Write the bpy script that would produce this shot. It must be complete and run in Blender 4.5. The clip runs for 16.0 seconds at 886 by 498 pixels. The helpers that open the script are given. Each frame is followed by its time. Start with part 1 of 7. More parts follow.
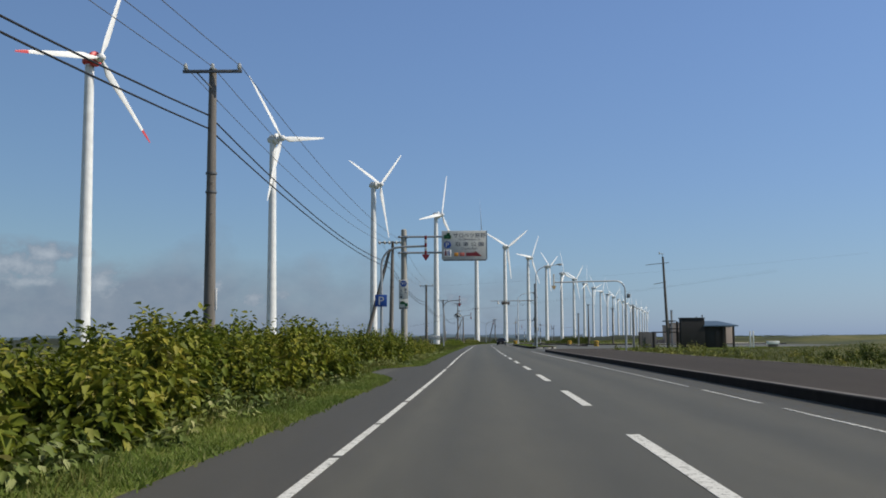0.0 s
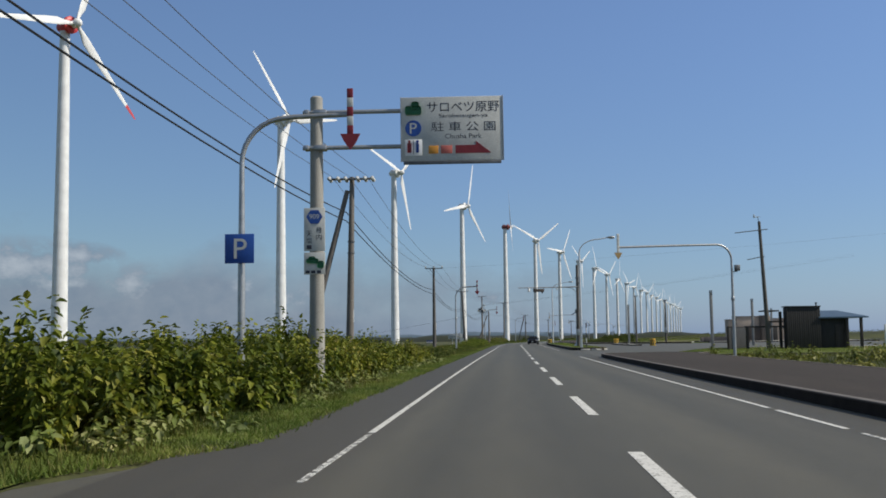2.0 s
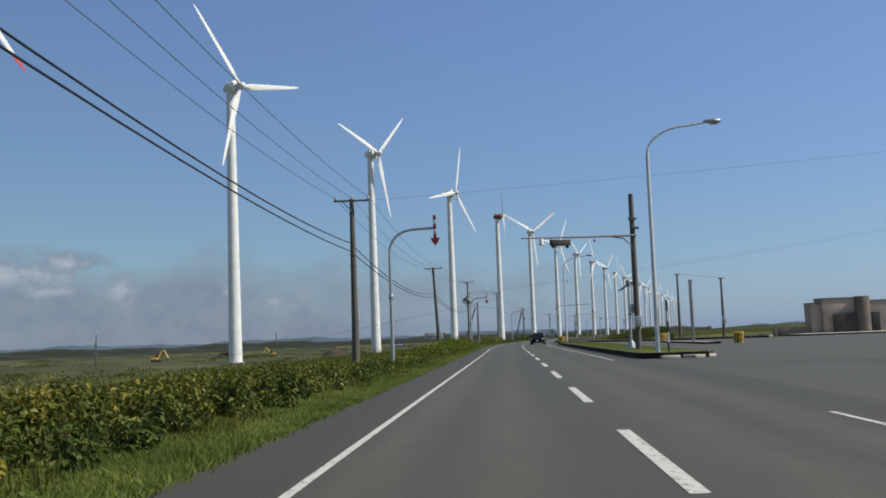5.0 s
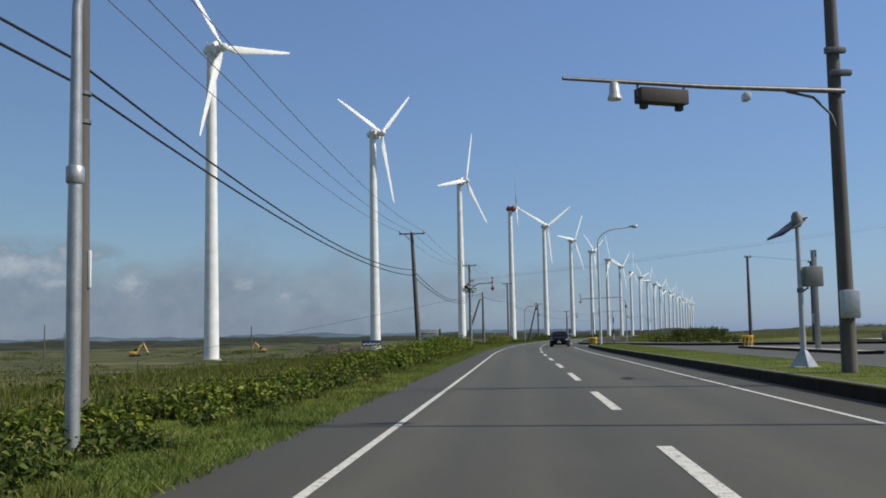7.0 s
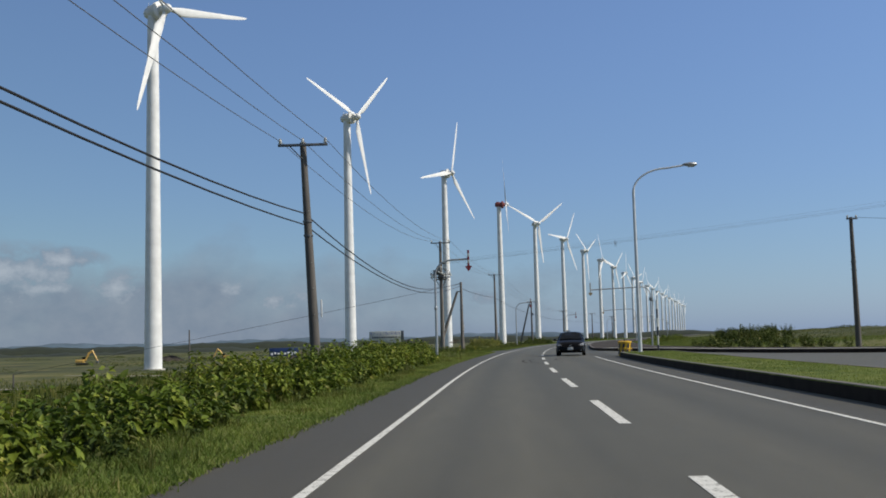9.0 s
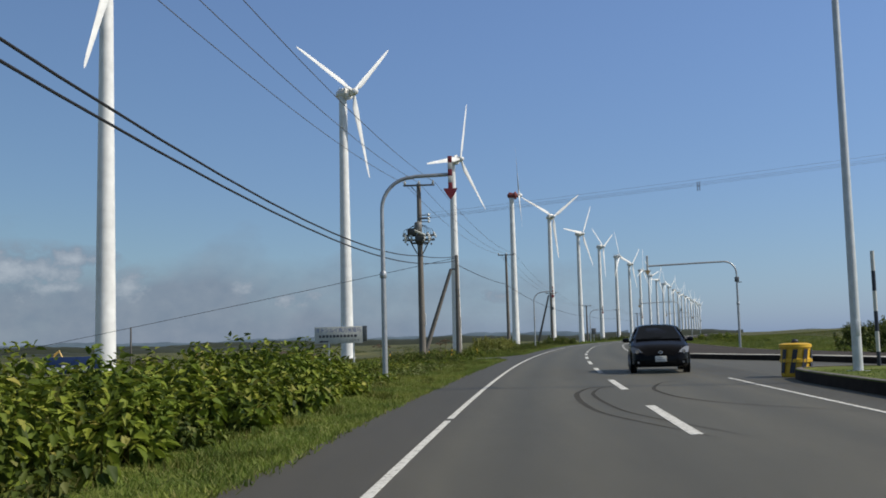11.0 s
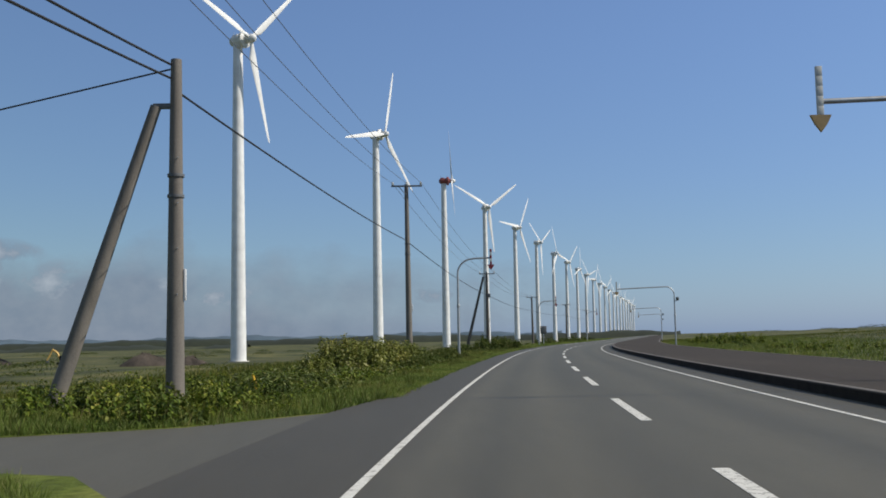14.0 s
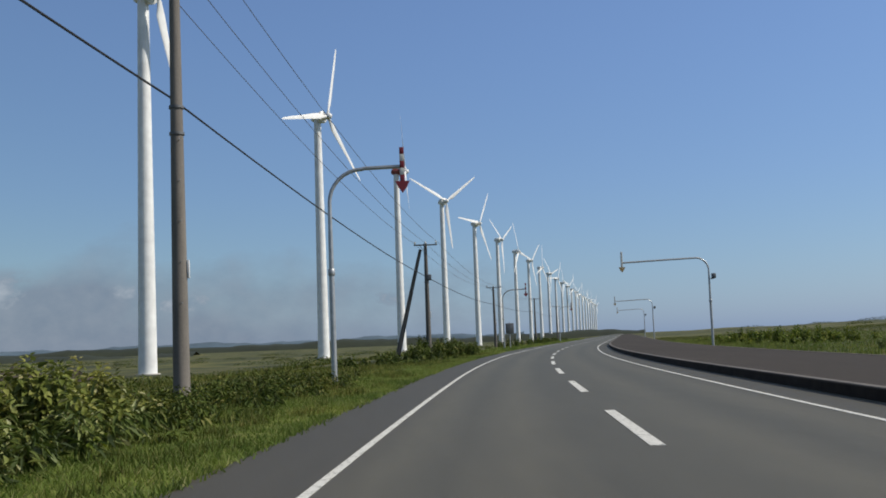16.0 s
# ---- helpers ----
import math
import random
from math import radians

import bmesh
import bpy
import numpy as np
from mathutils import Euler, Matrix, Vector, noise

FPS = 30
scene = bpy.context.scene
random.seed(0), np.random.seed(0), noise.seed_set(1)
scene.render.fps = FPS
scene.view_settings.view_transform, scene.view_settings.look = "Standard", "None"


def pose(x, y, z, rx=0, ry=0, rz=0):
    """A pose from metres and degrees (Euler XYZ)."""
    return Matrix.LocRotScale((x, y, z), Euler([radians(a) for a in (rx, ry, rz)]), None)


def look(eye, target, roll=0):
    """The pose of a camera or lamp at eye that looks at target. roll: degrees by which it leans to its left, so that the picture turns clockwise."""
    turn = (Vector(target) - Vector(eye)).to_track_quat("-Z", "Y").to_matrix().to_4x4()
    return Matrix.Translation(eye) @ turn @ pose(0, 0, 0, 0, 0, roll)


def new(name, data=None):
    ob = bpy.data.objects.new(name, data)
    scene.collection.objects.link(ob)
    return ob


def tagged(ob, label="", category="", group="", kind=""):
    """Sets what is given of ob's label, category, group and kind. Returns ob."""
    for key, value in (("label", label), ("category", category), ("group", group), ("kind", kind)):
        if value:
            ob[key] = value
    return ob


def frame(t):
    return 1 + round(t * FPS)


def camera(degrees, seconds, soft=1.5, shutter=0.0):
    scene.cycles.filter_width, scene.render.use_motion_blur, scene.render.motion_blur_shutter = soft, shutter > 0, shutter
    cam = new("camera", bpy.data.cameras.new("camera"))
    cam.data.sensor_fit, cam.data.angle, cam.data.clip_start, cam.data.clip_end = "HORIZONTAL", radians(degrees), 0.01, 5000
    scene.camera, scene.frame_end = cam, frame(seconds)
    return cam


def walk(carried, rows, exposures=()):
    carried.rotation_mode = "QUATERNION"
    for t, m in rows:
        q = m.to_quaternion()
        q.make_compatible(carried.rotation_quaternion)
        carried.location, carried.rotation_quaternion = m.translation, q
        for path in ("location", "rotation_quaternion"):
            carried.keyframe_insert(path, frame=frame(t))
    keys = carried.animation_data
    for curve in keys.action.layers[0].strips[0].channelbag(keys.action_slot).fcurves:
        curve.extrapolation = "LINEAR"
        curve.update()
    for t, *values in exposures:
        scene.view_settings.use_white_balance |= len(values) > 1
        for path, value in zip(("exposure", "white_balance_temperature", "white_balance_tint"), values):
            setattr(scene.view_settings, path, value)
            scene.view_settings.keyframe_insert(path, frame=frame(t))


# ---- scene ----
cam = camera(47.44, 16.0, soft=1.75)
PATH = [
    (0, (0.438, 9.883, 1.114), (0.401, 29.802, 2.912), -0.37),
    (0.5, (0.954, 17.977, 1.088), (0.816, 37.891, 2.944), -1.19),
    (1, (1.378, 25.986, 1.142), (1.128, 45.904, 2.937), -0.66),
    (1.5, (1.769, 33.717, 1.154), (1.380, 53.633, 2.940), -0.77),
    (2, (2.039, 41.340, 1.230), (1.411, 61.252, 2.999), -0.79),
    (2.5, (2.256, 49.487, 1.200), (1.423, 69.393, 2.947), -0.40),
    (3, (2.468, 57.778, 1.170), (1.716, 77.689, 2.909), -1.18),
    (3.5, (2.632, 65.900, 1.183), (2.019, 85.814, 2.925), -1.96),
    (4, (2.751, 74.126, 1.164), (2.270, 94.044, 2.906), -2.06),
    (4.5, (3.265, 82.250, 1.177), (2.766, 102.171, 2.882), -1.95),
    (5, (3.583, 90.505, 1.193), (3.092, 110.421, 2.960), -2.19),
    (7.5, (4.958, 130.837, 1.185), (4.212, 150.751, 2.883), -0.86),
    (8, (5.250, 139.046, 1.194), (4.605, 158.966, 2.862), -0.53),
    (8.5, (5.594, 147.245, 1.205), (5.019, 167.159, 2.967), -1.03),
    (9, (5.842, 155.442, 1.168), (5.301, 175.353, 2.970), -1.55),
    (11.5, (6.874, 195.535, 1.176), (6.066, 215.437, 2.970), -1.51),
    (12, (7.227, 203.591, 1.196), (6.766, 223.501, 3.033), -2.09),
    (12.5, (7.758, 211.640, 1.254), (7.673, 231.557, 3.074), -2.22),
    (13, (8.301, 219.704, 1.181), (8.466, 239.629, 2.905), -1.67),
    (13.5, (8.939, 227.886, 1.180), (9.270, 247.799, 3.008), -1.68),
    (14, (9.599, 235.985, 1.213), (10.095, 255.901, 2.971), -1.13),
    (14.5, (10.467, 244.529, 1.223), (11.230, 264.451, 2.816), -1.23),
    (15, (11.377, 253.087, 1.162), (12.231, 272.992, 2.909), -1.39),
    (15.5, (12.329, 261.653, 1.139), (13.337, 281.546, 2.941), -2.60),
    (16, (13.407, 270.364, 1.167), (14.678, 290.243, 2.960), -2.27),
]
walk(cam, [(t, look(eye, target, roll)) for t, eye, target, roll in PATH], exposures=[(0.0, 0.0), (16.0, 0.0)])

# ---- light ----
SUN_AZ, SUN_EL = 98.0, 42.0     # clockwise from +y, and above the horizon
world = bpy.data.worlds.new("sky")
scene.world = world
world.use_nodes = True
wn = world.node_tree.nodes
sky = wn.new("ShaderNodeTexSky")
sky.sky_type, sky.sun_disc = "NISHITA", False
sky.sun_elevation, sky.sun_rotation = radians(SUN_EL), radians(SUN_AZ)
sky.air_density, sky.dust_density, sky.ozone_density, sky.altitude = 1.0, 0.8, 3.0, 0.0
wn["Background"].inputs["Strength"].default_value = 0.055
tint = wn.new("ShaderNodeMix")
tint.data_type, tint.blend_type = "RGBA", "MULTIPLY"
tint.inputs[0].default_value, tint.inputs[7].default_value = 1.0, (0.92, 1.03, 0.77, 1)
world.node_tree.links.new(sky.outputs["Color"], tint.inputs[6])
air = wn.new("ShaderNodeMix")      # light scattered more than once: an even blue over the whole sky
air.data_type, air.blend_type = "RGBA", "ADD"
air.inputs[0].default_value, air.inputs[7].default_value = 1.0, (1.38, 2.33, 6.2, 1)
way, up = wn.new("ShaderNodeTexCoord"), wn.new("ShaderNodeSeparateXYZ")
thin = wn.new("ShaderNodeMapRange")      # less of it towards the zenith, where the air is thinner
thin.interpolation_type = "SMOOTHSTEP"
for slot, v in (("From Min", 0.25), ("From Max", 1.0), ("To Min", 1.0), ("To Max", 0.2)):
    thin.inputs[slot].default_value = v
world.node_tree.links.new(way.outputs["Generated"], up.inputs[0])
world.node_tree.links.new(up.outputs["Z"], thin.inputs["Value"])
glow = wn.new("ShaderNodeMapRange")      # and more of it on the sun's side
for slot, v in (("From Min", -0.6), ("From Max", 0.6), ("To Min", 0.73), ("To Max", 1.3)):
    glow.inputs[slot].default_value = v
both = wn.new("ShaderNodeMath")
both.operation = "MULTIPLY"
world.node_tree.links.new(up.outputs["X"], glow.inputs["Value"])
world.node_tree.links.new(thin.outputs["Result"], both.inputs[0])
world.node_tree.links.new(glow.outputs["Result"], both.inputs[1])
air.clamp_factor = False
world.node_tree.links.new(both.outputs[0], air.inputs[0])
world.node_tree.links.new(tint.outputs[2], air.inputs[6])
zenith_grey = wn.new("ShaderNodeMix")      # greys the unseen upper sky so that shadows fill less blue
zenith_grey.data_type = "RGBA"
high, grey_sky = wn.new("ShaderNodeMapRange"), wn.new("ShaderNodeRGBToBW")
high.interpolation_type = "SMOOTHSTEP"
for slot, v in (("From Min", 0.36), ("From Max", 0.75), ("To Min", 0.0), ("To Max", 0.75)):
    high.inputs[slot].default_value = v
world.node_tree.links.new(up.outputs["Z"], high.inputs["Value"])
world.node_tree.links.new(high.outputs["Result"], zenith_grey.inputs[0])
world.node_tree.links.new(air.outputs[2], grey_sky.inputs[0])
world.node_tree.links.new(air.outputs[2], zenith_grey.inputs[6])
world.node_tree.links.new(grey_sky.outputs[0], zenith_grey.inputs[7])
haze = wn.new("ShaderNodeMix")      # milkier and less violet low down
haze.data_type, haze.blend_type = "RGBA", "MULTIPLY"
haze.inputs[7].default_value = (1.01, 1.02, 0.94, 1)
low = wn.new("ShaderNodeMapRange")
for slot, v in (("From Min", 0.02), ("From Max", 0.15), ("To Min", 1.0), ("To Max", 0.0)):
    low.inputs[slot].default_value = v
world.node_tree.links.new(up.outputs["Z"], low.inputs["Value"])
world.node_tree.links.new(low.outputs["Result"], haze.inputs[0])
world.node_tree.links.new(zenith_grey.outputs[2], haze.inputs[6])
world.node_tree.links.new(haze.outputs[2], wn["Background"].inputs["Color"])
sun = new("sun", bpy.data.lights.new("sun", "SUN"))
sun.data.energy, sun.data.angle, sun.data.color = 3.9, radians(0.53), (1.0, 0.94, 0.83)
_a, _e = radians(SUN_AZ), radians(SUN_EL)
sun.matrix_world = look((0, 0, 60), (-math.sin(_a) * math.cos(_e), -math.cos(_a) * math.cos(_e), 60 - math.sin(_e)))

# ---- plan: the road's middle line ----
KNOT_Y = np.array([0, 60, 120, 180, 220, 260, 300, 340, 380.0])
KNOT_S = np.array([0.0445, 0.0304, 0.0388, 0.0342, 0.0676, 0.1095, 0.1367, 0.2007, 0.2433])
GRID_Y = np.arange(-300, 4200, 1.0)
_slope = np.interp(GRID_Y, KNOT_Y, KNOT_S)
GRID_X = np.r_[0, np.cumsum((_slope[1:] + _slope[:-1]) / 2)]
GRID_X += 1.698 - np.interp(0, GRID_Y, GRID_X)


def xc(y):
    """x of the road's middle line at y."""
    return np.interp(y, GRID_Y, GRID_X)


def smooth(a, b, v):
    t = np.clip((v - a) / (b - a), 0, 1)
    return t * t * (3 - 2 * t)


def wave(x, y, size, seed=0.0):
    """Cheap smooth ripple between -1 and 1."""
    u, v = x / size + seed, y / size - seed * 1.7
    return (np.sin(u * 1.3 + 1.7 * np.sin(v * 0.7)) + np.sin(v * 1.1 + 1.3 * np.sin(u * 0.9 + 2)) + np.sin((u + v) * 0.6 + seed)) / 3


def ground_z(x, y):
    """Height of the land: a low bank beside the road, a plain to the left, dunes to the right."""
    x, y = np.asarray(x, float), np.asarray(y, float)
    o = x - xc(y)
    z = np.full(np.broadcast(x, y).shape, -0.07)
    left = smooth(-6, -58, o)
    z = z - 3.15 * left + 0.35 * left * wave(x, y, 17.0)
    near = smooth(-4.6, -7, o) * (1 - left)
    z = z + near * (0.10 * wave(x, y, 3.1, 2.0) + 0.05)
    lot = smooth(92, 104, y) * (1 - smooth(222, 234, y))
    start = 9.5 + 40 * lot
    rise = smooth(start, start + 55, o)
    z = z + rise * (1.35 + 0.55 * wave(x, y, 23.0, 5.0)) + smooth(9.6, 12, o) * (1 - lot) * 0.15
    far = smooth(700, 1500, np.hypot(x, y - 150))
    return z * (1 - far) + far * np.where(o < 0, -3.2, -0.5)


# ---- materials ----
def shader(name, rough=0.6, metal=0.0):
    m = bpy.data.materials.new(name)
    m.use_nodes = True
    b = m.node_tree.nodes["Principled BSDF"]
    b.inputs["Roughness"].default_value, b.inputs["Metallic"].default_value = rough, metal
    return m, m.node_tree.nodes, m.node_tree.links, b


def noise_node(n, l, scale, detail=4.0, source="Object", stretch=None):
    tc = n.new("ShaderNodeTexCoord")
    t = n.new("ShaderNodeTexNoise")
    t.inputs["Scale"].default_value, t.inputs["Detail"].default_value = scale, detail
    if stretch:
        mp = n.new("ShaderNodeMapping")
        mp.inputs["Scale"].default_value = stretch
        l.new(tc.outputs[source], mp.inputs["Vector"])
        l.new(mp.outputs["Vector"], t.inputs["Vector"])
    else:
        l.new(tc.outputs[source], t.inputs["Vector"])
    return t.outputs["Fac"]


def ramp_node(n, l, fac, stops):
    r = n.new("ShaderNodeValToRGB")
    while len(r.color_ramp.elements) < len(stops):
        r.color_ramp.elements.new(0.5)
    for e, (p, c) in zip(r.color_ramp.elements, stops):
        e.position, e.color = p, (*c, 1)
    l.new(fac, r.inputs["Fac"])
    return r.outputs["Color"]


def mix_node(n, l, fac, a, b, blend="MIX"):
    m = n.new("ShaderNodeMix")
    m.data_type, m.blend_type = "RGBA", blend
    for sock, v in (("Factor", fac), ("A", a), ("B", b)):
        i = next(s for s in m.inputs if s.name == sock and (s.type == "RGBA" or sock == "Factor") and s.enabled)
        if isinstance(v, (int, float)):
            i.default_value = v
        elif isinstance(v, tuple):
            i.default_value = (*v, 1)
        else:
            l.new(v, i)
    return next(s for s in m.outputs if s.type == "RGBA")


def bump_node(n, l, b, height, strength, distance=0.01):
    bp = n.new("ShaderNodeBump")
    bp.inputs["Strength"].default_value, bp.inputs["Distance"].default_value = strength, distance
    l.new(height, bp.inputs["Height"])
    l.new(bp.outputs["Normal"], b.inputs["Normal"])


def worn(name, c1, c2, rough=0.6, metal=0.0, scale=6.0, fine=60.0, bump=0.15, stretch=None):
    """Two-scale variation between two colours, with a fine relief."""
    m, n, l, b = shader(name, rough, metal)
    big, small = noise_node(n, l, scale, 5, stretch=stretch), noise_node(n, l, fine, 3)
    c = ramp_node(n, l, big, [(0.32, c1), (0.68, c2)])
    c = mix_node(n, l, 0.35, c, ramp_node(n, l, small, [(0.3, tuple(v * 0.7 for v in c1)), (0.7, tuple(min(1, v * 1.2) for v in c2))]))
    l.new(c, b.inputs["Base Color"])
    bump_node(n, l, b, small, bump)
    return m


def leafy(name, stops, rough=0.5, through_light=0.25):
    """Foliage whose colour differs from leaf to leaf, partly letting light through."""
    m, n, l, b = shader(name, rough)
    b.inputs["Specular IOR Level"].default_value = 0.25
    g = n.new("ShaderNodeNewGeometry")
    c = ramp_node(n, l, g.outputs["Random Per Island"], stops)
    patch, tuft = noise_node(n, l, 0.3, 3), noise_node(n, l, 1.4, 3)
    c = mix_node(n, l, 0.8, c, ramp_node(n, l, patch, [(0.36, (0.62, 0.72, 0.6)), (0.5, (0.95, 0.98, 0.9)), (0.66, (1.25, 1.12, 1.05))]), "MULTIPLY")
    c = mix_node(n, l, 0.8, c, ramp_node(n, l, tuft, [(0.34, (0.6, 0.66, 0.6)), (0.62, (1.2, 1.16, 1.05))]), "MULTIPLY")
    l.new(c, b.inputs["Base Color"])
    tr = n.new("ShaderNodeBsdfTranslucent")
    l.new(c, tr.inputs["Color"])
    mx = n.new("ShaderNodeMixShader")
    mx.inputs[0].default_value = through_light
    l.new(b.outputs[0], mx.inputs[1])
    l.new(tr.outputs[0], mx.inputs[2])
    l.new(mx.outputs[0], n["Material Output"].inputs["Surface"])
    return m


def make_asphalt(name, dark, light, tracks):
    m, n, l, b = shader(name, 0.85)
    big = noise_node(n, l, 0.45, 4, stretch=(1.0, 0.06, 1.0))
    mid = noise_node(n, l, 4.0, 5, stretch=(1.0, 0.12, 1.0))
    grain = noise_node(n, l, 130.0, 2)
    c = ramp_node(n, l, grain, [(0.35, dark), (0.65, light)])
    c = mix_node(n, l, 0.5, c, ramp_node(n, l, mid, [(0.3, (0.78, 0.78, 0.78)), (0.7, (1.1, 1.1, 1.1))]), "MULTIPLY")
    c = mix_node(n, l, 0.6, c, ramp_node(n, l, big, [(0.35, (0.82, 0.82, 0.83)), (0.65, (1.1, 1.09, 1.07))]), "MULTIPLY")
    if tracks:
        uv = n.new("ShaderNodeUVMap")
        uv.uv_map = "lane"
        sep = n.new("ShaderNodeSeparateXYZ")
        l.new(uv.outputs[0], sep.inputs[0])
        t = n.new("ShaderNodeMath")
        t.operation = "MULTIPLY"
        l.new(sep.outputs[0], t.inputs[0])
        t.inputs[1].default_value = 0.1
        w = n.new("ShaderNodeMath")
        w.operation = "ADD"
        l.new(t.outputs[0], w.inputs[0])
        w.inputs[1].default_value = 0.5
        wob = n.new("ShaderNodeMath")
        wob.operation = "MULTIPLY_ADD"
        l.new(noise_node(n, l, 0.6, 2), wob.inputs[0])
        wob.inputs[1].default_value = 0.035
        l.new(w.outputs[0], wob.inputs[2])
        lo, hi = (0.84, 0.84, 0.84), (1.17, 1.16, 1.14)
        c = mix_node(n, l, 1.0, c, ramp_node(n, l, wob.outputs[0], [(0.08, (0.66, 0.62, 0.61)), (0.185, (0.71, 0.67, 0.66)), (0.25, hi), (0.31, lo), (0.38, hi), (0.45, lo), (0.56, (1.0, 1.0, 1.0)), (0.62, hi), (0.69, lo), (0.76, hi), (0.84, (0.78, 0.77, 0.76))]), "MULTIPLY")
    l.new(c, b.inputs["Base Color"])
    bump_node(n, l, b, grain, 0.5, 0.006)
    return m


ASPHALT = make_asphalt("asphalt", (0.058, 0.053, 0.0385), (0.107, 0.097, 0.0705), True)
ASPHALT_LOT = make_asphalt("asphalt_lot", (0.06, 0.055, 0.042), (0.112, 0.102, 0.077), False)
ASPHALT_WALK = make_asphalt("asphalt_walk", (0.046, 0.0385, 0.0325), (0.08, 0.068, 0.058), False)


def make_line_paint(name="line_paint", low=0.74):
    m, n, l, b = shader(name, 0.7)
    wear = noise_node(n, l, 9.0, 8)
    chips = noise_node(n, l, 45.0, 4)
    s = n.new("ShaderNodeMath")
    s.operation = "ADD"
    l.new(wear, s.inputs[0])
    l.new(chips, s.inputs[1])
    c = ramp_node(n, l, s.outputs[0], [(low, (0.1, 0.095, 0.085)), (low + 0.12, (0.5, 0.49, 0.45)), (low + 0.31, (0.7, 0.69, 0.65))])
    l.new(c, b.inputs["Base Color"])
    bump_node(n, l, b, chips, 0.3, 0.004)
    return m


PAINT, PAINT_WORN = make_line_paint(), make_line_paint("worn_line_paint", 0.93)

RUBBER_MARK = worn("rubber_mark", (0.044, 0.04, 0.033), (0.07, 0.064, 0.052), 0.8, scale=2)
# kerb face: its shade is put into the colour along with the dirt
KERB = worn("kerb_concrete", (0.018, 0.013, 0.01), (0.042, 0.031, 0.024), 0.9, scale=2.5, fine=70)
for dull in (RUBBER_MARK, KERB, ASPHALT, ASPHALT_LOT, ASPHALT_WALK):
    dull.node_tree.nodes["Principled BSDF"].inputs["Specular IOR Level"].default_value = 0.15
for sheened in (ASPHALT, ASPHALT_LOT):
    bsdf = sheened.node_tree.nodes["Principled BSDF"]
    bsdf.inputs["Specular IOR Level"].default_value, bsdf.inputs["Roughness"].default_value = 0.42, 0.7
    bsdf.inputs["Sheen Weight"].default_value, bsdf.inputs["Sheen Roughness"].default_value = 0.13, 0.35      # added sheen that brightens the road at grazing view
    bsdf.inputs["Sheen Tint"].default_value = (1.0, 0.93, 0.78, 1)
# kerb top: worn concrete, paler than the face as if lit
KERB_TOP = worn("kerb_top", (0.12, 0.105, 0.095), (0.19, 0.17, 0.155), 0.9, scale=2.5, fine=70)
PALE_CONCRETE = worn("pale_concrete", (0.42, 0.4, 0.36), (0.58, 0.56, 0.5), 0.9, scale=1.2)
POLE_CONCRETE = worn("pole_concrete", (0.12, 0.108, 0.096), (0.23, 0.205, 0.18), 0.9, scale=1.4, fine=50, stretch=(3, 3, 0.5))
DARK_POLE = worn("dark_pole", (0.07, 0.065, 0.06), (0.15, 0.135, 0.12), 0.85, scale=1.4, stretch=(3, 3, 0.5))
STEEL = worn("galvanised_steel", (0.34, 0.35, 0.36), (0.5, 0.51, 0.52), 0.45, 0.6, scale=8, bump=0.05)
DARK_STEEL = worn("dark_steel", (0.1, 0.1, 0.1), (0.2, 0.2, 0.2), 0.5, 0.5, scale=8, bump=0.05)
LAMP_PAINT = worn("lamp_post_paint", (0.5, 0.52, 0.53), (0.66, 0.68, 0.69), 0.4, 0.1, scale=4, bump=0.03)
TOWER_WHITE = worn("turbine_white", (0.79, 0.785, 0.77), (0.84, 0.835, 0.82), 0.5, scale=0.35, fine=0.5, bump=0.0, stretch=(2, 2, 0.15))
DULL_RED = worn("dull_red_paint", (0.2, 0.05, 0.045), (0.3, 0.08, 0.07), 0.55, scale=1.0, bump=0.02)
RED_PAINT = worn("red_paint", (0.5, 0.04, 0.05), (0.66, 0.07, 0.07), 0.45, scale=1.0, bump=0.02)
WIRE = worn("cable_black", (0.012, 0.012, 0.014), (0.025, 0.025, 0.028), 0.6, scale=2)
WIRE_GREY = worn("cable_grey", (0.1, 0.1, 0.11), (0.17, 0.17, 0.18), 0.5, 0.3, scale=2)
PORCELAIN = worn("porcelain", (0.55, 0.55, 0.53), (0.75, 0.75, 0.72), 0.25, scale=10, bump=0.02)
SIGN_WHITE = worn("sign_white", (0.5, 0.5, 0.47), (0.64, 0.64, 0.6), 0.5, scale=3, bump=0.02)
SIGN_BLUE = worn("sign_blue", (0.015, 0.06, 0.28), (0.02, 0.085, 0.36), 0.4, scale=4, bump=0.02)
SIGN_NAVY = worn("sign_navy", (0.012, 0.03, 0.1), (0.018, 0.042, 0.14), 0.5, scale=4, bump=0.02)
SIGN_INK = worn("sign_ink", (0.02, 0.025, 0.04), (0.035, 0.04, 0.06), 0.5, scale=6, bump=0.02)
SIGN_GREEN = worn("sign_green", (0.02, 0.12, 0.05), (0.03, 0.18, 0.07), 0.5, scale=6, bump=0.02)
SIGN_RED = worn("sign_red", (0.2, 0.016, 0.022), (0.27, 0.026, 0.03), 0.45, scale=6, bump=0.02)
SIGN_PINK = worn("sign_pink", (0.55, 0.13, 0.1), (0.62, 0.17, 0.13), 0.5, scale=6, bump=0.02)
SIGN_AMBER = worn("sign_amber", (0.65, 0.27, 0.03), (0.72, 0.33, 0.05), 0.5, scale=6, bump=0.02)
DULL_AMBER = worn("dull_amber", (0.36, 0.24, 0.1), (0.46, 0.31, 0.13), 0.5, scale=6, bump=0.02)
YELLOW = worn("yellow_plastic", (0.62, 0.36, 0.02), (0.76, 0.46, 0.03), 0.5, scale=4, bump=0.05)
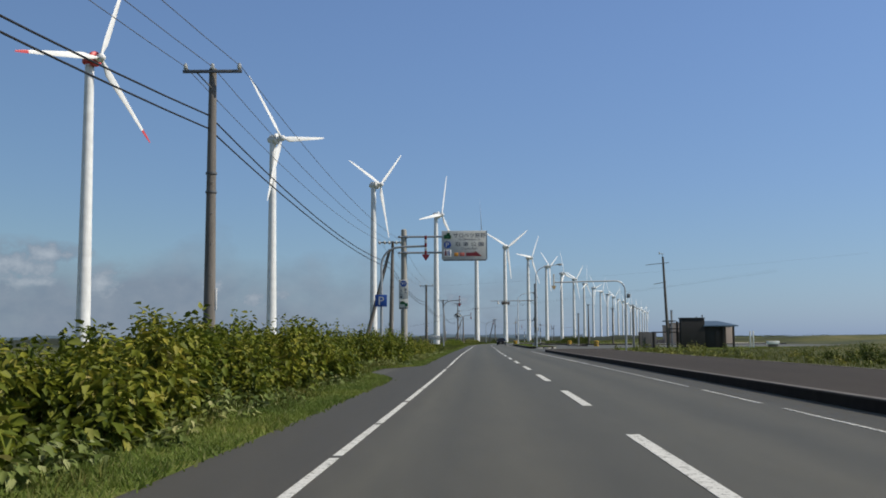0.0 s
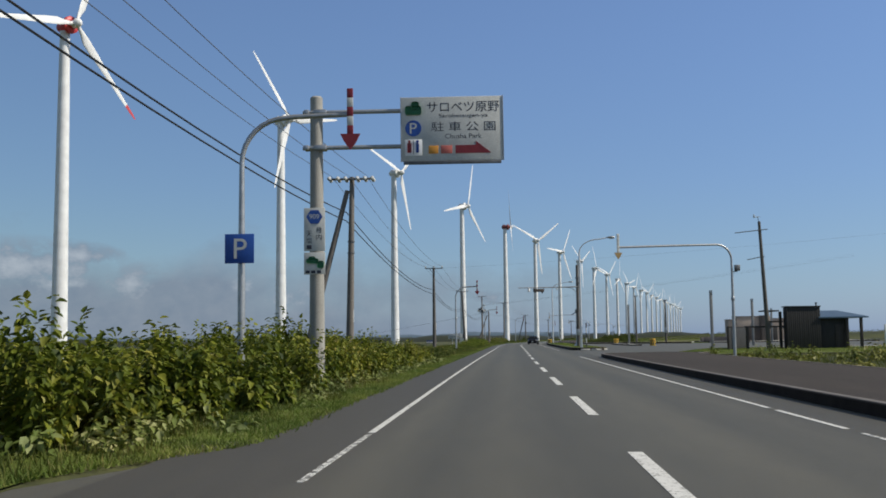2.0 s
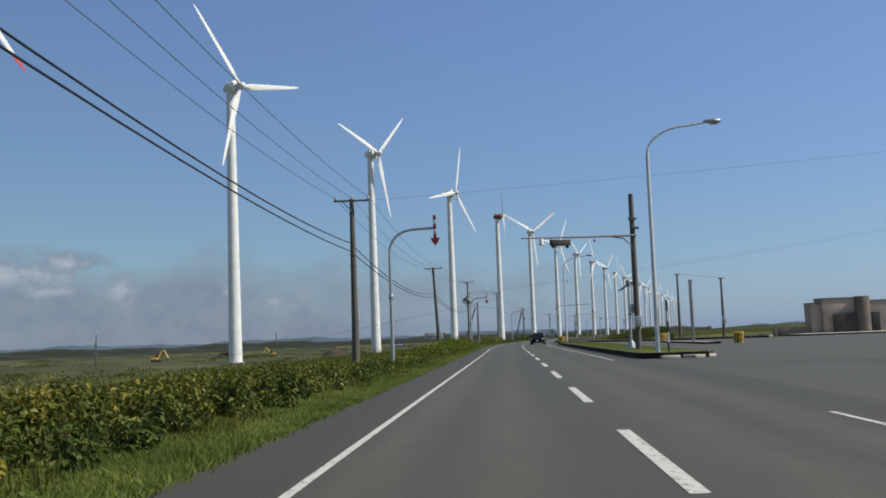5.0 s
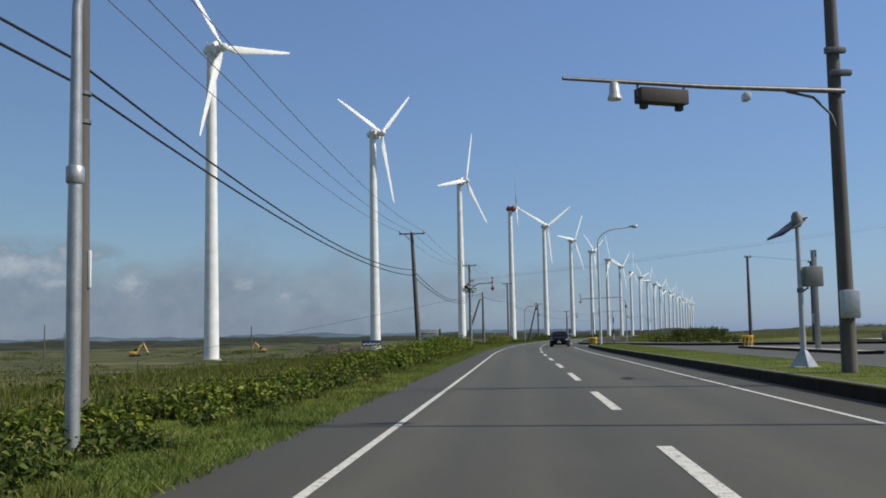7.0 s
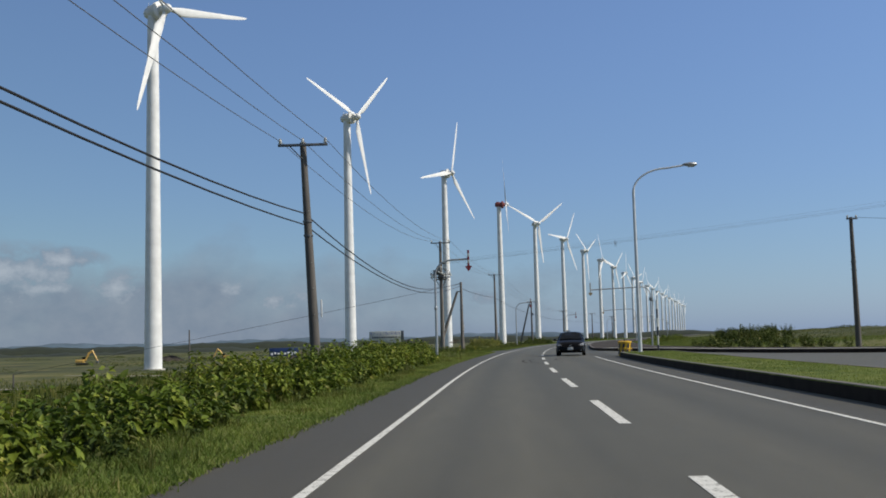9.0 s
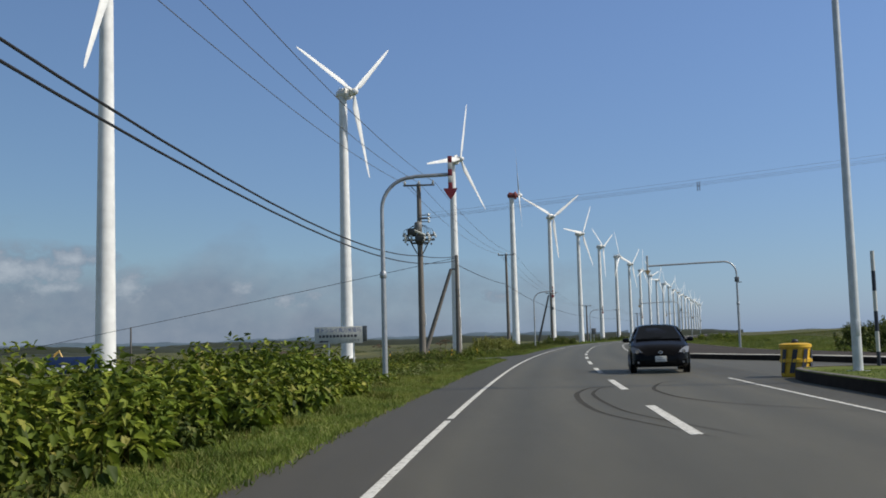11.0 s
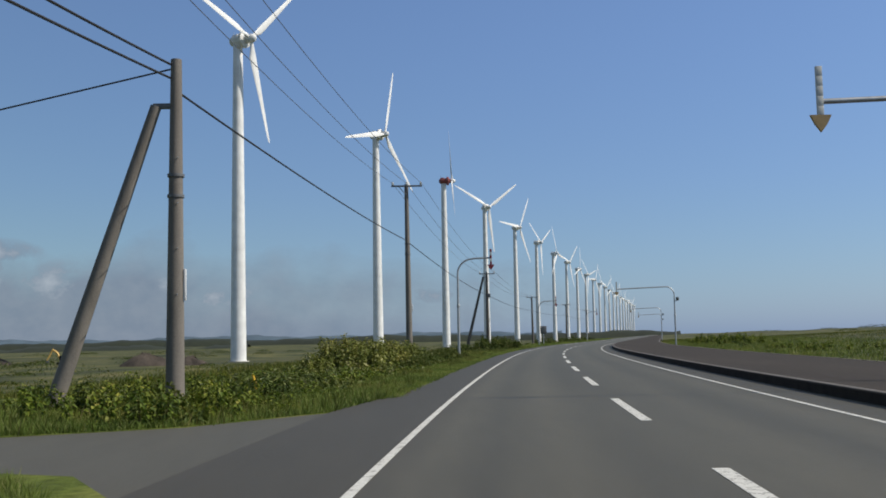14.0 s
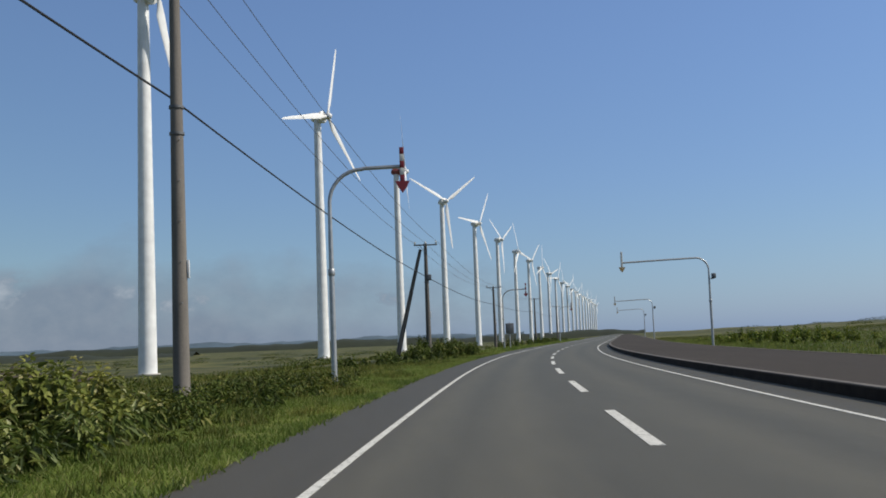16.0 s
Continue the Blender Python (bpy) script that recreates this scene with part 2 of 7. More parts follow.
MACHINE = worn("machine_yellow", (0.6, 0.36, 0.08), (0.7, 0.44, 0.12), 0.5, scale=2)
# black timber; on the fence boards it also puts shade into the colour
BLACK_WOOD = worn("black_stained_wood", (0.012, 0.011, 0.011), (0.03, 0.027, 0.026), 0.7, scale=2, stretch=(6, 6, 0.6))
BROWN_WOOD = worn("brown_stained_wood", (0.03, 0.024, 0.022), (0.06, 0.048, 0.042), 0.75, scale=2, stretch=(6, 6, 0.6))
GREY_BEIGE = worn("grey_beige_render", (0.12, 0.1, 0.088), (0.17, 0.14, 0.12), 0.9, scale=0.8, fine=30)
BEIGE_WALL = worn("beige_render", (0.34, 0.28, 0.235), (0.42, 0.345, 0.29), 0.9, scale=0.8, fine=30)
GREY_WALL = worn("grey_concrete_wall", (0.13, 0.11, 0.1), (0.2, 0.17, 0.155), 0.9, scale=0.8, fine=30)
ROOF_BLUE = worn("blue_metal_roof", (0.08, 0.13, 0.19), (0.12, 0.18, 0.25), 0.4, 0.3, scale=2)
CAR_PAINT = worn("black_car_paint", (0.005, 0.005, 0.006), (0.008, 0.008, 0.009), 0.12, 0.0, scale=2, bump=0.0)
CAR_PAINT.node_tree.nodes["Principled BSDF"].inputs["Specular IOR Level"].default_value = 0.09
CAR_GLASS = worn("dark_car_glass", (0.008, 0.009, 0.01), (0.012, 0.013, 0.014), 0.08, scale=2, bump=0.0)
CAR_GLASS.node_tree.nodes["Principled BSDF"].inputs["Specular IOR Level"].default_value = 0.022
BLACK_TRIM = worn("black_plastic_trim", (0.004, 0.004, 0.004), (0.008, 0.008, 0.008), 0.6, scale=20, bump=0.02)
BLACK_TRIM.node_tree.nodes["Principled BSDF"].inputs["Specular IOR Level"].default_value = 0.1
TYRE = worn("tyre_rubber", (0.012, 0.012, 0.012), (0.025, 0.025, 0.025), 0.85, scale=20)
CHROME = worn("bright_metal", (0.6, 0.6, 0.62), (0.72, 0.72, 0.74), 0.2, 1.0, scale=20, bump=0.0)
LENS_CLEAR = worn("headlight_lens", (0.3, 0.31, 0.33), (0.4, 0.41, 0.43), 0.12, 0.6, scale=10, bump=0.0)
LAMP_GLASS = worn("lamp_glass", (0.5, 0.5, 0.46), (0.62, 0.62, 0.58), 0.2, scale=10, bump=0.0)
STEM = worn("plant_stem", (0.06, 0.06, 0.012), (0.11, 0.085, 0.025), 0.8, scale=5)
LEAF = leafy("knotweed_leaf", [(0.0, (0.06, 0.084, 0.012)), (0.4, (0.135, 0.164, 0.019)), (0.7, (0.215, 0.235, 0.03)), (0.9, (0.27, 0.262, 0.044)), (0.97, (0.3, 0.28, 0.06)), (1.0, (0.4, 0.37, 0.16))], 0.6, 0.28)
FRESH_LEAF = leafy("fresh_leaf", [(0.0, (0.05, 0.076, 0.012)), (0.4, (0.11, 0.158, 0.02)), (0.75, (0.195, 0.245, 0.034)), (0.95, (0.28, 0.3, 0.06)), (1.0, (0.34, 0.32, 0.1))], 0.6, 0.28)
YELLOW_LEAF = leafy("yellowing_leaf", [(0.0, (0.055, 0.066, 0.012)), (0.4, (0.125, 0.14, 0.022)), (0.75, (0.2, 0.2, 0.036)), (0.93, (0.29, 0.26, 0.06)), (1.0, (0.4, 0.36, 0.17))], 0.65, 0.25)
DARK_LEAF = leafy("shrub_leaf", [(0.0, (0.034, 0.052, 0.01)), (0.5, (0.07, 0.1, 0.018)), (0.85, (0.13, 0.16, 0.036)), (1.0, (0.23, 0.22, 0.085))], 0.65, 0.22)
PALE_LEAF = leafy("butterbur_leaf", [(0.0, (0.11, 0.15, 0.035)), (0.5, (0.19, 0.225, 0.07)), (1.0, (0.36, 0.37, 0.19))], 0.7, 0.2)
GRASS = leafy("grass_blade", [(0.0, (0.125, 0.178, 0.034)), (0.5, (0.172, 0.226, 0.05)), (0.85, (0.23, 0.265, 0.08)), (1.0, (0.31, 0.295, 0.13))], 0.7, 0.4)
BAMBOO_LEAF = leafy("bamboo_leaf", [(0.0, (0.055, 0.08, 0.018)), (0.5, (0.115, 0.15, 0.036)), (0.8, (0.2, 0.23, 0.075)), (1.0, (0.42, 0.42, 0.25))], 0.6, 0.22)
WEED_LEAF = leafy("weed_leaf", [(0.0, (0.1, 0.12, 0.024)), (0.5, (0.2, 0.22, 0.05)), (0.85, (0.32, 0.32, 0.1)), (1.0, (0.46, 0.44, 0.25))], 0.65, 0.25)
DRY_GRASS = leafy("meadow_grass", [(0.0, (0.066, 0.085, 0.014)), (0.5, (0.11, 0.132, 0.024)), (0.85, (0.175, 0.176, 0.046)), (1.0, (0.28, 0.24, 0.1))], 0.7, 0.3)
STRAW = leafy("straw", [(0.0, (0.16, 0.13, 0.05)), (0.6, (0.27, 0.23, 0.1)), (1.0, (0.38, 0.33, 0.17))], 0.7, 0.25)


def make_land():
    m, n, l, b = shader("meadow_ground", 0.95)
    big, mid, fine = noise_node(n, l, 0.012, 6), noise_node(n, l, 0.09, 6), noise_node(n, l, 3.0, 5)
    c = ramp_node(n, l, mid, [(0.36, (0.035, 0.045, 0.011)), (0.46, (0.075, 0.086, 0.02)), (0.58, (0.125, 0.125, 0.036)), (0.7, (0.2, 0.175, 0.078))])
    c = mix_node(n, l, 0.7, c, ramp_node(n, l, big, [(0.4, (0.5, 0.55, 0.5)), (0.6, (1.1, 1.08, 1.0))]), "MULTIPLY")
    c = mix_node(n, l, 0.8, c, ramp_node(n, l, fine, [(0.3, (0.5, 0.52, 0.45)), (0.7, (1.25, 1.2, 1.1))]), "MULTIPLY")
    l.new(c, b.inputs["Base Color"])
    bump_node(n, l, b, fine, 0.8, 0.15)
    return m


LAND = make_land()


def make_lawn():
    """Short turf: green with dry yellow patches and dark tufts."""
    m, n, l, b = shader("turf", 0.9)
    patch, tuft, fine = noise_node(n, l, 0.9, 5), noise_node(n, l, 7.0, 5), noise_node(n, l, 60.0, 3)
    c = ramp_node(n, l, patch, [(0.3, (0.078, 0.104, 0.02)), (0.48, (0.122, 0.155, 0.03)), (0.6, (0.168, 0.188, 0.045)), (0.74, (0.23, 0.215, 0.085))])
    c = mix_node(n, l, 0.75, c, ramp_node(n, l, tuft, [(0.32, (0.5, 0.52, 0.45)), (0.55, (1.0, 1.0, 1.0)), (0.75, (1.2, 1.2, 1.1))]), "MULTIPLY")
    c = mix_node(n, l, 0.6, c, ramp_node(n, l, fine, [(0.3, (0.65, 0.66, 0.6)), (0.7, (1.25, 1.25, 1.2))]), "MULTIPLY")
    l.new(c, b.inputs["Base Color"])
    b.inputs["Specular IOR Level"].default_value = 0.15
    bump_node(n, l, b, tuft, 0.6, 0.03)
    return m


LAWN = make_lawn()
FOREST = worn("far_forest", (0.012, 0.018, 0.01), (0.026, 0.034, 0.016), 0.95, scale=0.02, fine=0.12, bump=0.4)
# the blue of the distance haze is painted into the hills' colour
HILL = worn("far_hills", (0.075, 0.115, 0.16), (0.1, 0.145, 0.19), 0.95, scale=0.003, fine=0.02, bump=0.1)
GRAVEL = worn("gravel_track", (0.26, 0.24, 0.19), (0.36, 0.33, 0.27), 0.95, scale=0.6, fine=20, bump=0.5)


# ---- mesh helpers ----
def mesh_np(name, verts, faces, mat=None, flat=False):
    """A mesh from arrays of points and of triangles or quads."""
    me = bpy.data.meshes.new(name)
    verts, faces = np.asarray(verts, np.float32), np.asarray(faces, np.int32)
    k = faces.shape[1]
    me.vertices.add(len(verts))
    me.vertices.foreach_set("co", verts.ravel())
    me.loops.add(faces.size)
    me.loops.foreach_set("vertex_index", faces.ravel())
    me.polygons.add(len(faces))
    me.polygons.foreach_set("loop_start", np.arange(0, faces.size, k, dtype=np.int32))
    me.update(calc_edges=True)
    me.validate()
    if not flat:
        me.shade_smooth()
    if mat:
        me.materials.append(mat)
    return me


def bm_mesh(name, bm, mat=None, sharp=35):
    me = bpy.data.meshes.new(name)
    bmesh.ops.recalc_face_normals(bm, faces=bm.faces)
    bm.to_mesh(me)
    bm.free()
    me.shade_smooth()
    me.set_sharp_from_angle(angle=radians(sharp))
    if mat:
        me.materials.append(mat)
    return me


def part(name, me, parent=None, m=None, label=""):
    """Links a mesh as one object under a thing or a part."""
    ob = new(name, me)
    if m is not None:
        ob.matrix_basis = m
    if parent is not None:
        ob.parent = parent
    return tagged(ob, label)


def thing(name, x=0.0, y=0.0, z=0.0, rz=0.0, label="", category="", group="", kind=""):
    ob = new(name)
    ob.empty_display_size = 0.2
    ob.matrix_basis = pose(x, y, z, 0, 0, rz)
    return tagged(ob, label, category, group, kind)


def box(bm, x, y, z, sx, sy, sz, bevel=0.0, m=None):
    """A block with its middle at x, y, z."""
    r = bmesh.ops.create_cube(bm, size=1.0, matrix=(m or Matrix()) @ Matrix.Translation((x, y, z)) @ Matrix.Diagonal((sx, sy, sz, 1)))
    if bevel:
        edges = list({e for v in r["verts"] for e in v.link_edges})
        bmesh.ops.bevel(bm, geom=edges, offset=bevel, segments=2, affect="EDGES", profile=0.5)
    return bm


def block(name, mat, x, y, z, sx, sy, sz, bevel=0.01, m=None):
    return bm_mesh(name, box(bmesh.new(), x, y, z, sx, sy, sz, bevel, m), mat)


def tube(bm, points, radii, sides=10, cap=True):
    """A round bar along points, with a radius at each."""
    pts = [Vector(p) for p in points]
    radii = [radii] * len(pts) if isinstance(radii, (int, float)) else [float(r) for r in radii]
    rings, ref = [], None
    for i, p in enumerate(pts):
        d = (pts[min(i + 1, len(pts) - 1)] - pts[max(i - 1, 0)]).normalized()
        if ref is None:
            ref = Vector((1, 0, 0)) if abs(d.x) < 0.9 else Vector((0, 1, 0))
        side = (ref - d * ref.dot(d)).normalized()
        ref = side
        up = d.cross(side)
        rings.append([bm.verts.new(p + radii[i] * (side * math.cos(a) + up * math.sin(a))) for a in (2 * math.pi * k / sides for k in range(sides))])
    for a, b in zip(rings, rings[1:]):
        for k in range(sides):
            bm.faces.new((a[k], a[(k + 1) % sides], b[(k + 1) % sides], b[k]))
    if cap:
        bm.faces.new(rings[0][::-1])
        bm.faces.new(rings[-1])
    return bm


def bar(name, mat, points, radii, sides=10, sharp=50):
    return bm_mesh(name, tube(bmesh.new(), points, radii, sides), mat, sharp)


def lathe(name, mat, profile, sides=20, sharp=40):
    """A turned shape round z from rows of radius and height."""
    bm = bmesh.new()
    tube(bm, [(0, 0, z) for _, z in profile], [max(r, 0.001) for r, _ in profile], sides)
    return bm_mesh(name, bm, mat, sharp)


def bend(x0, z0, x1, z1, r, sign, y=0.0):
    """Points of a post that rises from x0, z0, bends with radius r, and runs level to x1 at z1."""
    pts = [(x0, y, z0), (x0, y, (z0 + z1 - r) / 2), (x0, y, z1 - r)]
    for k in range(1, 9):
        a = math.pi / 2 * k / 8
        pts.append((x0 + sign * r * (1 - math.cos(a)), y, z1 - r + r * math.sin(a)))
    return pts + [((x0 + x1) / 2, y, z1 + 0.02), (x1, y, z1 + 0.05)]


def strip_mesh(name, mat, y0, y1, o0, o1, z, step=4.0, lane=False, depth=0.0):
    """A band that follows the road between two offsets; depth gives it sides."""
    ys = np.linspace(y0, y1, max(2, int((y1 - y0) / step) + 1))
    os_ = np.linspace(o0, o1, 9) if lane else np.array([o0, o1])
    X = xc(ys)[:, None] + os_[None]
    V = np.stack([X, np.broadcast_to(ys[:, None], X.shape), np.full(X.shape, z)], -1).reshape(-1, 3)
    k = len(os_)
    i = (np.arange(len(ys) - 1)[:, None] * k + np.arange(k - 1)[None]).ravel()
    F = np.stack([i, i + 1, i + k + 1, i + k], 1)
    me = mesh_np(name, V, F, mat)
    if lane:
        uv = me.uv_layers.new(name="lane")
        idx = np.empty(len(me.loops), np.int32)
        me.loops.foreach_get("vertex_index", idx)
        O = np.broadcast_to(os_[None], X.shape).ravel()
        uv.data.foreach_set("uv", np.stack([O[idx], V[idx, 1]], 1).astype(np.float32).ravel())
    if depth:
        bm = bmesh.new()
        bm.from_mesh(me)
        r = bmesh.ops.extrude_face_region(bm, geom=bm.faces[:])
        bmesh.ops.translate(bm, verts=[v for v in r["geom"] if isinstance(v, bmesh.types.BMVert)], vec=(0, 0, depth))
        me = bm_mesh(name, bm, mat)
    return me


def outline_slab(name, mat, outline, z0, z1, bevel=0.0):
    """A flat slab from a closed outline of x, y points."""
    bm = bmesh.new()
    f = bm.faces.new([bm.verts.new((x, y, z0)) for x, y in outline])
    r = bmesh.ops.extrude_face_region(bm, geom=[f])
    bmesh.ops.translate(bm, verts=[v for v in r["geom"] if isinstance(v, bmesh.types.BMVert)], vec=(0, 0, z1 - z0))
    return bm_mesh(name, bm, mat)


# ---- land, road, kerbs ----
def radial_axis(lim0, lim1, fine, centre0, centre1):
    """Grid lines, close between centre0 and centre1 and ever wider beyond."""
    a = list(np.arange(centre0, centre1 + fine, fine))
    s = fine
    while a[-1] < lim1:
        s *= 1.25
        a.append(a[-1] + s)
    s = fine
    while a[0] > lim0:
        s *= 1.25
        a.insert(0, a[0] - s)
    return np.array(a)


gx, gy = radial_axis(-4600, 4600, 2.5, -70, 75), radial_axis(-2500, 4600, 3.0, -30, 420)
GX, GY = np.meshgrid(gx, gy)
V = np.stack([GX, GY, ground_z(GX, GY)], -1).reshape(-1, 3)
k = len(gx)
i = (np.arange(len(gy) - 1)[:, None] * k + np.arange(k - 1)[None]).ravel()
tagged(part("ground", mesh_np("ground", V, np.stack([i, i + 1, i + k + 1, i + k], 1), LAND)), "grassy coastal plain with low dunes", "ground", kind="structure")

road = tagged(part("road", strip_mesh("road", ASPHALT, -120, 1500, -5.0, 4.3, 0.0, 3.0, True)), "two-lane grey asphalt road with a gentle bend", "road", kind="structure")
lot = tagged(part("parking_lot", outline_slab("parking_lot", ASPHALT_LOT, [(xc(y) + 4.25, y) for y in range(100, 241, 4)] + [(15.9, 236.8), (17.6, 231.2), (19.1, 226.7), (20.5, 218.7), (22.5, 211.7), (25.7, 206.6), (31.0, 204.3), (37.0, 202.0), (62, 202), (66, 104)], -0.05, -0.006)), "dark asphalt parking lot beside the road", "parking lot", kind="structure")
part("apron", outline_slab("apron", ASPHALT_LOT, [(xc(242) - 4.3, 242.0), (xc(258) - 4.3, 258.0), (xc(253.4) - 5.1, 253.4), (xc(251) - 6.8, 251.0), (xc(250) - 9, 250.0), (xc(250) - 13, 250.0), (xc(246.6) - 13, 246.6), (xc(246.3) - 8.2, 246.3), (xc(245.4) - 6.1, 245.4), (xc(243.4) - 4.8, 243.4)], -0.3, -0.01), road)
part("lay_by", outline_slab("lay_by", ASPHALT_LOT, [(xc(38) - 4.3, 38.0), (xc(41) - 4.9, 41.0), (xc(46) - 5.7, 46.0), (xc(50) - 5.6, 50.0), (xc(53) - 4.4, 53.0), (xc(55) - 4.3, 55.0)], -0.2, -0.012), road)

def verge(y0, y1, o0, o1):
    """A thin sheet of turf whose ragged edge creeps over the asphalt and thickens away from it."""
    ys = np.arange(y0, y1, 0.2)
    cols = np.array([0, 0.03, 0.08, 0.16, 0.3, 0.5, 0.75, 1.0])
    edge = o0 + 0.05 * wave(ys * 0, ys, 2.3, 1.0) + 0.02 * wave(ys * 0, ys, 0.5, 4.0)
    O = edge[:, None] + (o1 - edge)[:, None] * cols[None]
    X, Y = xc(ys)[:, None] + O, np.broadcast_to(ys[:, None], O.shape)
    deep = smooth(0.0, 0.5, np.abs(O - edge[:, None]))
    Z = 0.003 + deep * (np.maximum(ground_z(X, Y) + 0.03, 0.012) + 0.012 * wave(X, Y, 0.13, 1.0))
    k = len(cols)
    i = (np.arange(len(ys) - 1)[:, None] * k + np.arange(k - 1)[None]).ravel()
    F = np.stack([i, i + 1, i + k + 1, i + k], 1)
    tagged(part("verge", mesh_np("verge", np.stack([X, Y, Z], -1).reshape(-1, 3), F, LAWN)), "green turf verge along the asphalt edge", "verge", kind="structure")


verge(4, 38.5, -4.35, -6.6)
verge(38.5, 54.0, -5.7, -7.5)
verge(54.0, 243.0, -4.4, -6.8)
for corner in ([(xc(238) - 5.0, 238.0), (xc(243.4) - 4.7, 243.6), (xc(245.4) - 5.95, 245.6), (xc(246.3) - 8.1, 246.5), (xc(246.6) - 14, 246.8), (xc(238) - 14, 236.0)], [(xc(258.5) - 4.5, 258.4), (xc(253.4) - 5.0, 253.25), (xc(251) - 6.7, 250.85), (xc(250) - 9, 249.8), (xc(250) - 14, 249.8), (xc(258) - 14, 260.0), (xc(262) - 6.0, 262.0)]):
    tagged(part("verge", outline_slab("verge", LAWN, corner, -0.6, -0.004)), "rough turf at the corner of the side road", "verge", kind="structure")
verge(258.0, 520.0, -4.4, -7.5)
for side, o, breaks in (("left", -3.15, ((72.0, 72.3), (45.65, 45.85), (48.4, 50.2), (54.6, 54.8), (202.3, 202.7), (227.0, 227.3), (28.2, 28.6), (19.6, 19.8), (23.4, 23.6), (33.1, 33.3))), ("right", 3.0, ((26.0, 27.2), (32.0, 33.5), (54.0, 54.6), (58.0, 58.5), (104.5, 133.5), (157.9, 158.2), (214.0, 240.5), (75.3, 75.6)))):
    y = -100.0
    for b0, b1 in sorted(breaks) + [(1200.0, 1200.0)]:
        faint = b0 < 55 if o > 0 else b0 == 54.6
        half = 0.036 if faint else 0.046
        part("edge_line", strip_mesh("edge_line", PAINT_WORN if faint else PAINT, y, b0, o - half, o + half, 0.001, 2.0, depth=0.004), road, label="worn white edge line")
        y = b1
PERIOD, DASH = 10.15, 5.0
for k in range(-8, 60):
    y1 = 21.8 + PERIOD * k
    part("dash", strip_mesh("dash", PAINT, y1 - DASH, y1, -0.08, 0.08, 0.001, 1.3, depth=0.004), road)



def skid(points, width):
    """A curved tyre mark through points of offset and y."""
    o, y = np.array(points, float).T
    t = np.linspace(0, len(o) - 1, 40)
    o, y = np.interp(t, np.arange(len(o)), o), np.interp(t, np.arange(len(y)), y)
    for _ in range(6):
        o[1:-1], y[1:-1] = (o[:-2] + 2 * o[1:-1] + o[2:]) / 4, (y[:-2] + 2 * y[1:-1] + y[2:]) / 4
    X = xc(y) + o
    d = np.stack([np.gradient(X), np.gradient(y)], 1)
    d /= np.linalg.norm(d, axis=1)[:, None]
    n = np.stack([-d[:, 1], d[:, 0]], 1) * width / 2 * np.sin(np.linspace(0.15, math.pi - 0.05, 40))[:, None]
    V = np.concatenate([np.c_[X - n[:, 0], y - n[:, 1], np.full(40, 0.003)], np.c_[X + n[:, 0], y + n[:, 1], np.full(40, 0.003)]])
    i = np.arange(39)
    part("skid_mark", mesh_np("skid_mark", V, np.stack([i, i + 1, i + 41, i + 40], 1), RUBBER_MARK), road)


skid([(0.4, 211.6), (-0.75, 210.8), (-1.1, 208.5), (-1.1, 206), (-0.9, 203), (0.2, 199)], 0.11)
skid([(0.1, 211.4), (-0.5, 210.6), (-0.78, 208.4), (-0.72, 206), (-0.5, 203), (0.6, 199)], 0.08)
skid([(1.6, 213.2), (1.05, 212.4), (0.55, 209.5), (0.7, 206.6), (1.3, 204.5), (3.0, 202)], 0.09)



def kerbed(name, outline, height, top_mat, label, category, kerb_w=0.18):
    """A raised area: a ring of kerb stones with a fill a little lower inside."""
    ob = tagged(part(name, outline_slab(name, top_mat, outline, -0.1, height - 0.012)), label, category, kind="structure")
    n = len(outline)
    pts = np.array(outline, float)
    nxt, prv = np.roll(pts, -1, 0), np.roll(pts, 1, 0)
    d = nxt - prv
    d /= np.linalg.norm(d, axis=1)[:, None]
    area = 0.5 * np.sum(pts[:, 0] * nxt[:, 1] - nxt[:, 0] * pts[:, 1])
    inn = np.stack([-d[:, 1], d[:, 0]], 1) * (1 if area > 0 else -1)
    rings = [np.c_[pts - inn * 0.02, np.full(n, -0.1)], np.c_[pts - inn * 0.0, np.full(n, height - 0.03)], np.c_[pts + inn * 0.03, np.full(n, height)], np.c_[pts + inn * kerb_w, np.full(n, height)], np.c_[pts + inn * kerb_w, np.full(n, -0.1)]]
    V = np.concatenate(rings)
    # shaded face and lit top are told apart by colour, besides dirt and wear
    for kind, levels, mat, words in (("kerb_face", (0, 3), KERB, "kerb face with dirt and shade in its dark colour"), ("kerb_top", (1, 2), KERB_TOP, "worn grey concrete kerb top, paled as if lit")):
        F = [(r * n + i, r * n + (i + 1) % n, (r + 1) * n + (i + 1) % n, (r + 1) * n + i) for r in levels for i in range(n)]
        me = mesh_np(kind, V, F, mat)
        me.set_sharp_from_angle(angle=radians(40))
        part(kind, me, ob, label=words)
    return ob


def nose(x, y, r, a0, a1, n=7):
    return [(x + r * math.cos(radians(a)), y + r * math.sin(radians(a))) for a in np.linspace(a0, a1, n)]


def offs(y0, y1, o, step=4.0):
    return [(float(xc(y)) + o, float(y)) for y in np.linspace(y0, y1, max(2, int(abs(y1 - y0) / step) + 1))]


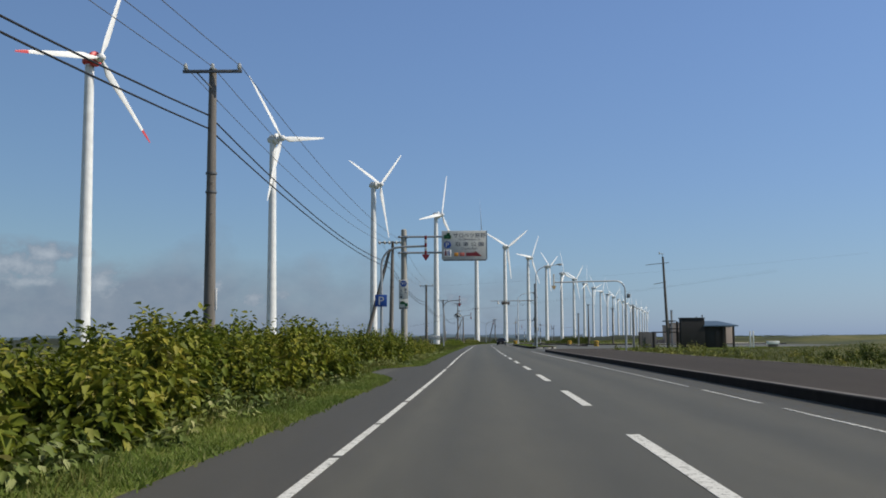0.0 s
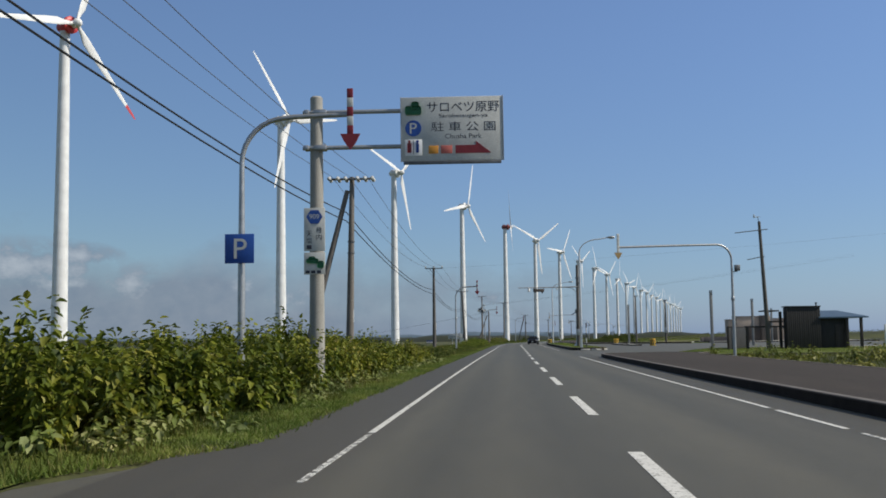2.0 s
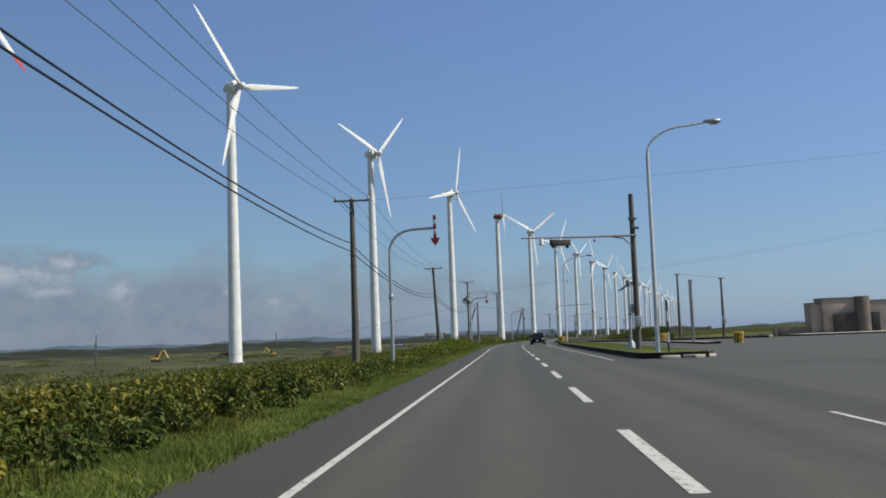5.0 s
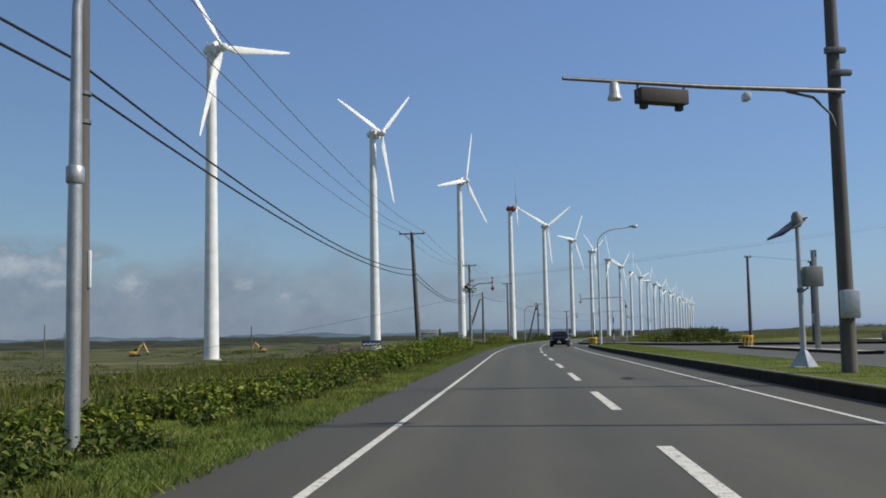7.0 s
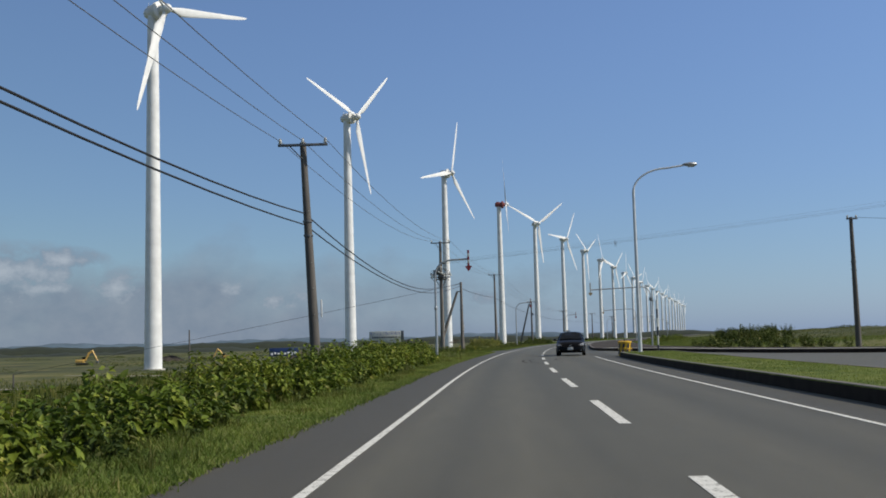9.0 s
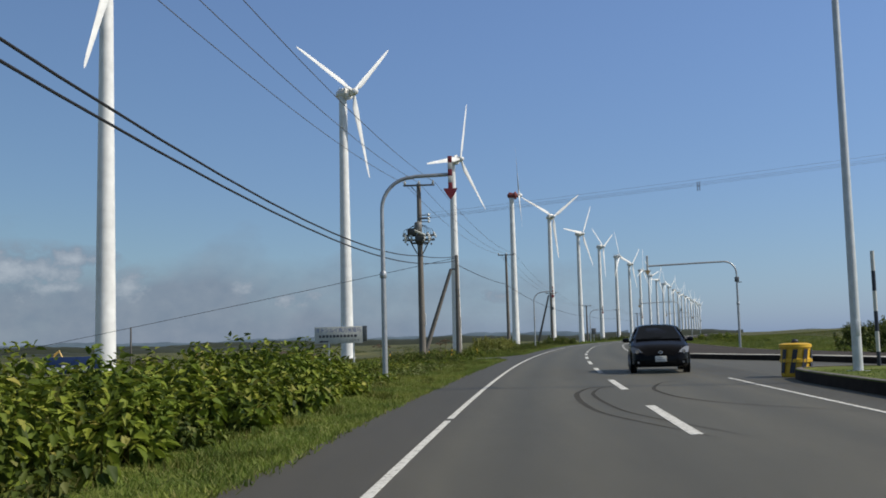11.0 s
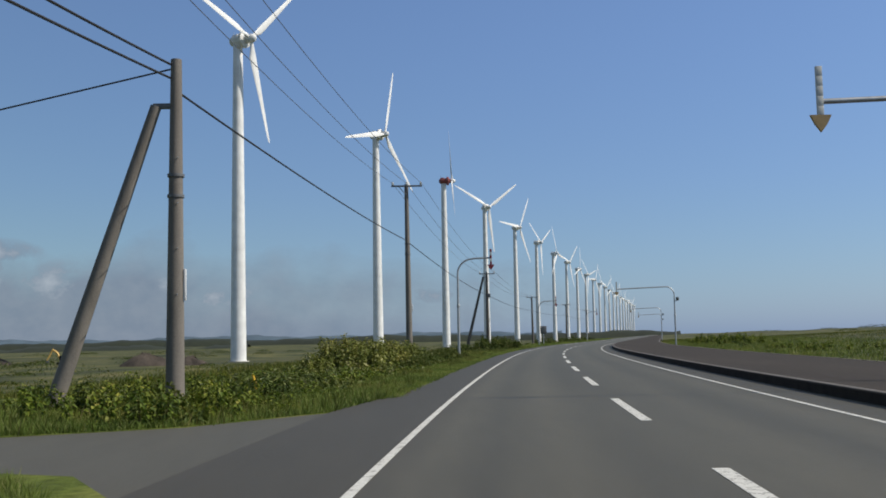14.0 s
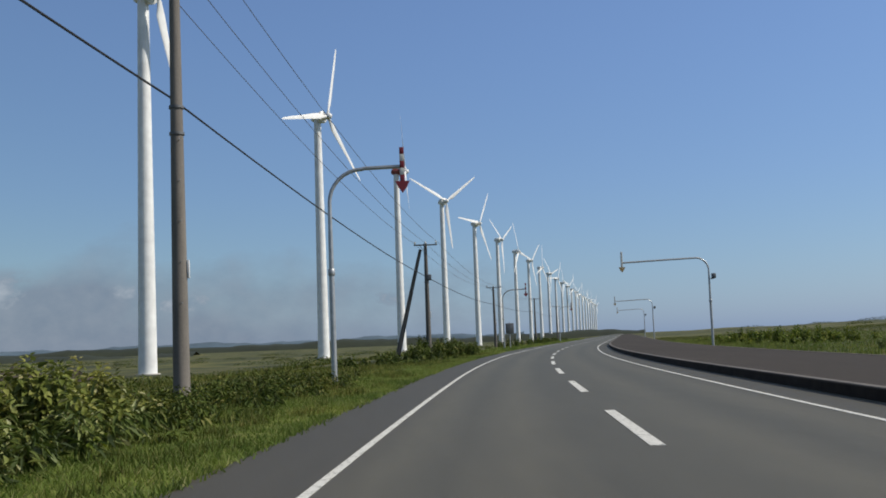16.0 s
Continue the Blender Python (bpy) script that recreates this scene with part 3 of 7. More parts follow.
kerbed("pavement_near", offs(-100, 100, 4.06) + nose(xc(102) + 6.2, 102.4, 2.0, 175, 95) + [(xc(105) + 8.3, 105.2), (xc(104) + 11, 104.0)] + offs(100, -100, 9.6), 0.21, ASPHALT_WALK, "raised dark asphalt pavement with a kerb", "pavement")
kerbed("grass_island", offs(211, 136, 4.16) + nose(xc(135) + 5.2, 134.6, 0.9, 185, 265) + [(xc(134) + 7.0, 133.6), (xc(135) + 7.35, 134.4)] + offs(137, 211, 7.3) + nose(xc(212) + 5.8, 212.2, 1.5, 0, 180), 0.26, LAWN, "long kerbed traffic island with short grass", "traffic island")
kerbed("pavement_far", [(35.5, 200.0), (30.0, 203.0), (25.5, 206.3), (22.3, 211.5), (20.3, 218.5), (18.9, 226.5), (17.4, 231.0), (15.9, 236.4)] + offs(240, 900, 4.0) + offs(900, 242, 9.6) + [(22.6, 230.0), (23.6, 220.0), (26.0, 213.0), (30.5, 206.3), (35.8, 203.0)], 0.21, ASPHALT_WALK, "raised dark asphalt pavement round the bend", "pavement")
kerbed("concrete_island", [(xc(169) + 13.9, 169.7), (xc(169) + 15.1, 169.4), (xc(192) + 14.5, 192.8), (xc(192) + 13.5, 193.0)], 0.16, PALE_CONCRETE, "narrow pale concrete island in the parking lot", "traffic island", 0.1)
rim = [(35.5, 200.2), (30.05, 203.15), (25.6, 206.45), (22.45, 211.6), (20.45, 218.55), (19.05, 226.55), (17.55, 231.05), (16.1, 236.4)]
tagged(part("pale_kerb", outline_slab("pale_kerb", PALE_CONCRETE, rim + [(x + 0.55, y + 0.3) for x, y in rim[::-1]], 0.1, 0.216)), "pale concrete kerb top along the parking lot", "kerb", kind="structure")
for x, y, w, d, turn in ((11.9, 133.3, 0.8, 0.3, 8), (12.8, 133.35, 0.7, 0.32, -12), (13.6, 133.9, 0.75, 0.3, 35), (13.0, 133.0, 0.45, 0.25, 20)):
    stone = thing("kerb_stone", x, y, 0.0, turn, "broken pale concrete kerb stone at the tip of the island", "kerb stone", "broken kerb stones")
    part("stone", block("stone", PALE_CONCRETE, 0, 0, 0.06, w, d, 0.14, 0.03), stone)
kerbed("forecourt", [(40.5, 203.5), (64, 199.0), (64, 226.0), (41.5, 226.0)], 0.16, PALE_CONCRETE, "pale concrete forecourt of the rest house", "forecourt")
kerbed("shelter_lawn", [(15.75, 103.4), (15.7, 111.4), (18.6, 120.5), (22.4, 130.6), (60, 132.0), (60, 103.4)], 0.08, LAWN, "kerbed lawn round the shelter", "lawn", 0.1)
kerbed("column_path", [(22.1, 130.9), (22.9, 133.2), (34.0, 137.0), (60, 137.5), (60, 132.3)], 0.06, PALE_CONCRETE, "pale concrete path past the light columns", "path", 0.1)

# ---- far backdrop ----
def ridge(name, mat, dist, az0, az1, base, tops, seed, label):
    """A long uneven ridge at a distance, between two bearings in degrees from +y."""
    n = 220
    az = np.radians(np.linspace(az0, az1, n))
    h = tops[0] + (tops[1] - tops[0]) * (0.5 + 0.32 * np.sin(az * 31 + seed) + 0.2 * np.sin(az * 83 + 2 * seed) + 0.12 * np.sin(az * 211 + 3 * seed) + 0.08 * np.sin(az * 540 + seed))
    rows = []
    for d, z in ((dist, np.full(n, base)), (dist + 20, base + (h - base) * 0.7), (dist + 60, h), (dist + 260, np.full(n, base))):
        rows.append(np.stack([np.sin(az) * d, 150 + np.cos(az) * d, z], 1))
    V = np.concatenate(rows)
    i = (np.arange(3)[:, None] * n + np.arange(n - 1)[None]).ravel()
    tagged(part(name, mesh_np(name, V, np.stack([i, i + 1, i + n + 1, i + n], 1), mat)), label, "backdrop", kind="structure")


ridge("backdrop_hills", HILL, 3900, -75, 8, -20, (14, 27), 1.0, "hills on the horizon with blue haze in their colour")
ridge("backdrop_forest", FOREST, 1250, -70, 14, -6, (2.4, 6.4), 2.0, "dark low forest across the plain")
ridge("backdrop_forest", FOREST, 820, -66, -8, -6, (-2.4, 1.4), 4.0, "dark scrub across the plain")


def make_cloud():
    """A sheet of thin grey cloud near the horizon with a few brighter heaps in it."""
    m, n, l, b = shader("cloud_bank", 1.0)
    uv = n.new("ShaderNodeUVMap")
    uv.uv_map = "sheet"

    def cloud_noise(scale, stretch, rough):
        mp = n.new("ShaderNodeMapping")
        mp.inputs["Scale"].default_value = stretch
        l.new(uv.outputs[0], mp.inputs["Vector"])
        t = n.new("ShaderNodeTexNoise")
        t.inputs["Scale"].default_value, t.inputs["Detail"].default_value, t.inputs["Roughness"].default_value = scale, 8.0, rough
        l.new(mp.outputs[0], t.inputs["Vector"])
        return t.outputs["Fac"]

    def math_node(op, a, c):
        k = n.new("ShaderNodeMath")
        k.operation = op
        for i, v in enumerate((a, c)):
            if isinstance(v, (int, float)):
                k.inputs[i].default_value = v
            else:
                l.new(v, k.inputs[i])
        return k.outputs[0]

    soft, lump = cloud_noise(1.6, (11.0, 1.1, 1.0), 0.5), cloud_noise(4.2, (12.8, 1.3, 1.0), 0.6)
    sep = n.new("ShaderNodeSeparateXYZ")
    l.new(uv.outputs[0], sep.inputs[0])
    # the grey sheet: full at the horizon, frayed out above, thinner towards the north-east
    fade = ramp_node(n, l, sep.outputs[1], [(0.0, (0.8, 0.8, 0.8)), (0.4, (0.75, 0.75, 0.75)), (0.55, (0.45, 0.45, 0.45)), (0.8, (0.0, 0.0, 0.0))])
    side = ramp_node(n, l, sep.outputs[0], [(0.0, (1.0, 1.0, 1.0)), (0.72, (0.95, 0.95, 0.95)), (0.9, (0.5, 0.5, 0.5)), (1.0, (0.0, 0.0, 0.0))])
    sheet = math_node("ADD", math_node("MULTIPLY", fade, side), math_node("MULTIPLY", math_node("SUBTRACT", soft, 0.5), 1.1))
    heaps = None
    for u, v, ru, rv, weight in CLOUD_HEAPS:
        mp = n.new("ShaderNodeMapping")
        mp.inputs["Location"].default_value, mp.inputs["Scale"].default_value = (-u / ru, -v / rv, 0), (1 / ru, 1 / rv, 1)
        l.new(uv.outputs[0], mp.inputs["Vector"])
        d = n.new("ShaderNodeVectorMath")
        d.operation = "LENGTH"
        l.new(mp.outputs[0], d.inputs[0])
        h = math_node("MULTIPLY", math_node("MAXIMUM", math_node("SUBTRACT", 1.0, d.outputs["Value"]), 0.0), weight)
        heaps = h if heaps is None else math_node("MAXIMUM", heaps, h)
    heap = math_node("ADD", heaps, math_node("MULTIPLY", math_node("SUBTRACT", lump, 0.5), math_node("MINIMUM", math_node("MULTIPLY", heaps, 5.0), 2.0)))
    alpha = math_node("MAXIMUM", ramp_node(n, l, sheet, [(0.15, (0, 0, 0)), (0.7, (0.85, 0.85, 0.85))]), ramp_node(n, l, heap, [(0.05, (0, 0, 0)), (0.55, (0.8, 0.8, 0.8))]))
    grey = ramp_node(n, l, lump, [(0.3, (0.178, 0.23, 0.31)), (0.7, (0.24, 0.285, 0.355))])
    col = mix_node(n, l, ramp_node(n, l, heap, [(0.4, (0, 0, 0)), (1.2, (1, 1, 1))]), grey, (0.43, 0.47, 0.53))
    # daylight on the cloud is put in as emission, brighter in the heaps
    em = n.new("ShaderNodeEmission")
    em.inputs["Strength"].default_value = 1.0
    l.new(col, em.inputs["Color"])
    tr = n.new("ShaderNodeBsdfTransparent")
    mx = n.new("ShaderNodeMixShader")
    l.new(alpha, mx.inputs[0])
    l.new(tr.outputs[0], mx.inputs[1])
    l.new(em.outputs[0], mx.inputs[2])
    l.new(mx.outputs[0], n["Material Output"].inputs["Surface"])
    return m


CLOUD_HEAPS = [(0.595, 0.55, 0.075, 0.3, 0.85), (0.53, 0.52, 0.06, 0.3, 0.8), (0.628, 0.67, 0.03, 0.12, 1.0), (0.619, 0.46, 0.03, 0.1, 0.9), (0.66, 0.46, 0.05, 0.2, 0.6), (0.73, 0.42, 0.05, 0.16, 0.5), (0.755, 0.34, 0.035, 0.12, 0.65), (0.878, 0.33, 0.022, 0.09, 0.7), (0.45, 0.4, 0.05, 0.2, 0.75)]
n = 60
az = np.radians(np.linspace(-80, 12, n))
V = np.concatenate([np.stack([np.sin(az) * 4450, 150 + np.cos(az) * 4450, np.full(n, z)], 1) for z in (0.0, 260.0, 560.0)])
i = (np.arange(2)[:, None] * n + np.arange(n - 1)[None]).ravel()
me = mesh_np("cloud_bank", V, np.stack([i, i + 1, i + n + 1, i + n], 1), make_cloud())
uv = me.uv_layers.new(name="sheet")
idx = np.empty(len(me.loops), np.int32)
me.loops.foreach_get("vertex_index", idx)
U = np.stack([np.tile(np.linspace(0, 1, n), 3), np.repeat([0, 0.46, 1.0], n)], 1)
uv.data.foreach_set("uv", U[idx].astype(np.float32).ravel())
tagged(part("backdrop_clouds", me), "low bank of grey-white clouds over the horizon", "clouds", kind="structure")


# ---- wind turbines ----
HUB_Z, ROTOR_R = 72.6, 24.5


def blade_mesh(z0, z1, name, mat):
    """One stretch of a rotor blade, from z0 to z1 of its length."""
    bm = bmesh.new()
    stations = sorted({z0, z1, *[s for s in (0.0, 0.9, 2.2, 4.0, 6.5, 10, 14, 18, 21.0, 23.0, 24.1, 24.5) if z0 < s < z1]})
    rings = []
    for s in stations:
        chord = float(np.interp(s, [0, 0.9, 2.2, 4.0, 6.5, 14, 22, 24, 24.5], [0.85, 0.85, 1.25, 1.95, 1.85, 1.25, 0.78, 0.5, 0.12]))
        thick = float(np.interp(s, [0, 0.9, 4.0, 14, 24.5], [0.85, 0.8, 0.42, 0.2, 0.04]))
        twist = radians(float(np.interp(s, [0, 4, 14, 24.5], [24, 16, 5, 0])))
        ring = []
        for a in np.linspace(0, 2 * math.pi, 12, endpoint=False):
            c, t = math.cos(a), math.sin(a)
            x = chord * (c * 0.5 + 0.18 * smooth(0.9, 4.0, s))
            y = thick * 0.5 * t * (0.55 + 0.45 * (1 + c) / 2 if s > 2 else 1.0)
            ring.append(bm.verts.new((x * math.cos(twist) - y * math.sin(twist), x * math.sin(twist) + y * math.cos(twist), s)))
        rings.append(ring)
    for a, b in zip(rings, rings[1:]):
        for k in range(12):
            bm.faces.new((a[k], a[(k + 1) % 12], b[(k + 1) % 12], b[k]))
    bm.faces.new(rings[0][::-1])
    bm.faces.new(rings[-1])
    return bm_mesh(name, bm, mat, 60)


def tower_mesh(height):
    return lathe("tower", TOWER_WHITE, [(1.83 - 0.72 * t, t * height) for t in np.linspace(0, 1, 12)], 40, 60)


FLANGE = lathe("flange", PALE_CONCRETE, [(2.4, 0.0), (2.4, 0.3), (1.9, 0.34)], 32)


def nacelle_mesh(mat):
    """A short rounded housing whose axis runs along -y, with the ring of the generator in front."""
    bm = bmesh.new()
    tube(bm, [(0, y, 0) for y in (2.1, 1.9, 1.2, -0.6, -1.3, -1.35, -1.6, -2.3, -2.5, -2.55, -3.2)], [0.5, 0.95, 1.3, 1.35, 1.3, 1.7, 1.95, 1.95, 1.7, 1.1, 0.95], 24)
    box(bm, 0, 0.6, 1.35, 0.9, 1.6, 0.5, 0.12)
    tube(bm, [(0, 1.3, 1.5), (0, 1.3, 2.5)], 0.04, 6)
    tube(bm, [(0, 0, -1.9), (0, 0, 1.0)], [1.12, 1.05], 20)
    return bm_mesh("nacelle", bm, mat, 40)


TOWER = tower_mesh(75.3)
NACELLES = {"white": nacelle_mesh(TOWER_WHITE), "red": nacelle_mesh(RED_PAINT), "dull": nacelle_mesh(DULL_RED)}
HUB = bar("hub", TOWER_WHITE, [(0, y, 0) for y in (0.7, 0.5, -0.6, -1.2, -1.55, -1.7)], [0.7, 1.0, 1.05, 0.85, 0.45, 0.05], 20, 60)
BLADE, BLADE_ROOT, BLADE_TIP = blade_mesh(0, 24.5, "blade", TOWER_WHITE), blade_mesh(0, 20.6, "blade", TOWER_WHITE), blade_mesh(20.6, 24.5, "blade_tip", RED_PAINT)


def turbine(x, y, facing, phase, red=False, red_tips=False):
    """facing: bearing of the rotor's front, clockwise from +y."""
    base = float(ground_z(x, y)) - 0.1
    label = "white three-bladed wind turbine with a red nacelle" if red else "tall white three-bladed wind turbine on the plain"
    if red_tips:
        label = "white wind turbine with red nacelle and red blade tips"
    t = thing("wind_turbine", x, y, base, 0, label, "wind turbine", "row of wind turbines")
    h = HUB_Z - base
    part("foundation", FLANGE, t, label="round concrete foundation")
    part("tower", TOWER, t, Matrix.Diagonal((1, 1, (h - 1.2) / 75.3, 1)))
    head = pose(0, 0, h, 0, 0, 180 - facing)
    part("nacelle", NACELLES[("red" if red_tips else "dull") if red else "white"], t, head)
    rotor = head @ pose(0, -3.8, 0.0, -3, 0, 0)
    part("hub", HUB, t, rotor)
    for k in range(3):
        m = rotor @ pose(0, -0.1, 0, 0, phase + 120 * k, 0) @ pose(0, 0, 0.55, 0, 0, 0)
        b = part("blade", BLADE_ROOT if red_tips else BLADE, t, m)
        if red_tips:
            part("blade_tip", BLADE_TIP, b, label="red blade tip")


SPOTS = [(-89.6, 260.9), (-60.5, 363.8), (-32.4, 471.9), (-4.6, 586.1), (21.8, 692.2), (46.9, 790.5), (73.5, 895.4), (100.4, 1004.8)]
DX, DY = 109.7 * math.sin(radians(14.24)), 109.7 * math.cos(radians(14.24))
SPOTS += [(100.4 + DX * k, 1004.8 + DY * k) for k in range(1, 18)]
PHASES = [20, 80, 48, 18, 4, 55, 34, 62, 100, 47, 12, 75, 30, 90, 55, 8, 66, 22, 110, 40, 84, 15, 60, 33, 70]
for k, ((x, y), p) in enumerate(zip(SPOTS, PHASES)):
    turbine(x, y, {4: 93, 5: 146}.get(k, 121 + (0 if k < 4 else 6 * math.sin(k * 2.3))), p, k in (0, 4), k == 0)


# ---- utility poles and their lines ----
INSULATOR = lathe("insulator", PORCELAIN, [(0.02, 0), (0.05, 0.02), (0.075, 0.06), (0.04, 0.08), (0.07, 0.12), (0.035, 0.15), (0.05, 0.18), (0.02, 0.2)], 12)


def pole_mesh(height, r0=0.19, r1=0.11, mat=POLE_CONCRETE, name="shaft"):
    return lathe(name, mat, [(r0, -0.4)] + [(r0 + (r1 - r0) * s, height * s) for s in np.linspace(0, 1, 8)], 16, 50)


def utility_pole(x, y, top, arm=None, arm_z=None, label="grey concrete utility pole with a crossarm", lean=0.0, dark=False, insulators=3, marker=True, turn=0.0):
    base = float(ground_z(x, y))
    t = thing("utility_pole", x, y, base, turn, label, "utility pole", "utility poles along the road")
    h = top - base
    part("shaft", pole_mesh(h, mat=DARK_POLE if dark else POLE_CONCRETE), t, pose(0, 0, 0, 0, lean, 0))
    shift = h * math.tan(radians(lean))
    if arm:
        z = (arm_z or top - 0.12) - base
        bm = bmesh.new()
        box(bm, sum(arm) / 2 + shift, -0.17, z, arm[1] - arm[0], 0.08, 0.09, 0.008)
        part("crossarm", bm_mesh("crossarm", bm, DARK_STEEL), t)
        part("arm_brace", bar("arm_brace", DARK_STEEL, [(arm[0] * 0.55 + shift, -0.17, z), (shift, -0.15, z - 0.5)], 0.02, 6), t)
        for k in range(insulators):
            px = arm[0] + 0.08 + (arm[1] - arm[0] - 0.16) * k / max(1, insulators - 1)
            part("insulator", INSULATOR, t, pose(px + shift, -0.17, z + 0.045))
    for z in (h * 0.66, h * 0.6):
        part("band", lathe("band", DARK_STEEL, [(0.165, -0.03), (0.17, -0.03), (0.17, 0.03), (0.165, 0.03)], 14), t, pose(z * math.tan(radians(lean)), 0, z))
    for k in range(9):
        z = 2.2 + k * 0.45
        if z < h - 1.5:
            s = 1 if k % 2 else -1
            part("step_bolt", bar("step_bolt", STEEL, [(0, 0.1 * s, 0), (0, 0.32 * s, 0)], 0.011, 6), t, pose(z * math.tan(radians(lean)), 0, z, 0, 0, 20))
    if marker:
        part("cable_guard", block("cable_guard", TOWER_WHITE, 0.19, -0.02, 2.95 if x > 8 else 2.4, 0.05, 0.06, 0.4 if x > 8 else 0.62, 0.01), t, label="white plastic cable guard")
    return t, h


def strut(t, top, foot, mat=DARK_POLE):
    part("strut", bar("strut", mat, [foot, (np.array(foot) * 0.5 + np.array(top) * 0.5).tolist(), top], [0.17, 0.14, 0.11], 14), t, label="leaning brace pole")


GREY_STEEL = worn("grey_steel_paint", (0.2, 0.2, 0.19), (0.28, 0.28, 0.27), 0.6, scale=4)
GEAR_GREY = worn("gear_grey", (0.15, 0.145, 0.135), (0.26, 0.25, 0.235), 0.5, 0.2, scale=5)
GEAR_DARK = worn("gear_dark", (0.05, 0.048, 0.045), (0.11, 0.105, 0.1), 0.6, 0.2, scale=5)
POLES = [(-9.6, -13.0, 9.2), (-6.44, 39.3, 9.2), (-3.76, 87.5, 8.75), (-2.0, 139.2, 8.15), (0.42, 190.4, 8.25), (3.3, 240.6, 9.5), (9.03, 292.8, 9.95), (16.6, 339.2, 7.8), (27.0, 391.0, 7.3), (39.5, 441.0, 7.6), (52.0, 491.0, 7.6)]
for k, (x, y, top) in enumerate(POLES):
    if k == 2:
        t, h = utility_pole(x, y, top, None, lean=1.1, label="concrete utility pole with strain insulators and brace pole")
        z = h - 0.12
        part("crossarm", block("crossarm", DARK_STEEL, 0.15, -0.17, z, 2.1, 0.09, 0.1, 0.01), t)
        for s in (-0.85, -0.45, -0.1, 0.45, 0.8, 1.15):
            for d, rx in ((-0.3, 100), (0.05, -100)):
                part("strain_insulator", INSULATOR, t, pose(s, d, z + 0.02, rx, 12 * s, 0) @ Matrix.Diagonal((1.3, 1.3, 1.5, 1)))
        strut(t, (-0.06, 0.05, h - 0.62), (-2.2, 0.1, 0.0), POLE_CONCRETE)
    elif k == 5:
        t, h = utility_pole(x, y, top, (-0.8, 0.85), label="concrete utility pole crowded with transformer gear")
        for z, w, dy in ((6.82, 1.75, -0.24), (6.62, 1.6, 0.18), (6.42, 0.9, -0.2)):
            part("platform_beam", block("platform_beam", GEAR_DARK, -0.02, dy, z, w, 0.1, 0.1, 0.01), t)
        for s in (-1, 1):
            part("platform_brace", bar("platform_brace", GEAR_DARK, [(0.62 * s, -0.22, 6.75), (0.14 * s, -0.16, 5.85)], 0.03, 6), t)
        part("switch_can", lathe("switch_can", GEAR_GREY, [(0.17, 0), (0.2, 0.04), (0.2, 0.42), (0.17, 0.46), (0.04, 0.5)], 18), t, pose(-0.05, -0.36, 7.05))
        part("switch_box", block("switch_box", GEAR_DARK, -0.38, -0.3, 7.02, 0.5, 0.34, 0.34, 0.04), t, label="dark steel switch box")
        part("switch_box", block("switch_box", GEAR_DARK, 0.02, -0.34, 6.62, 0.5, 0.3, 0.3, 0.03), t, label="dark steel switch box")
        for k2, s in enumerate((-0.84, -0.74, -0.64, -0.52, -0.42, 0.3, 0.4, 0.5, 0.62, 0.74)):
            drop = 0.12 * (k2 % 3)
            part("cutout", INSULATOR, t, pose(s, -0.36 - 0.05 * (k2 % 2), 6.98 - drop, 180, 24 * (k2 % 3 - 1), 12 * (k2 % 4)) @ Matrix.Diagonal((1.05, 1.05, 1.7, 1)), "white porcelain cutout")
            part("cutout_cap", lathe("cutout_cap", GEAR_DARK, [(0.04, -0.1), (0.05, -0.04), (0.04, 0)], 10), t, pose(s, -0.36, 6.64 - drop))
            part("jumper", bar("jumper", WIRE, [(s, -0.33, 6.98 - drop), (s * 0.9, -0.42, 7.12), (s * 0.55, -0.34, 7.22 + 0.05 * (k2 % 3)), (0.1 * (1 if s > 0 else -1), -0.2, 7.4)], 0.011, 5), t)
        for k2 in range(5):
            part("strain_insulator", INSULATOR, t, pose(-0.12 + 0.11 * k2, -0.5, 6.95 - 0.05 * k2, 60, 0, -30) @ Matrix.Diagonal((0.8, 0.8, 1.3, 1)))
        part("coil_bracket", block("coil_bracket", DARK_STEEL, 0.3, -0.16, 7.75, 0.65, 0.06, 0.06, 0.01), t)
        for z in (7.55, 7.7, 7.9):
            part("coil_bracket", block("coil_bracket", DARK_STEEL, 0.25, -0.18, z, 0.5, 0.05, 0.04, 0.005), t)
            part("coil_insulator", INSULATOR, t, pose(0.5, -0.18, z, 90, 0, 0))
    elif k == 7:
        t, h = utility_pole(x, y, top, (-0.8, 0.8), label="dark utility pole propped by a leaning brace pole", dark=True)
        strut(t, (-0.35, 0.05, h - 0.4), (-2.2, 0.3, 0.0))
        part("meter_box", block("meter_box", DARK_STEEL, 0.18, -0.05, h * 0.7, 0.3, 0.25, 0.4, 0.02), t)
    else:
        utility_pole(x, y, top, (-0.85, 0.9), lean=-2.6 if k == 4 else 0.25 * math.sin(k * 3.0), dark=k in (3, 4) or k > 7)

braced = (4.8, 256.0, 6.9)
t, h = utility_pole(*braced, None, label="short concrete telephone pole with a leaning brace pole")
strut(t, (-0.4, 0.0, h - 0.95), (-2.4, 0.1, 0.05), POLE_CONCRETE)
part("brace_clamp", block("brace_clamp", DARK_STEEL, -0.2, 0.0, h - 0.95, 0.5, 0.12, 0.1, 0.01), t)


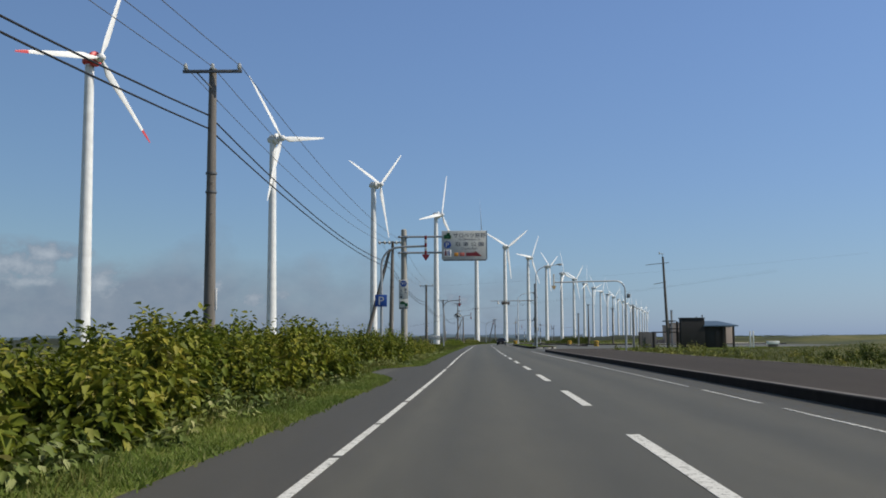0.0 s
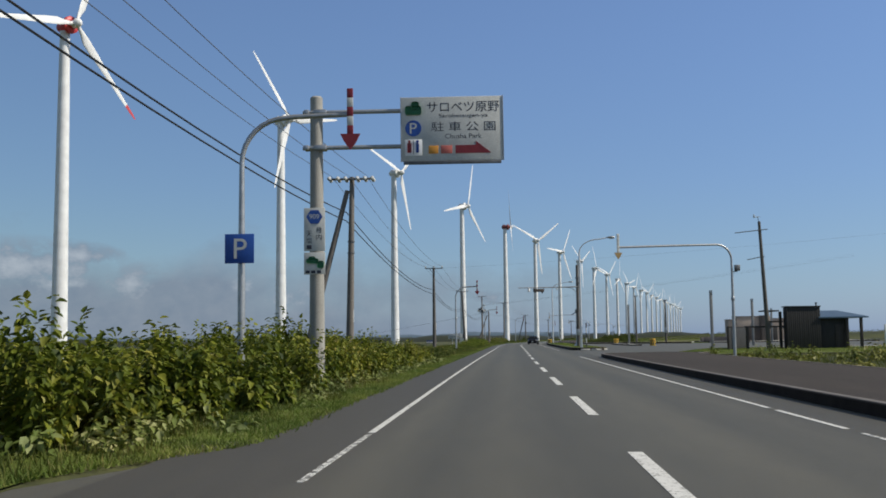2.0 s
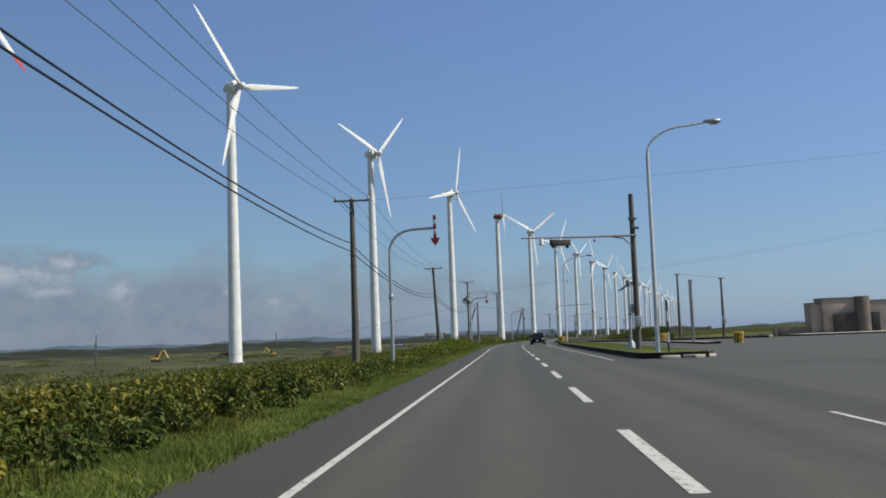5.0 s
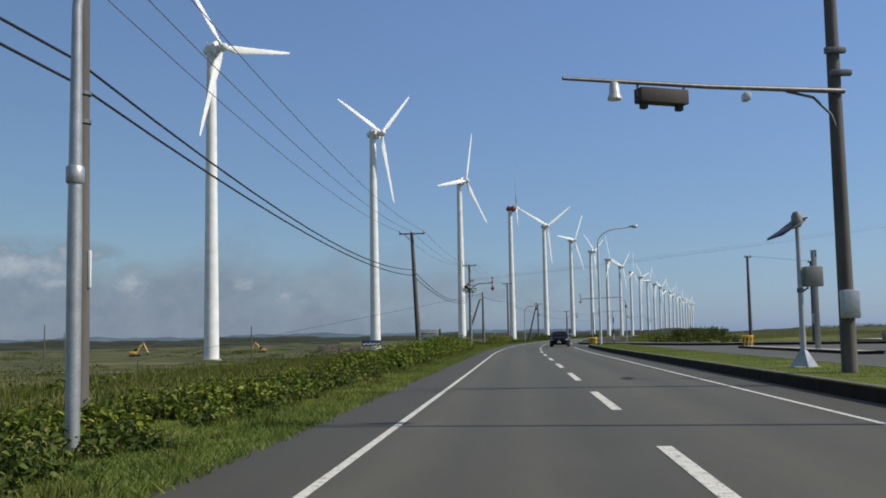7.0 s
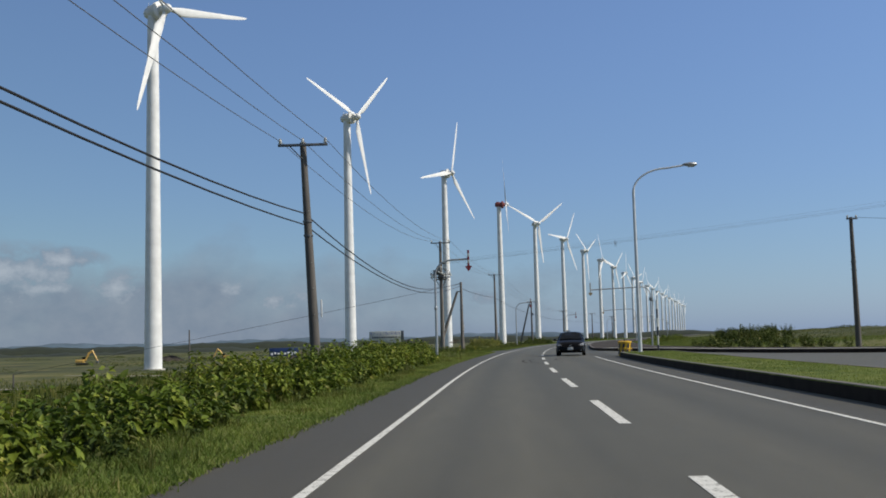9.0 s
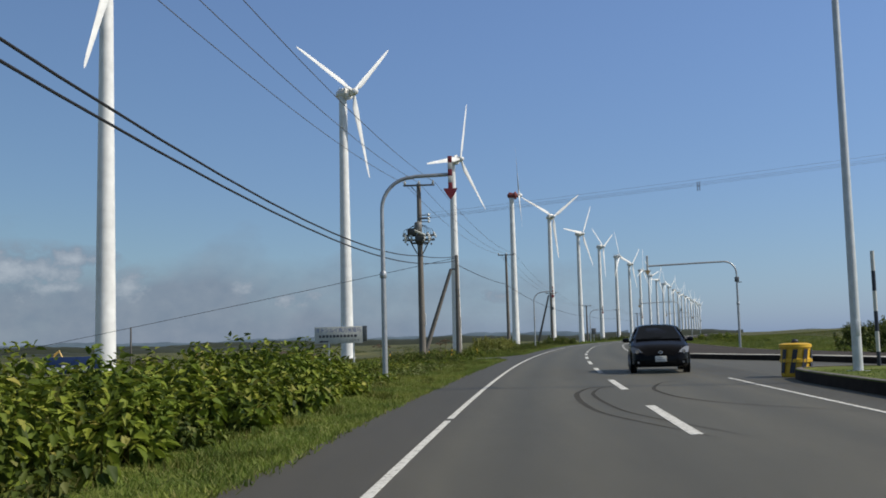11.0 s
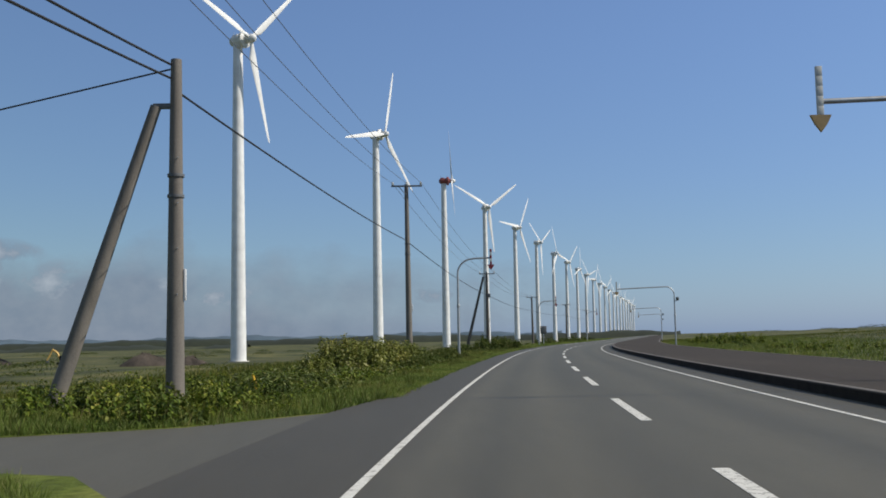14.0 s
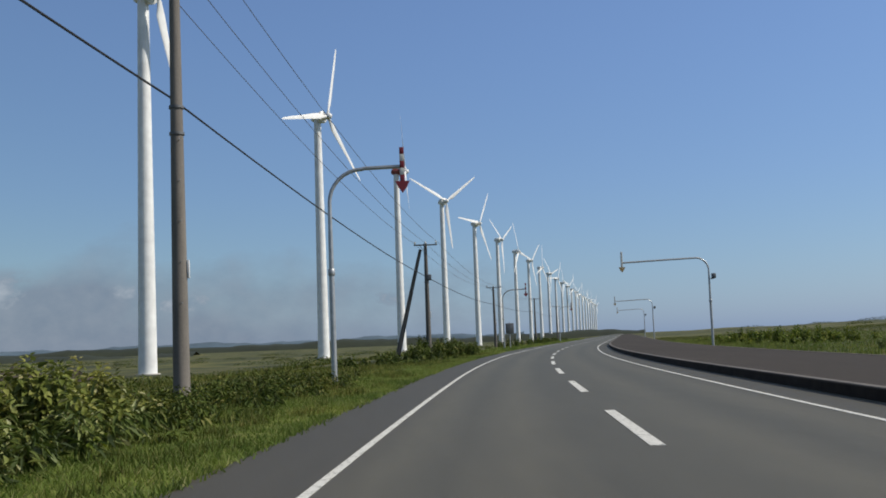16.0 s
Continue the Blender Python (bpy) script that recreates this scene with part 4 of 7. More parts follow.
def span(points, sag, n=14):
    out = []
    sags = sag if isinstance(sag, tuple) else (sag,) * len(points)
    for a, b, sag in zip(points, points[1:], sags):
        for k in range(n):
            s = k / n
            out.append((a[0] + (b[0] - a[0]) * s, a[1] + (b[1] - a[1]) * s, a[2] + (b[2] - a[2]) * s - sag * min(1.0, (math.dist(a, b) / 50) ** 2) * 4 * s * (1 - s)))
    return out + [points[-1]]


def cable(points, radius, mat, sag, label):
    tagged(part("overhead_cable", bar("overhead_cable", mat, span(points, sag), radius, 6)), label, "cable", "cables along the road")


for dx in (-0.8, 0.0, 0.85):
    cable([(x + dx - (0.37 if y == 190.4 else 0.0), y, top + 0.06) for x, y, top in POLES], 0.011, WIRE_GREY, 0.75, "thin grey power line strung between utility poles")
LOW = [5.9, 7.8, 7.1, 5.98, 5.73, 5.64]
for drop, dx, slack in ((0.0, -0.1, (0.78, 0.78, 0.75, 0.92, 1.05, 0.9)), (0.4, -0.1, (0.62, 0.62, 0.6, 0.72, 0.85, 0.7))):
    pts = [(x + dx - (0.25 if y == 190.4 else 0.0), y, z - drop) for (x, y, _), z in zip(POLES[:6], LOW)]
    cable(pts + [(4.7, 256.0, 6.8 - drop * 0.7)], 0.024, WIRE, slack, "thick black telephone cable strung between utility poles")
cable([(4.75, 256.0, 6.3)] + [(x - 0.16, y, z) for (x, y, _), z in zip(POLES[6:], (6.8, 5.6, 5.2, 5.4, 5.4))], 0.024, WIRE, 0.32, "thick black telephone cable along the road")
cable([(4.75, 256.0, 6.72), (-44.0, 264.0, -1.3)], 0.018, WIRE, 0.15, "black cable running off across the plain")
stub = thing("short_post", -44.0, 264.0, float(ground_z(-44.0, 264.0)), 0, "short dark wooden post out on the plain", "post")
part("shaft", pole_mesh(-1.25 - float(ground_z(-44.0, 264.0)), 0.1, 0.08, DARK_POLE), stub)

# the line that crosses the road towards the rest area
right_a, right_b, right_c = (30.2, 220.2, 8.3), (34.3, 214.4, 7.3), (25.15, 122.1, 10.2)
for x, y, top in (right_a, right_b):
    t, h = utility_pole(x, y, top, (-0.35, 0.35), insulators=2, dark=True, marker=False, label="dark utility pole beside the parking lot")
    if x > 32:
        part("meter_box", block("meter_box", STEEL, 0.0, -0.28, 2.2, 0.42, 0.3, 0.9, 0.03), t, label="grey steel meter box")
t, h = utility_pole(*right_c, None, dark=True, marker=False, lean=-2.2, label="dark utility pole with crossarms and a wind vane")
for z, a in ((h - 0.75, (-2.0, 0.6)), (h - 2.9, (-1.2, 0.2))):
    s = -z * math.tan(radians(2.2))
    part("crossarm", bar("crossarm", DARK_STEEL, [(a[0] + s, -0.1, z - 0.16), (a[1] + s, -0.1, z + 0.1)], 0.035, 8), t)
s = -h * math.tan(radians(2.2))
part("wind_vane", bm_mesh("wind_vane", box(tube(bmesh.new(), [(s - 0.35, 0, h + 0.35), (s + 0.1, 0, h + 0.35)], 0.03, 6), s - 0.38, 0, h + 0.42, 0.14, 0.03, 0.26, 0.01), LAMP_PAINT), t, label="small grey wind vane")
part("vane_rod", bar("vane_rod", DARK_STEEL, [(s, 0, h - 0.1), (s - 0.1, 0, h + 0.4)], 0.025, 6), t)
cable([right_a, right_b], 0.012, WIRE_GREY, 0.6, "thin grey power line beside the parking lot")
for rise in (0.0, 0.12, 0.26, 0.55):
    cable([(POLES[5][0] + 0.3, POLES[5][1], 7.6 + rise * 0.5), (POLES[5][0] + 74, POLES[5][1] + 3, 16.4 + rise)], 0.0055, WIRE_GREY, 0.55, "thin grey power line crossing above the road")
spacer = thing("line_spacer", 18.2, 241.3, 8.75, 0, "small grey spacer clamped on the crossing lines", "line spacer")
for dx in (-0.06, 0.06):
    part("clamp_bar", block("clamp_bar", DARK_STEEL, dx, 0, 0.22, 0.03, 0.05, 0.5, 0.006), spacer)
part("clamp_link", block("clamp_link", DARK_STEEL, 0, 0, 0.22, 0.12, 0.04, 0.04, 0.006), spacer)
cable([(POLES[3][0], POLES[3][1], 8.0), (right_c[0] + 30, 140.0, 12.0)], 0.0055, WIRE_GREY, 0.4, "thin grey power line crossing above the road")

# ---- arrow markers over the road ----


def arrow_panel(t, x, z, front, y=0.0):
    """The hanging bar with its arrow head, pointing down at the road's edge."""
    for k in range(5):
        part("stripe", block("stripe", (SIGN_RED if k % 2 == 0 else SIGN_WHITE) if front else SIGN_WHITE, x, y - 0.05, z + 0.5 - 0.2 * k, 0.13, 0.05, 0.2, 0.006), t, label="red stripe" if k % 2 == 0 and front else "")
    bm = bmesh.new()
    f = bm.faces.new([bm.verts.new(v) for v in ((x - 0.21, y - 0.08, z - 0.38), (x + 0.21, y - 0.08, z - 0.38), (x + 0.12, y - 0.08, z - 0.56), (x, y - 0.08, z - 0.72), (x - 0.12, y - 0.08, z - 0.56))])
    r = bmesh.ops.extrude_face_region(bm, geom=[f])
    bmesh.ops.translate(bm, verts=[v for v in r["geom"] if isinstance(v, bmesh.types.BMVert)], vec=(0, 0.07, 0))
    part("arrow_head", bm_mesh("arrow_head", bm, SIGN_RED if front else DULL_AMBER), t, label="red arrow head pointing down" if front else "amber arrow head pointing down")
    part("hanger", block("hanger", STEEL, x, y + 0.02, z + 0.05, 0.07, 0.06, 0.9, 0.006), t)


def arrow_post(x, y, tip_x, tip_z, front=True, turn=0.0, mat=STEEL, gear=False):
    """front: shows its red side to the traffic on the left."""
    base = float(ground_z(x, y)) if front else 0.0
    t = thing("arrow_marker", x, y, base, turn, "curved steel post with a red and white arrow" if front else "curved steel post with an amber arrow head", "road marker", "arrow markers along the road")
    reach, arm = (tip_x - x) / math.cos(radians(turn)), tip_z + (0.72 if front else 0.78) - base
    sign = 1 if reach > 0 else -1
    pts = bend(0, -0.3, reach - 0.06 * sign, arm, 0.95 if front else 0.8, sign)
    if not front:
        pts[-2], pts[-1] = ((pts[-2][0], 0, arm - 0.06)), ((pts[-1][0], 0, arm - 0.16))
    n = len(pts)
    part("post", bar("post", mat, pts, [0.08 if k < 2 else 0.055 for k in range(n)], 14), t)
    part("sleeve", lathe("sleeve", mat, [(0.085, -0.1), (0.1, -0.08), (0.1, 0.08), (0.085, 0.1)], 14), t, pose(0, 0, (arm - 0.95) * 0.62))
    arrow_panel(t, reach, arm if front else arm - 0.06, front)
    if gear:
        part("flash_box", block("flash_box", DARK_STEEL, 0.3 * (1 if gear > 0 else 0.0), -0.02, arm * 0.76 + 0.2, 0.26, 0.22, 0.32, 0.03), t, label="dark grey flasher box")
        part("flash_bracket", bar("flash_bracket", DARK_STEEL, [(0, 0, arm * 0.76), (0.32, 0, arm * 0.76 + 0.02)], 0.025, 8), t)
    return t, base


p_post, p_base = arrow_post(-2.88, 62.4, -0.56, 5.24)
bm = box(bmesh.new(), 0, 0, 0, 0.62, 0.02, 0.62, 0.008)
part("parking_plate", bm_mesh("parking_plate", bm, SIGN_BLUE), p_post, pose(-0.02, -0.11, 3.17 - p_base), "square blue parking plate")
arrow_post(0.22, 133.6, 2.2, 5.17)
arrow_post(3.62, 217.5, 5.7, 5.35)
arrow_post(12.05, 299.0, 14.15, 5.4)
arrow_post(25.2, 367.6, 27.5, 5.0)
arrow_post(43.5, 440.0, 45.6, 5.2)
arrow_post(15.68, 95.3, 9.5, 5.22, False, 12.0, gear=1)
arrow_post(23.45, 255.4, 17.57, 5.1, False, gear=-1)
arrow_post(34.55, 334.0, 28.9, 5.0, False, gear=1)
arrow_post(52.0, 412.0, 46.6, 5.0, False, gear=1)
arrow_post(66.0, 470.0, 60.6, 5.0, False, gear=1)
t = thing("warning_board", 25.2 + 0.55, 367.4, 0, 0, "square dark warning board on a post, seen from far", "road sign")
part("board_post", bar("board_post", STEEL, [(0, 0, -0.3), (0, 0, 2.6)], 0.05, 10), t)
part("plate", block("plate", DARK_STEEL, 0, -0.07, 2.0, 0.8, 0.04, 1.0, 0.02), t)


# ---- writing ----
def text_mesh(body, size, mat, depth=0.0012, align="CENTER"):
    cu = bpy.data.curves.new("text", "FONT")
    cu.body, cu.size, cu.align_x, cu.align_y, cu.extrude = body, size, align, "CENTER", depth / 2
    ob = bpy.data.objects.new("text", cu)
    scene.collection.objects.link(ob)
    bpy.context.view_layer.update()
    me = bpy.data.meshes.new_from_object(ob.evaluated_get(bpy.context.evaluated_depsgraph_get()))
    bpy.data.objects.remove(ob)
    bpy.data.curves.remove(cu)
    me.materials.clear()
    me.materials.append(mat)
    return me


def letters(parent, body, x, y, z, width, height, mat):
    """A line of writing on a face that looks along -y, fitted to a width and height about x, z."""
    me = text_mesh(body, 1.0, mat)
    co = np.empty(len(me.vertices) * 3, np.float32)
    me.vertices.foreach_get("co", co)
    co = co.reshape(-1, 3)
    lo, hi = co.min(0), co.max(0)
    sx, sz = width / (hi[0] - lo[0]), height / (hi[1] - lo[1])
    c = (lo + hi) / 2
    return part("lettering", me, parent, Matrix.Translation((x, y, z)) @ pose(0, 0, 0, 90) @ Matrix.Diagonal((sx, sz, 1, 1)) @ Matrix.Translation((-c[0], -c[1], 0)))


letters(p_post, "P", 0.0, -0.1212, 3.17 - p_base, 0.27, 0.42, SIGN_WHITE)

# ---- overhead guide sign ----
MAST_GREY = worn("mast_grey", (0.26, 0.25, 0.22), (0.42, 0.4, 0.36), 0.8, scale=1.4, fine=50, stretch=(3, 3, 0.5))
gb = float(ground_z(-1.85, 66.0))
g = thing("guide_sign", -1.85, 66.0, gb, 0, "white overhead guide sign on a thick concrete-grey pole", "road sign")
part("mast", lathe("mast", MAST_GREY, [(0.2, -0.4), (0.19, 1.0), (0.17, 4.0), (0.155, 7.25 - gb), (0.12, 7.29 - gb)], 20), g)
for z in (6.86, 5.97):
    part("arm", bar("arm", STEEL, [(-0.32, -0.12, z - gb), (2.3, -0.12, z - gb)], 0.055, 12), g)
    part("clamp", block("clamp", STEEL, 0.12, -0.1, z - gb, 0.3, 0.28, 0.13, 0.02), g)
    part("clamp", block("clamp", STEEL, -0.22, -0.1, z - gb, 0.12, 0.26, 0.12, 0.02), g)
board = part("sign_board", block("sign_board", SIGN_WHITE, 0, 0, 0, 2.5, 0.05, 1.6, 0.02), g, pose(3.38, -0.22, 6.37 - gb))
part("rim", block("rim", DARK_STEEL, 0, 0.0, -0.84, 2.4, 0.09, 0.07, 0.01), board)
for x in (-1.257, 1.257):
    part("rim", block("rim", STEEL, x, 0.0, 0, 0.02, 0.07, 1.62, 0.004), board)
for s in (-0.7, 0.0, 0.7):
    part("stiffener", block("stiffener", STEEL, s, 0.06, 0, 0.08, 0.06, 1.5, 0.01), board)
letters(board, "サロベツ原野", 0.28, -0.0262, 0.54, 1.78, 0.26, SIGN_INK)
letters(board, "Sarobetsugen-ya", 0.28, -0.0262, 0.31, 1.2, 0.12, SIGN_INK)
letters(board, "駐 車 公 園", 0.28, -0.0262, 0.05, 1.58, 0.24, SIGN_INK)
letters(board, "Chusha Park", 0.28, -0.0262, -0.19, 0.9, 0.12, SIGN_INK)
part("emblem", bm_mesh("emblem", box(box(bmesh.new(), -0.95, -0.03, 0.46, 0.4, 0.012, 0.22, 0.05), -0.9, -0.03, 0.58, 0.2, 0.012, 0.2, 0.06), SIGN_GREEN), board, label="green leaf-shaped emblem")
part("parking_disc", bar("parking_disc", SIGN_BLUE, [(-0.95, -0.024, 0.02), (-0.95, -0.038, 0.02)], 0.2, 28), board, label="round blue parking symbol")
letters(board, "P", -0.95, -0.0392, 0.02, 0.17, 0.26, SIGN_WHITE)
part("pictogram_plate", block("pictogram_plate", TOWER_WHITE, -0.95, -0.028, -0.46, 0.42, 0.01, 0.4, 0.004), board)
for x, mt in ((-1.05, SIGN_RED), (-0.85, SIGN_BLUE)):
    bm = bmesh.new()
    tube(bm, [(x, -0.034, -0.31), (x, -0.042, -0.31)], 0.035, 12)
    box(bm, x, -0.038, -0.47, 0.1 if mt is SIGN_RED else 0.07, 0.01, 0.24, 0.02)
    part("pictogram", bm_mesh("pictogram", bm, mt), board)
part("pictogram_divider", block("pictogram_divider", SIGN_INK, -0.95, -0.036, -0.45, 0.012, 0.008, 0.34, 0.002), board)
for x, w, mt in ((-0.46, 0.24, SIGN_AMBER), (-0.14, 0.28, SIGN_PINK)):
    part("arrow_block", block("arrow_block", mt, x, -0.03, -0.52, w, 0.012, 0.2, 0.004), board)
bm = bmesh.new()
f = bm.faces.new([bm.verts.new((x, -0.037, z)) for x, z in ((0.08, -0.62), (0.94, -0.62), (0.94, -0.62), (0.58, -0.32), (0.58, -0.42), (0.08, -0.42))[:2] + ((0.94, -0.6), (0.58, -0.32), (0.58, -0.42), (0.08, -0.42))])
r = bmesh.ops.extrude_face_region(bm, geom=[f])
bmesh.ops.translate(bm, verts=[v for v in r["geom"] if isinstance(v, bmesh.types.BMVert)], vec=(0, 0.012, 0))
part("arrow", bm_mesh("arrow", bm, SIGN_RED), board, label="dark red arrow")

route = part("route_plate", block("route_plate", SIGN_WHITE, 0, 0, 0, 0.52, 0.02, 1.06, 0.01), g, pose(-0.02, -0.24, 3.93 - gb), "white route plate with a blue shield")
bm = bmesh.new()
f = bm.faces.new([bm.verts.new((0.2 * math.cos(a) + 0.0, -0.014, 0.31 + 0.19 * math.sin(a))) for a in np.radians([0, 60, 120, 180, 240, 300])])
r = bmesh.ops.extrude_face_region(bm, geom=[f])
bmesh.ops.translate(bm, verts=[v for v in r["geom"] if isinstance(v, bmesh.types.BMVert)], vec=(0, -0.008, 0))
part("shield", bm_mesh("shield", bm, SIGN_BLUE), route)
letters(route, "909", 0, -0.0232, 0.32, 0.24, 0.12, SIGN_WHITE)
letters(route, "稚", 0.11, -0.0112, -0.02, 0.14, 0.15, SIGN_INK)
letters(route, "内", 0.11, -0.0112, -0.19, 0.14, 0.15, SIGN_INK)
letters(route, "天", -0.13, -0.0112, -0.1, 0.14, 0.14, SIGN_INK)
letters(route, "塩", -0.13, -0.0112, -0.27, 0.14, 0.14, SIGN_INK)
part("smudged_mark", block("smudged_mark", SIGN_INK, -0.13, -0.014, -0.43, 0.12, 0.008, 0.1, 0.003), route)
lower = part("picture_plate", block("picture_plate", SIGN_WHITE, 0, 0, 0, 0.52, 0.02, 0.54, 0.01), g, pose(-0.02, -0.24, 3.1 - gb), "white plate with a faded green car picture")
part("picture", bm_mesh("picture", box(box(bmesh.new(), -0.05, -0.013, 0.06, 0.3, 0.01, 0.12, 0.04), -0.06, -0.014, 0.13, 0.16, 0.01, 0.08, 0.03), SIGN_GREEN), lower)
part("picture", block("picture", SIGN_GREEN, 0.15, -0.013, -0.03, 0.16, 0.01, 0.18, 0.04), lower)
for x in (-0.17, -0.03, 0.11):
    part("smudged_mark", block("smudged_mark", SIGN_INK, x, -0.013, -0.21, 0.1, 0.008, 0.07, 0.003), lower)
for z in (4.3, 3.5, 2.95):
    part("band", lathe("band", STEEL, [(0.185, -0.02), (0.195, -0.02), (0.195, 0.02), (0.185, 0.02)], 18), g, pose(0, 0, z - gb))

# ---- wind farm board and its neighbours ----
bz = float(ground_z(-2.1, 248.0))
w = thing("notice_board", -2.08, 248.0, bz, -3, "white wind farm notice board on thin posts", "sign board")
wb = part("panel", block("panel", SIGN_WHITE, 0, 0, 0, 2.92, 0.05, 1.0, 0.01), w, pose(-0.12, 0, 1.63 - bz))
part("side_panel", block("side_panel", DARK_STEEL, 1.6, -0.01, 0.06, 0.26, 0.05, 0.92, 0.01), wb, label="dark grey side panel")
letters(wb, "オトンルイ風力発電所", 0.0, -0.03, 0.3, 2.75, 0.28, SIGN_BLUE)
for k in range(11):
    part("smudged_mark", block("smudged_mark", SIGN_INK, -1.12 + 0.215 * k, -0.028, -0.06, 0.16 if k % 3 else 0.13, 0.008, 0.15, 0.004), wb)
letters(wb, "こちらです", 0.86, -0.03, -0.33, 0.82, 0.12, SIGN_INK)
bm = bmesh.new()
f = bm.faces.new([bm.verts.new((x, -0.034, z)) for x, z in ((-1.2, -0.38), (-1.0, -0.28), (-1.0, -0.34), (-0.62, -0.34), (-0.62, -0.42), (-1.2, -0.42))])
r = bmesh.ops.extrude_face_region(bm, geom=[f])
bmesh.ops.translate(bm, verts=[v for v in r["geom"] if isinstance(v, bmesh.types.BMVert)], vec=(0, 0.01, 0))
part("arrow", bm_mesh("arrow", bm, SIGN_INK), wb)
for x in (-0.72, 0.78):
    part("board_post", bar("board_post", LAMP_PAINT, [(x, 0.06, -0.3), (x, 0.06, 2.1 - bz)], 0.045, 10), w)

bz = float(ground_z(-5.72, 217.0))
b = thing("information_board", -5.72, 217.0, bz, 10, "low dark blue board with white marks behind the bushes", "sign board")
part("panel", block("panel", SIGN_NAVY, 0, 0, 0.72 - bz, 1.75, 0.06, 0.5, 0.01), b)
for k in range(8):
    part("smudged_mark", block("smudged_mark", TOWER_WHITE, -0.72 + 0.2 * k, -0.036, 0.6 - bz + (0.05 if k % 2 else 0.0), 0.13, 0.008, 0.14, 0.004), b)
for x in (-0.7, 0.7):
    part("board_post", bar("board_post", DARK_STEEL, [(x, 0.05, -0.2), (x, 0.05, 0.9 - bz)], 0.04, 8), b)

for x, y, mt in ((3.42, 243.3, "striped"), (1.67, 239.0, "striped"), (6.1, 258.1, "plain"), (4.6, 246.0, "striped")):
    z = float(ground_z(x, y))
    t = thing("marker_stake", x, y, z, 0, "thin yellow and black marker stake in the grass" if mt == "striped" else "thin leaning yellow marker stake in the grass", "marker stake", "marker stakes in the grass")
    tilt = pose(0, 0, 0, 0, -13 if mt == "plain" else 5, 0)
    for k in range(5 if mt == "plain" else 7):
        part("stake_band", lathe("stake_band", YELLOW if (k % 2 or mt == "plain") else SIGN_INK, [(0.03, 0.0), (0.03, 0.125)], 8), t, tilt @ pose(0, 0, -0.05 + 0.125 * k))

# ---- street lamps and gantry ----
def street_lamp(x, y, head_x, head_z, label):
    t = thing("street_lamp", x, y, 0.2, 0, label, "street lamp", "street lamps of the parking lot")
    h = head_z - 0.2
    pts = [(0, 0, -0.25), (0, 0, 2.0), (0, 0, h - 1.4)]
    for k in range(1, 9):
        a = math.pi / 2 * k / 8
        pts.append(((head_x - x - 0.6) * 0.75 * (1 - math.cos(a)), 0, h - 1.4 + 1.25 * math.sin(a)))
    pts.append((head_x - x - 0.35, 0, h - 0.02))
    part("post", bar("post", LAMP_PAINT, pts, [0.11, 0.1] + [0.075] + [0.05] * 9, 14), t)
    bm = bmesh.new()
    tube(bm, [(head_x - x + d, 0, h + 0.02) for d in (-0.4, -0.3, 0.0, 0.3, 0.38)], [0.05, 0.1, 0.16, 0.13, 0.04], 14)
    bmesh.ops.scale(bm, verts=bm.verts, vec=(1, 1.3, 0.75), space=Matrix.Translation((0, 0, -h)))
    part("lamp_head", bm_mesh("lamp_head", bm, STEEL, 60), t)
    part("lamp_glass", bm_mesh("lamp_glass", box(bmesh.new(), head_x - x + 0.05, 0, h - 0.1, 0.36, 0.2, 0.06, 0.03), LAMP_GLASS), t, label="clear lamp glass")
    part("base_plate", block("base_plate", STEEL, 0, 0, 0.03, 0.4, 0.4, 0.05, 0.01), t)
    part("hatch", block("hatch", LAMP_PAINT, 0, -0.1, 1.0, 0.1, 0.04, 0.35, 0.01), t)


street_lamp(11.75, 135.2, 14.73, 10.39, "tall pale grey street lamp on the island's tip")
street_lamp(14.85, 210.4, 18.0, 10.38, "tall pale grey street lamp at the island's end")

t = thing("sensor_gantry", 12.45, 144.6, 0.2, 0, "dark steel pole with a sensor arm over the road", "sensor gantry")
part("mast", lathe("mast", DARK_POLE, [(0.17, -0.3), (0.16, 2.0), (0.13, 8.35)], 16), t)
part("arm", bar("arm", DARK_STEEL, [(0.15, -0.12, 6.1), (-3.0, -1.2, 6.02), (-6.1, -2.5, 5.95)], [0.06, 0.05, 0.035], 10), t)
part("stay", bar("stay", DARK_STEEL, [(0.02, -0.1, 5.1), (-0.15, -0.12, 5.6), (-0.55, -0.25, 5.95), (-1.2, -0.5, 6.04)], 0.03, 8), t)
part("sensor_box", bm_mesh("sensor_box", box(box(box(bmesh.new(), 0, 0, 0, 1.1, 0.3, 0.3, 0.02), -0.42, 0, -0.2, 0.14, 0.14, 0.14, 0.02), 0.4, 0, -0.2, 0.14, 0.14, 0.14, 0.02), BROWN_WOOD), t, pose(-4.05, -1.68, 5.72, 0, 0, 22), "brown sensor box")
for s in (-0.5, 0.5):
    part("hanger", bar("hanger", DARK_STEEL, [(-4.05 + s, -1.68 + 0.4 * s, 5.7), (-4.05 + s, -1.62 + 0.4 * s, 6.02)], 0.025, 6), t)
part("siren", lathe("siren", PORCELAIN, [(0.06, 0.18), (0.09, 0.15), (0.11, -0.05), (0.15, -0.15), (0.14, -0.17)], 14), t, pose(-5.05, -2.1, 5.76), "white bell-shaped sensor")
part("camera_box", block("camera_box", PORCELAIN, -2.15, -0.9, 5.85, 0.14, 0.3, 0.16, 0.03), t)
for x, z in ((0.0, 7.0), (0.1, 6.5)):
    part("bracket", block("bracket", DARK_STEEL, x, -0.14, z, 0.45, 0.12, 0.14, 0.02), t)
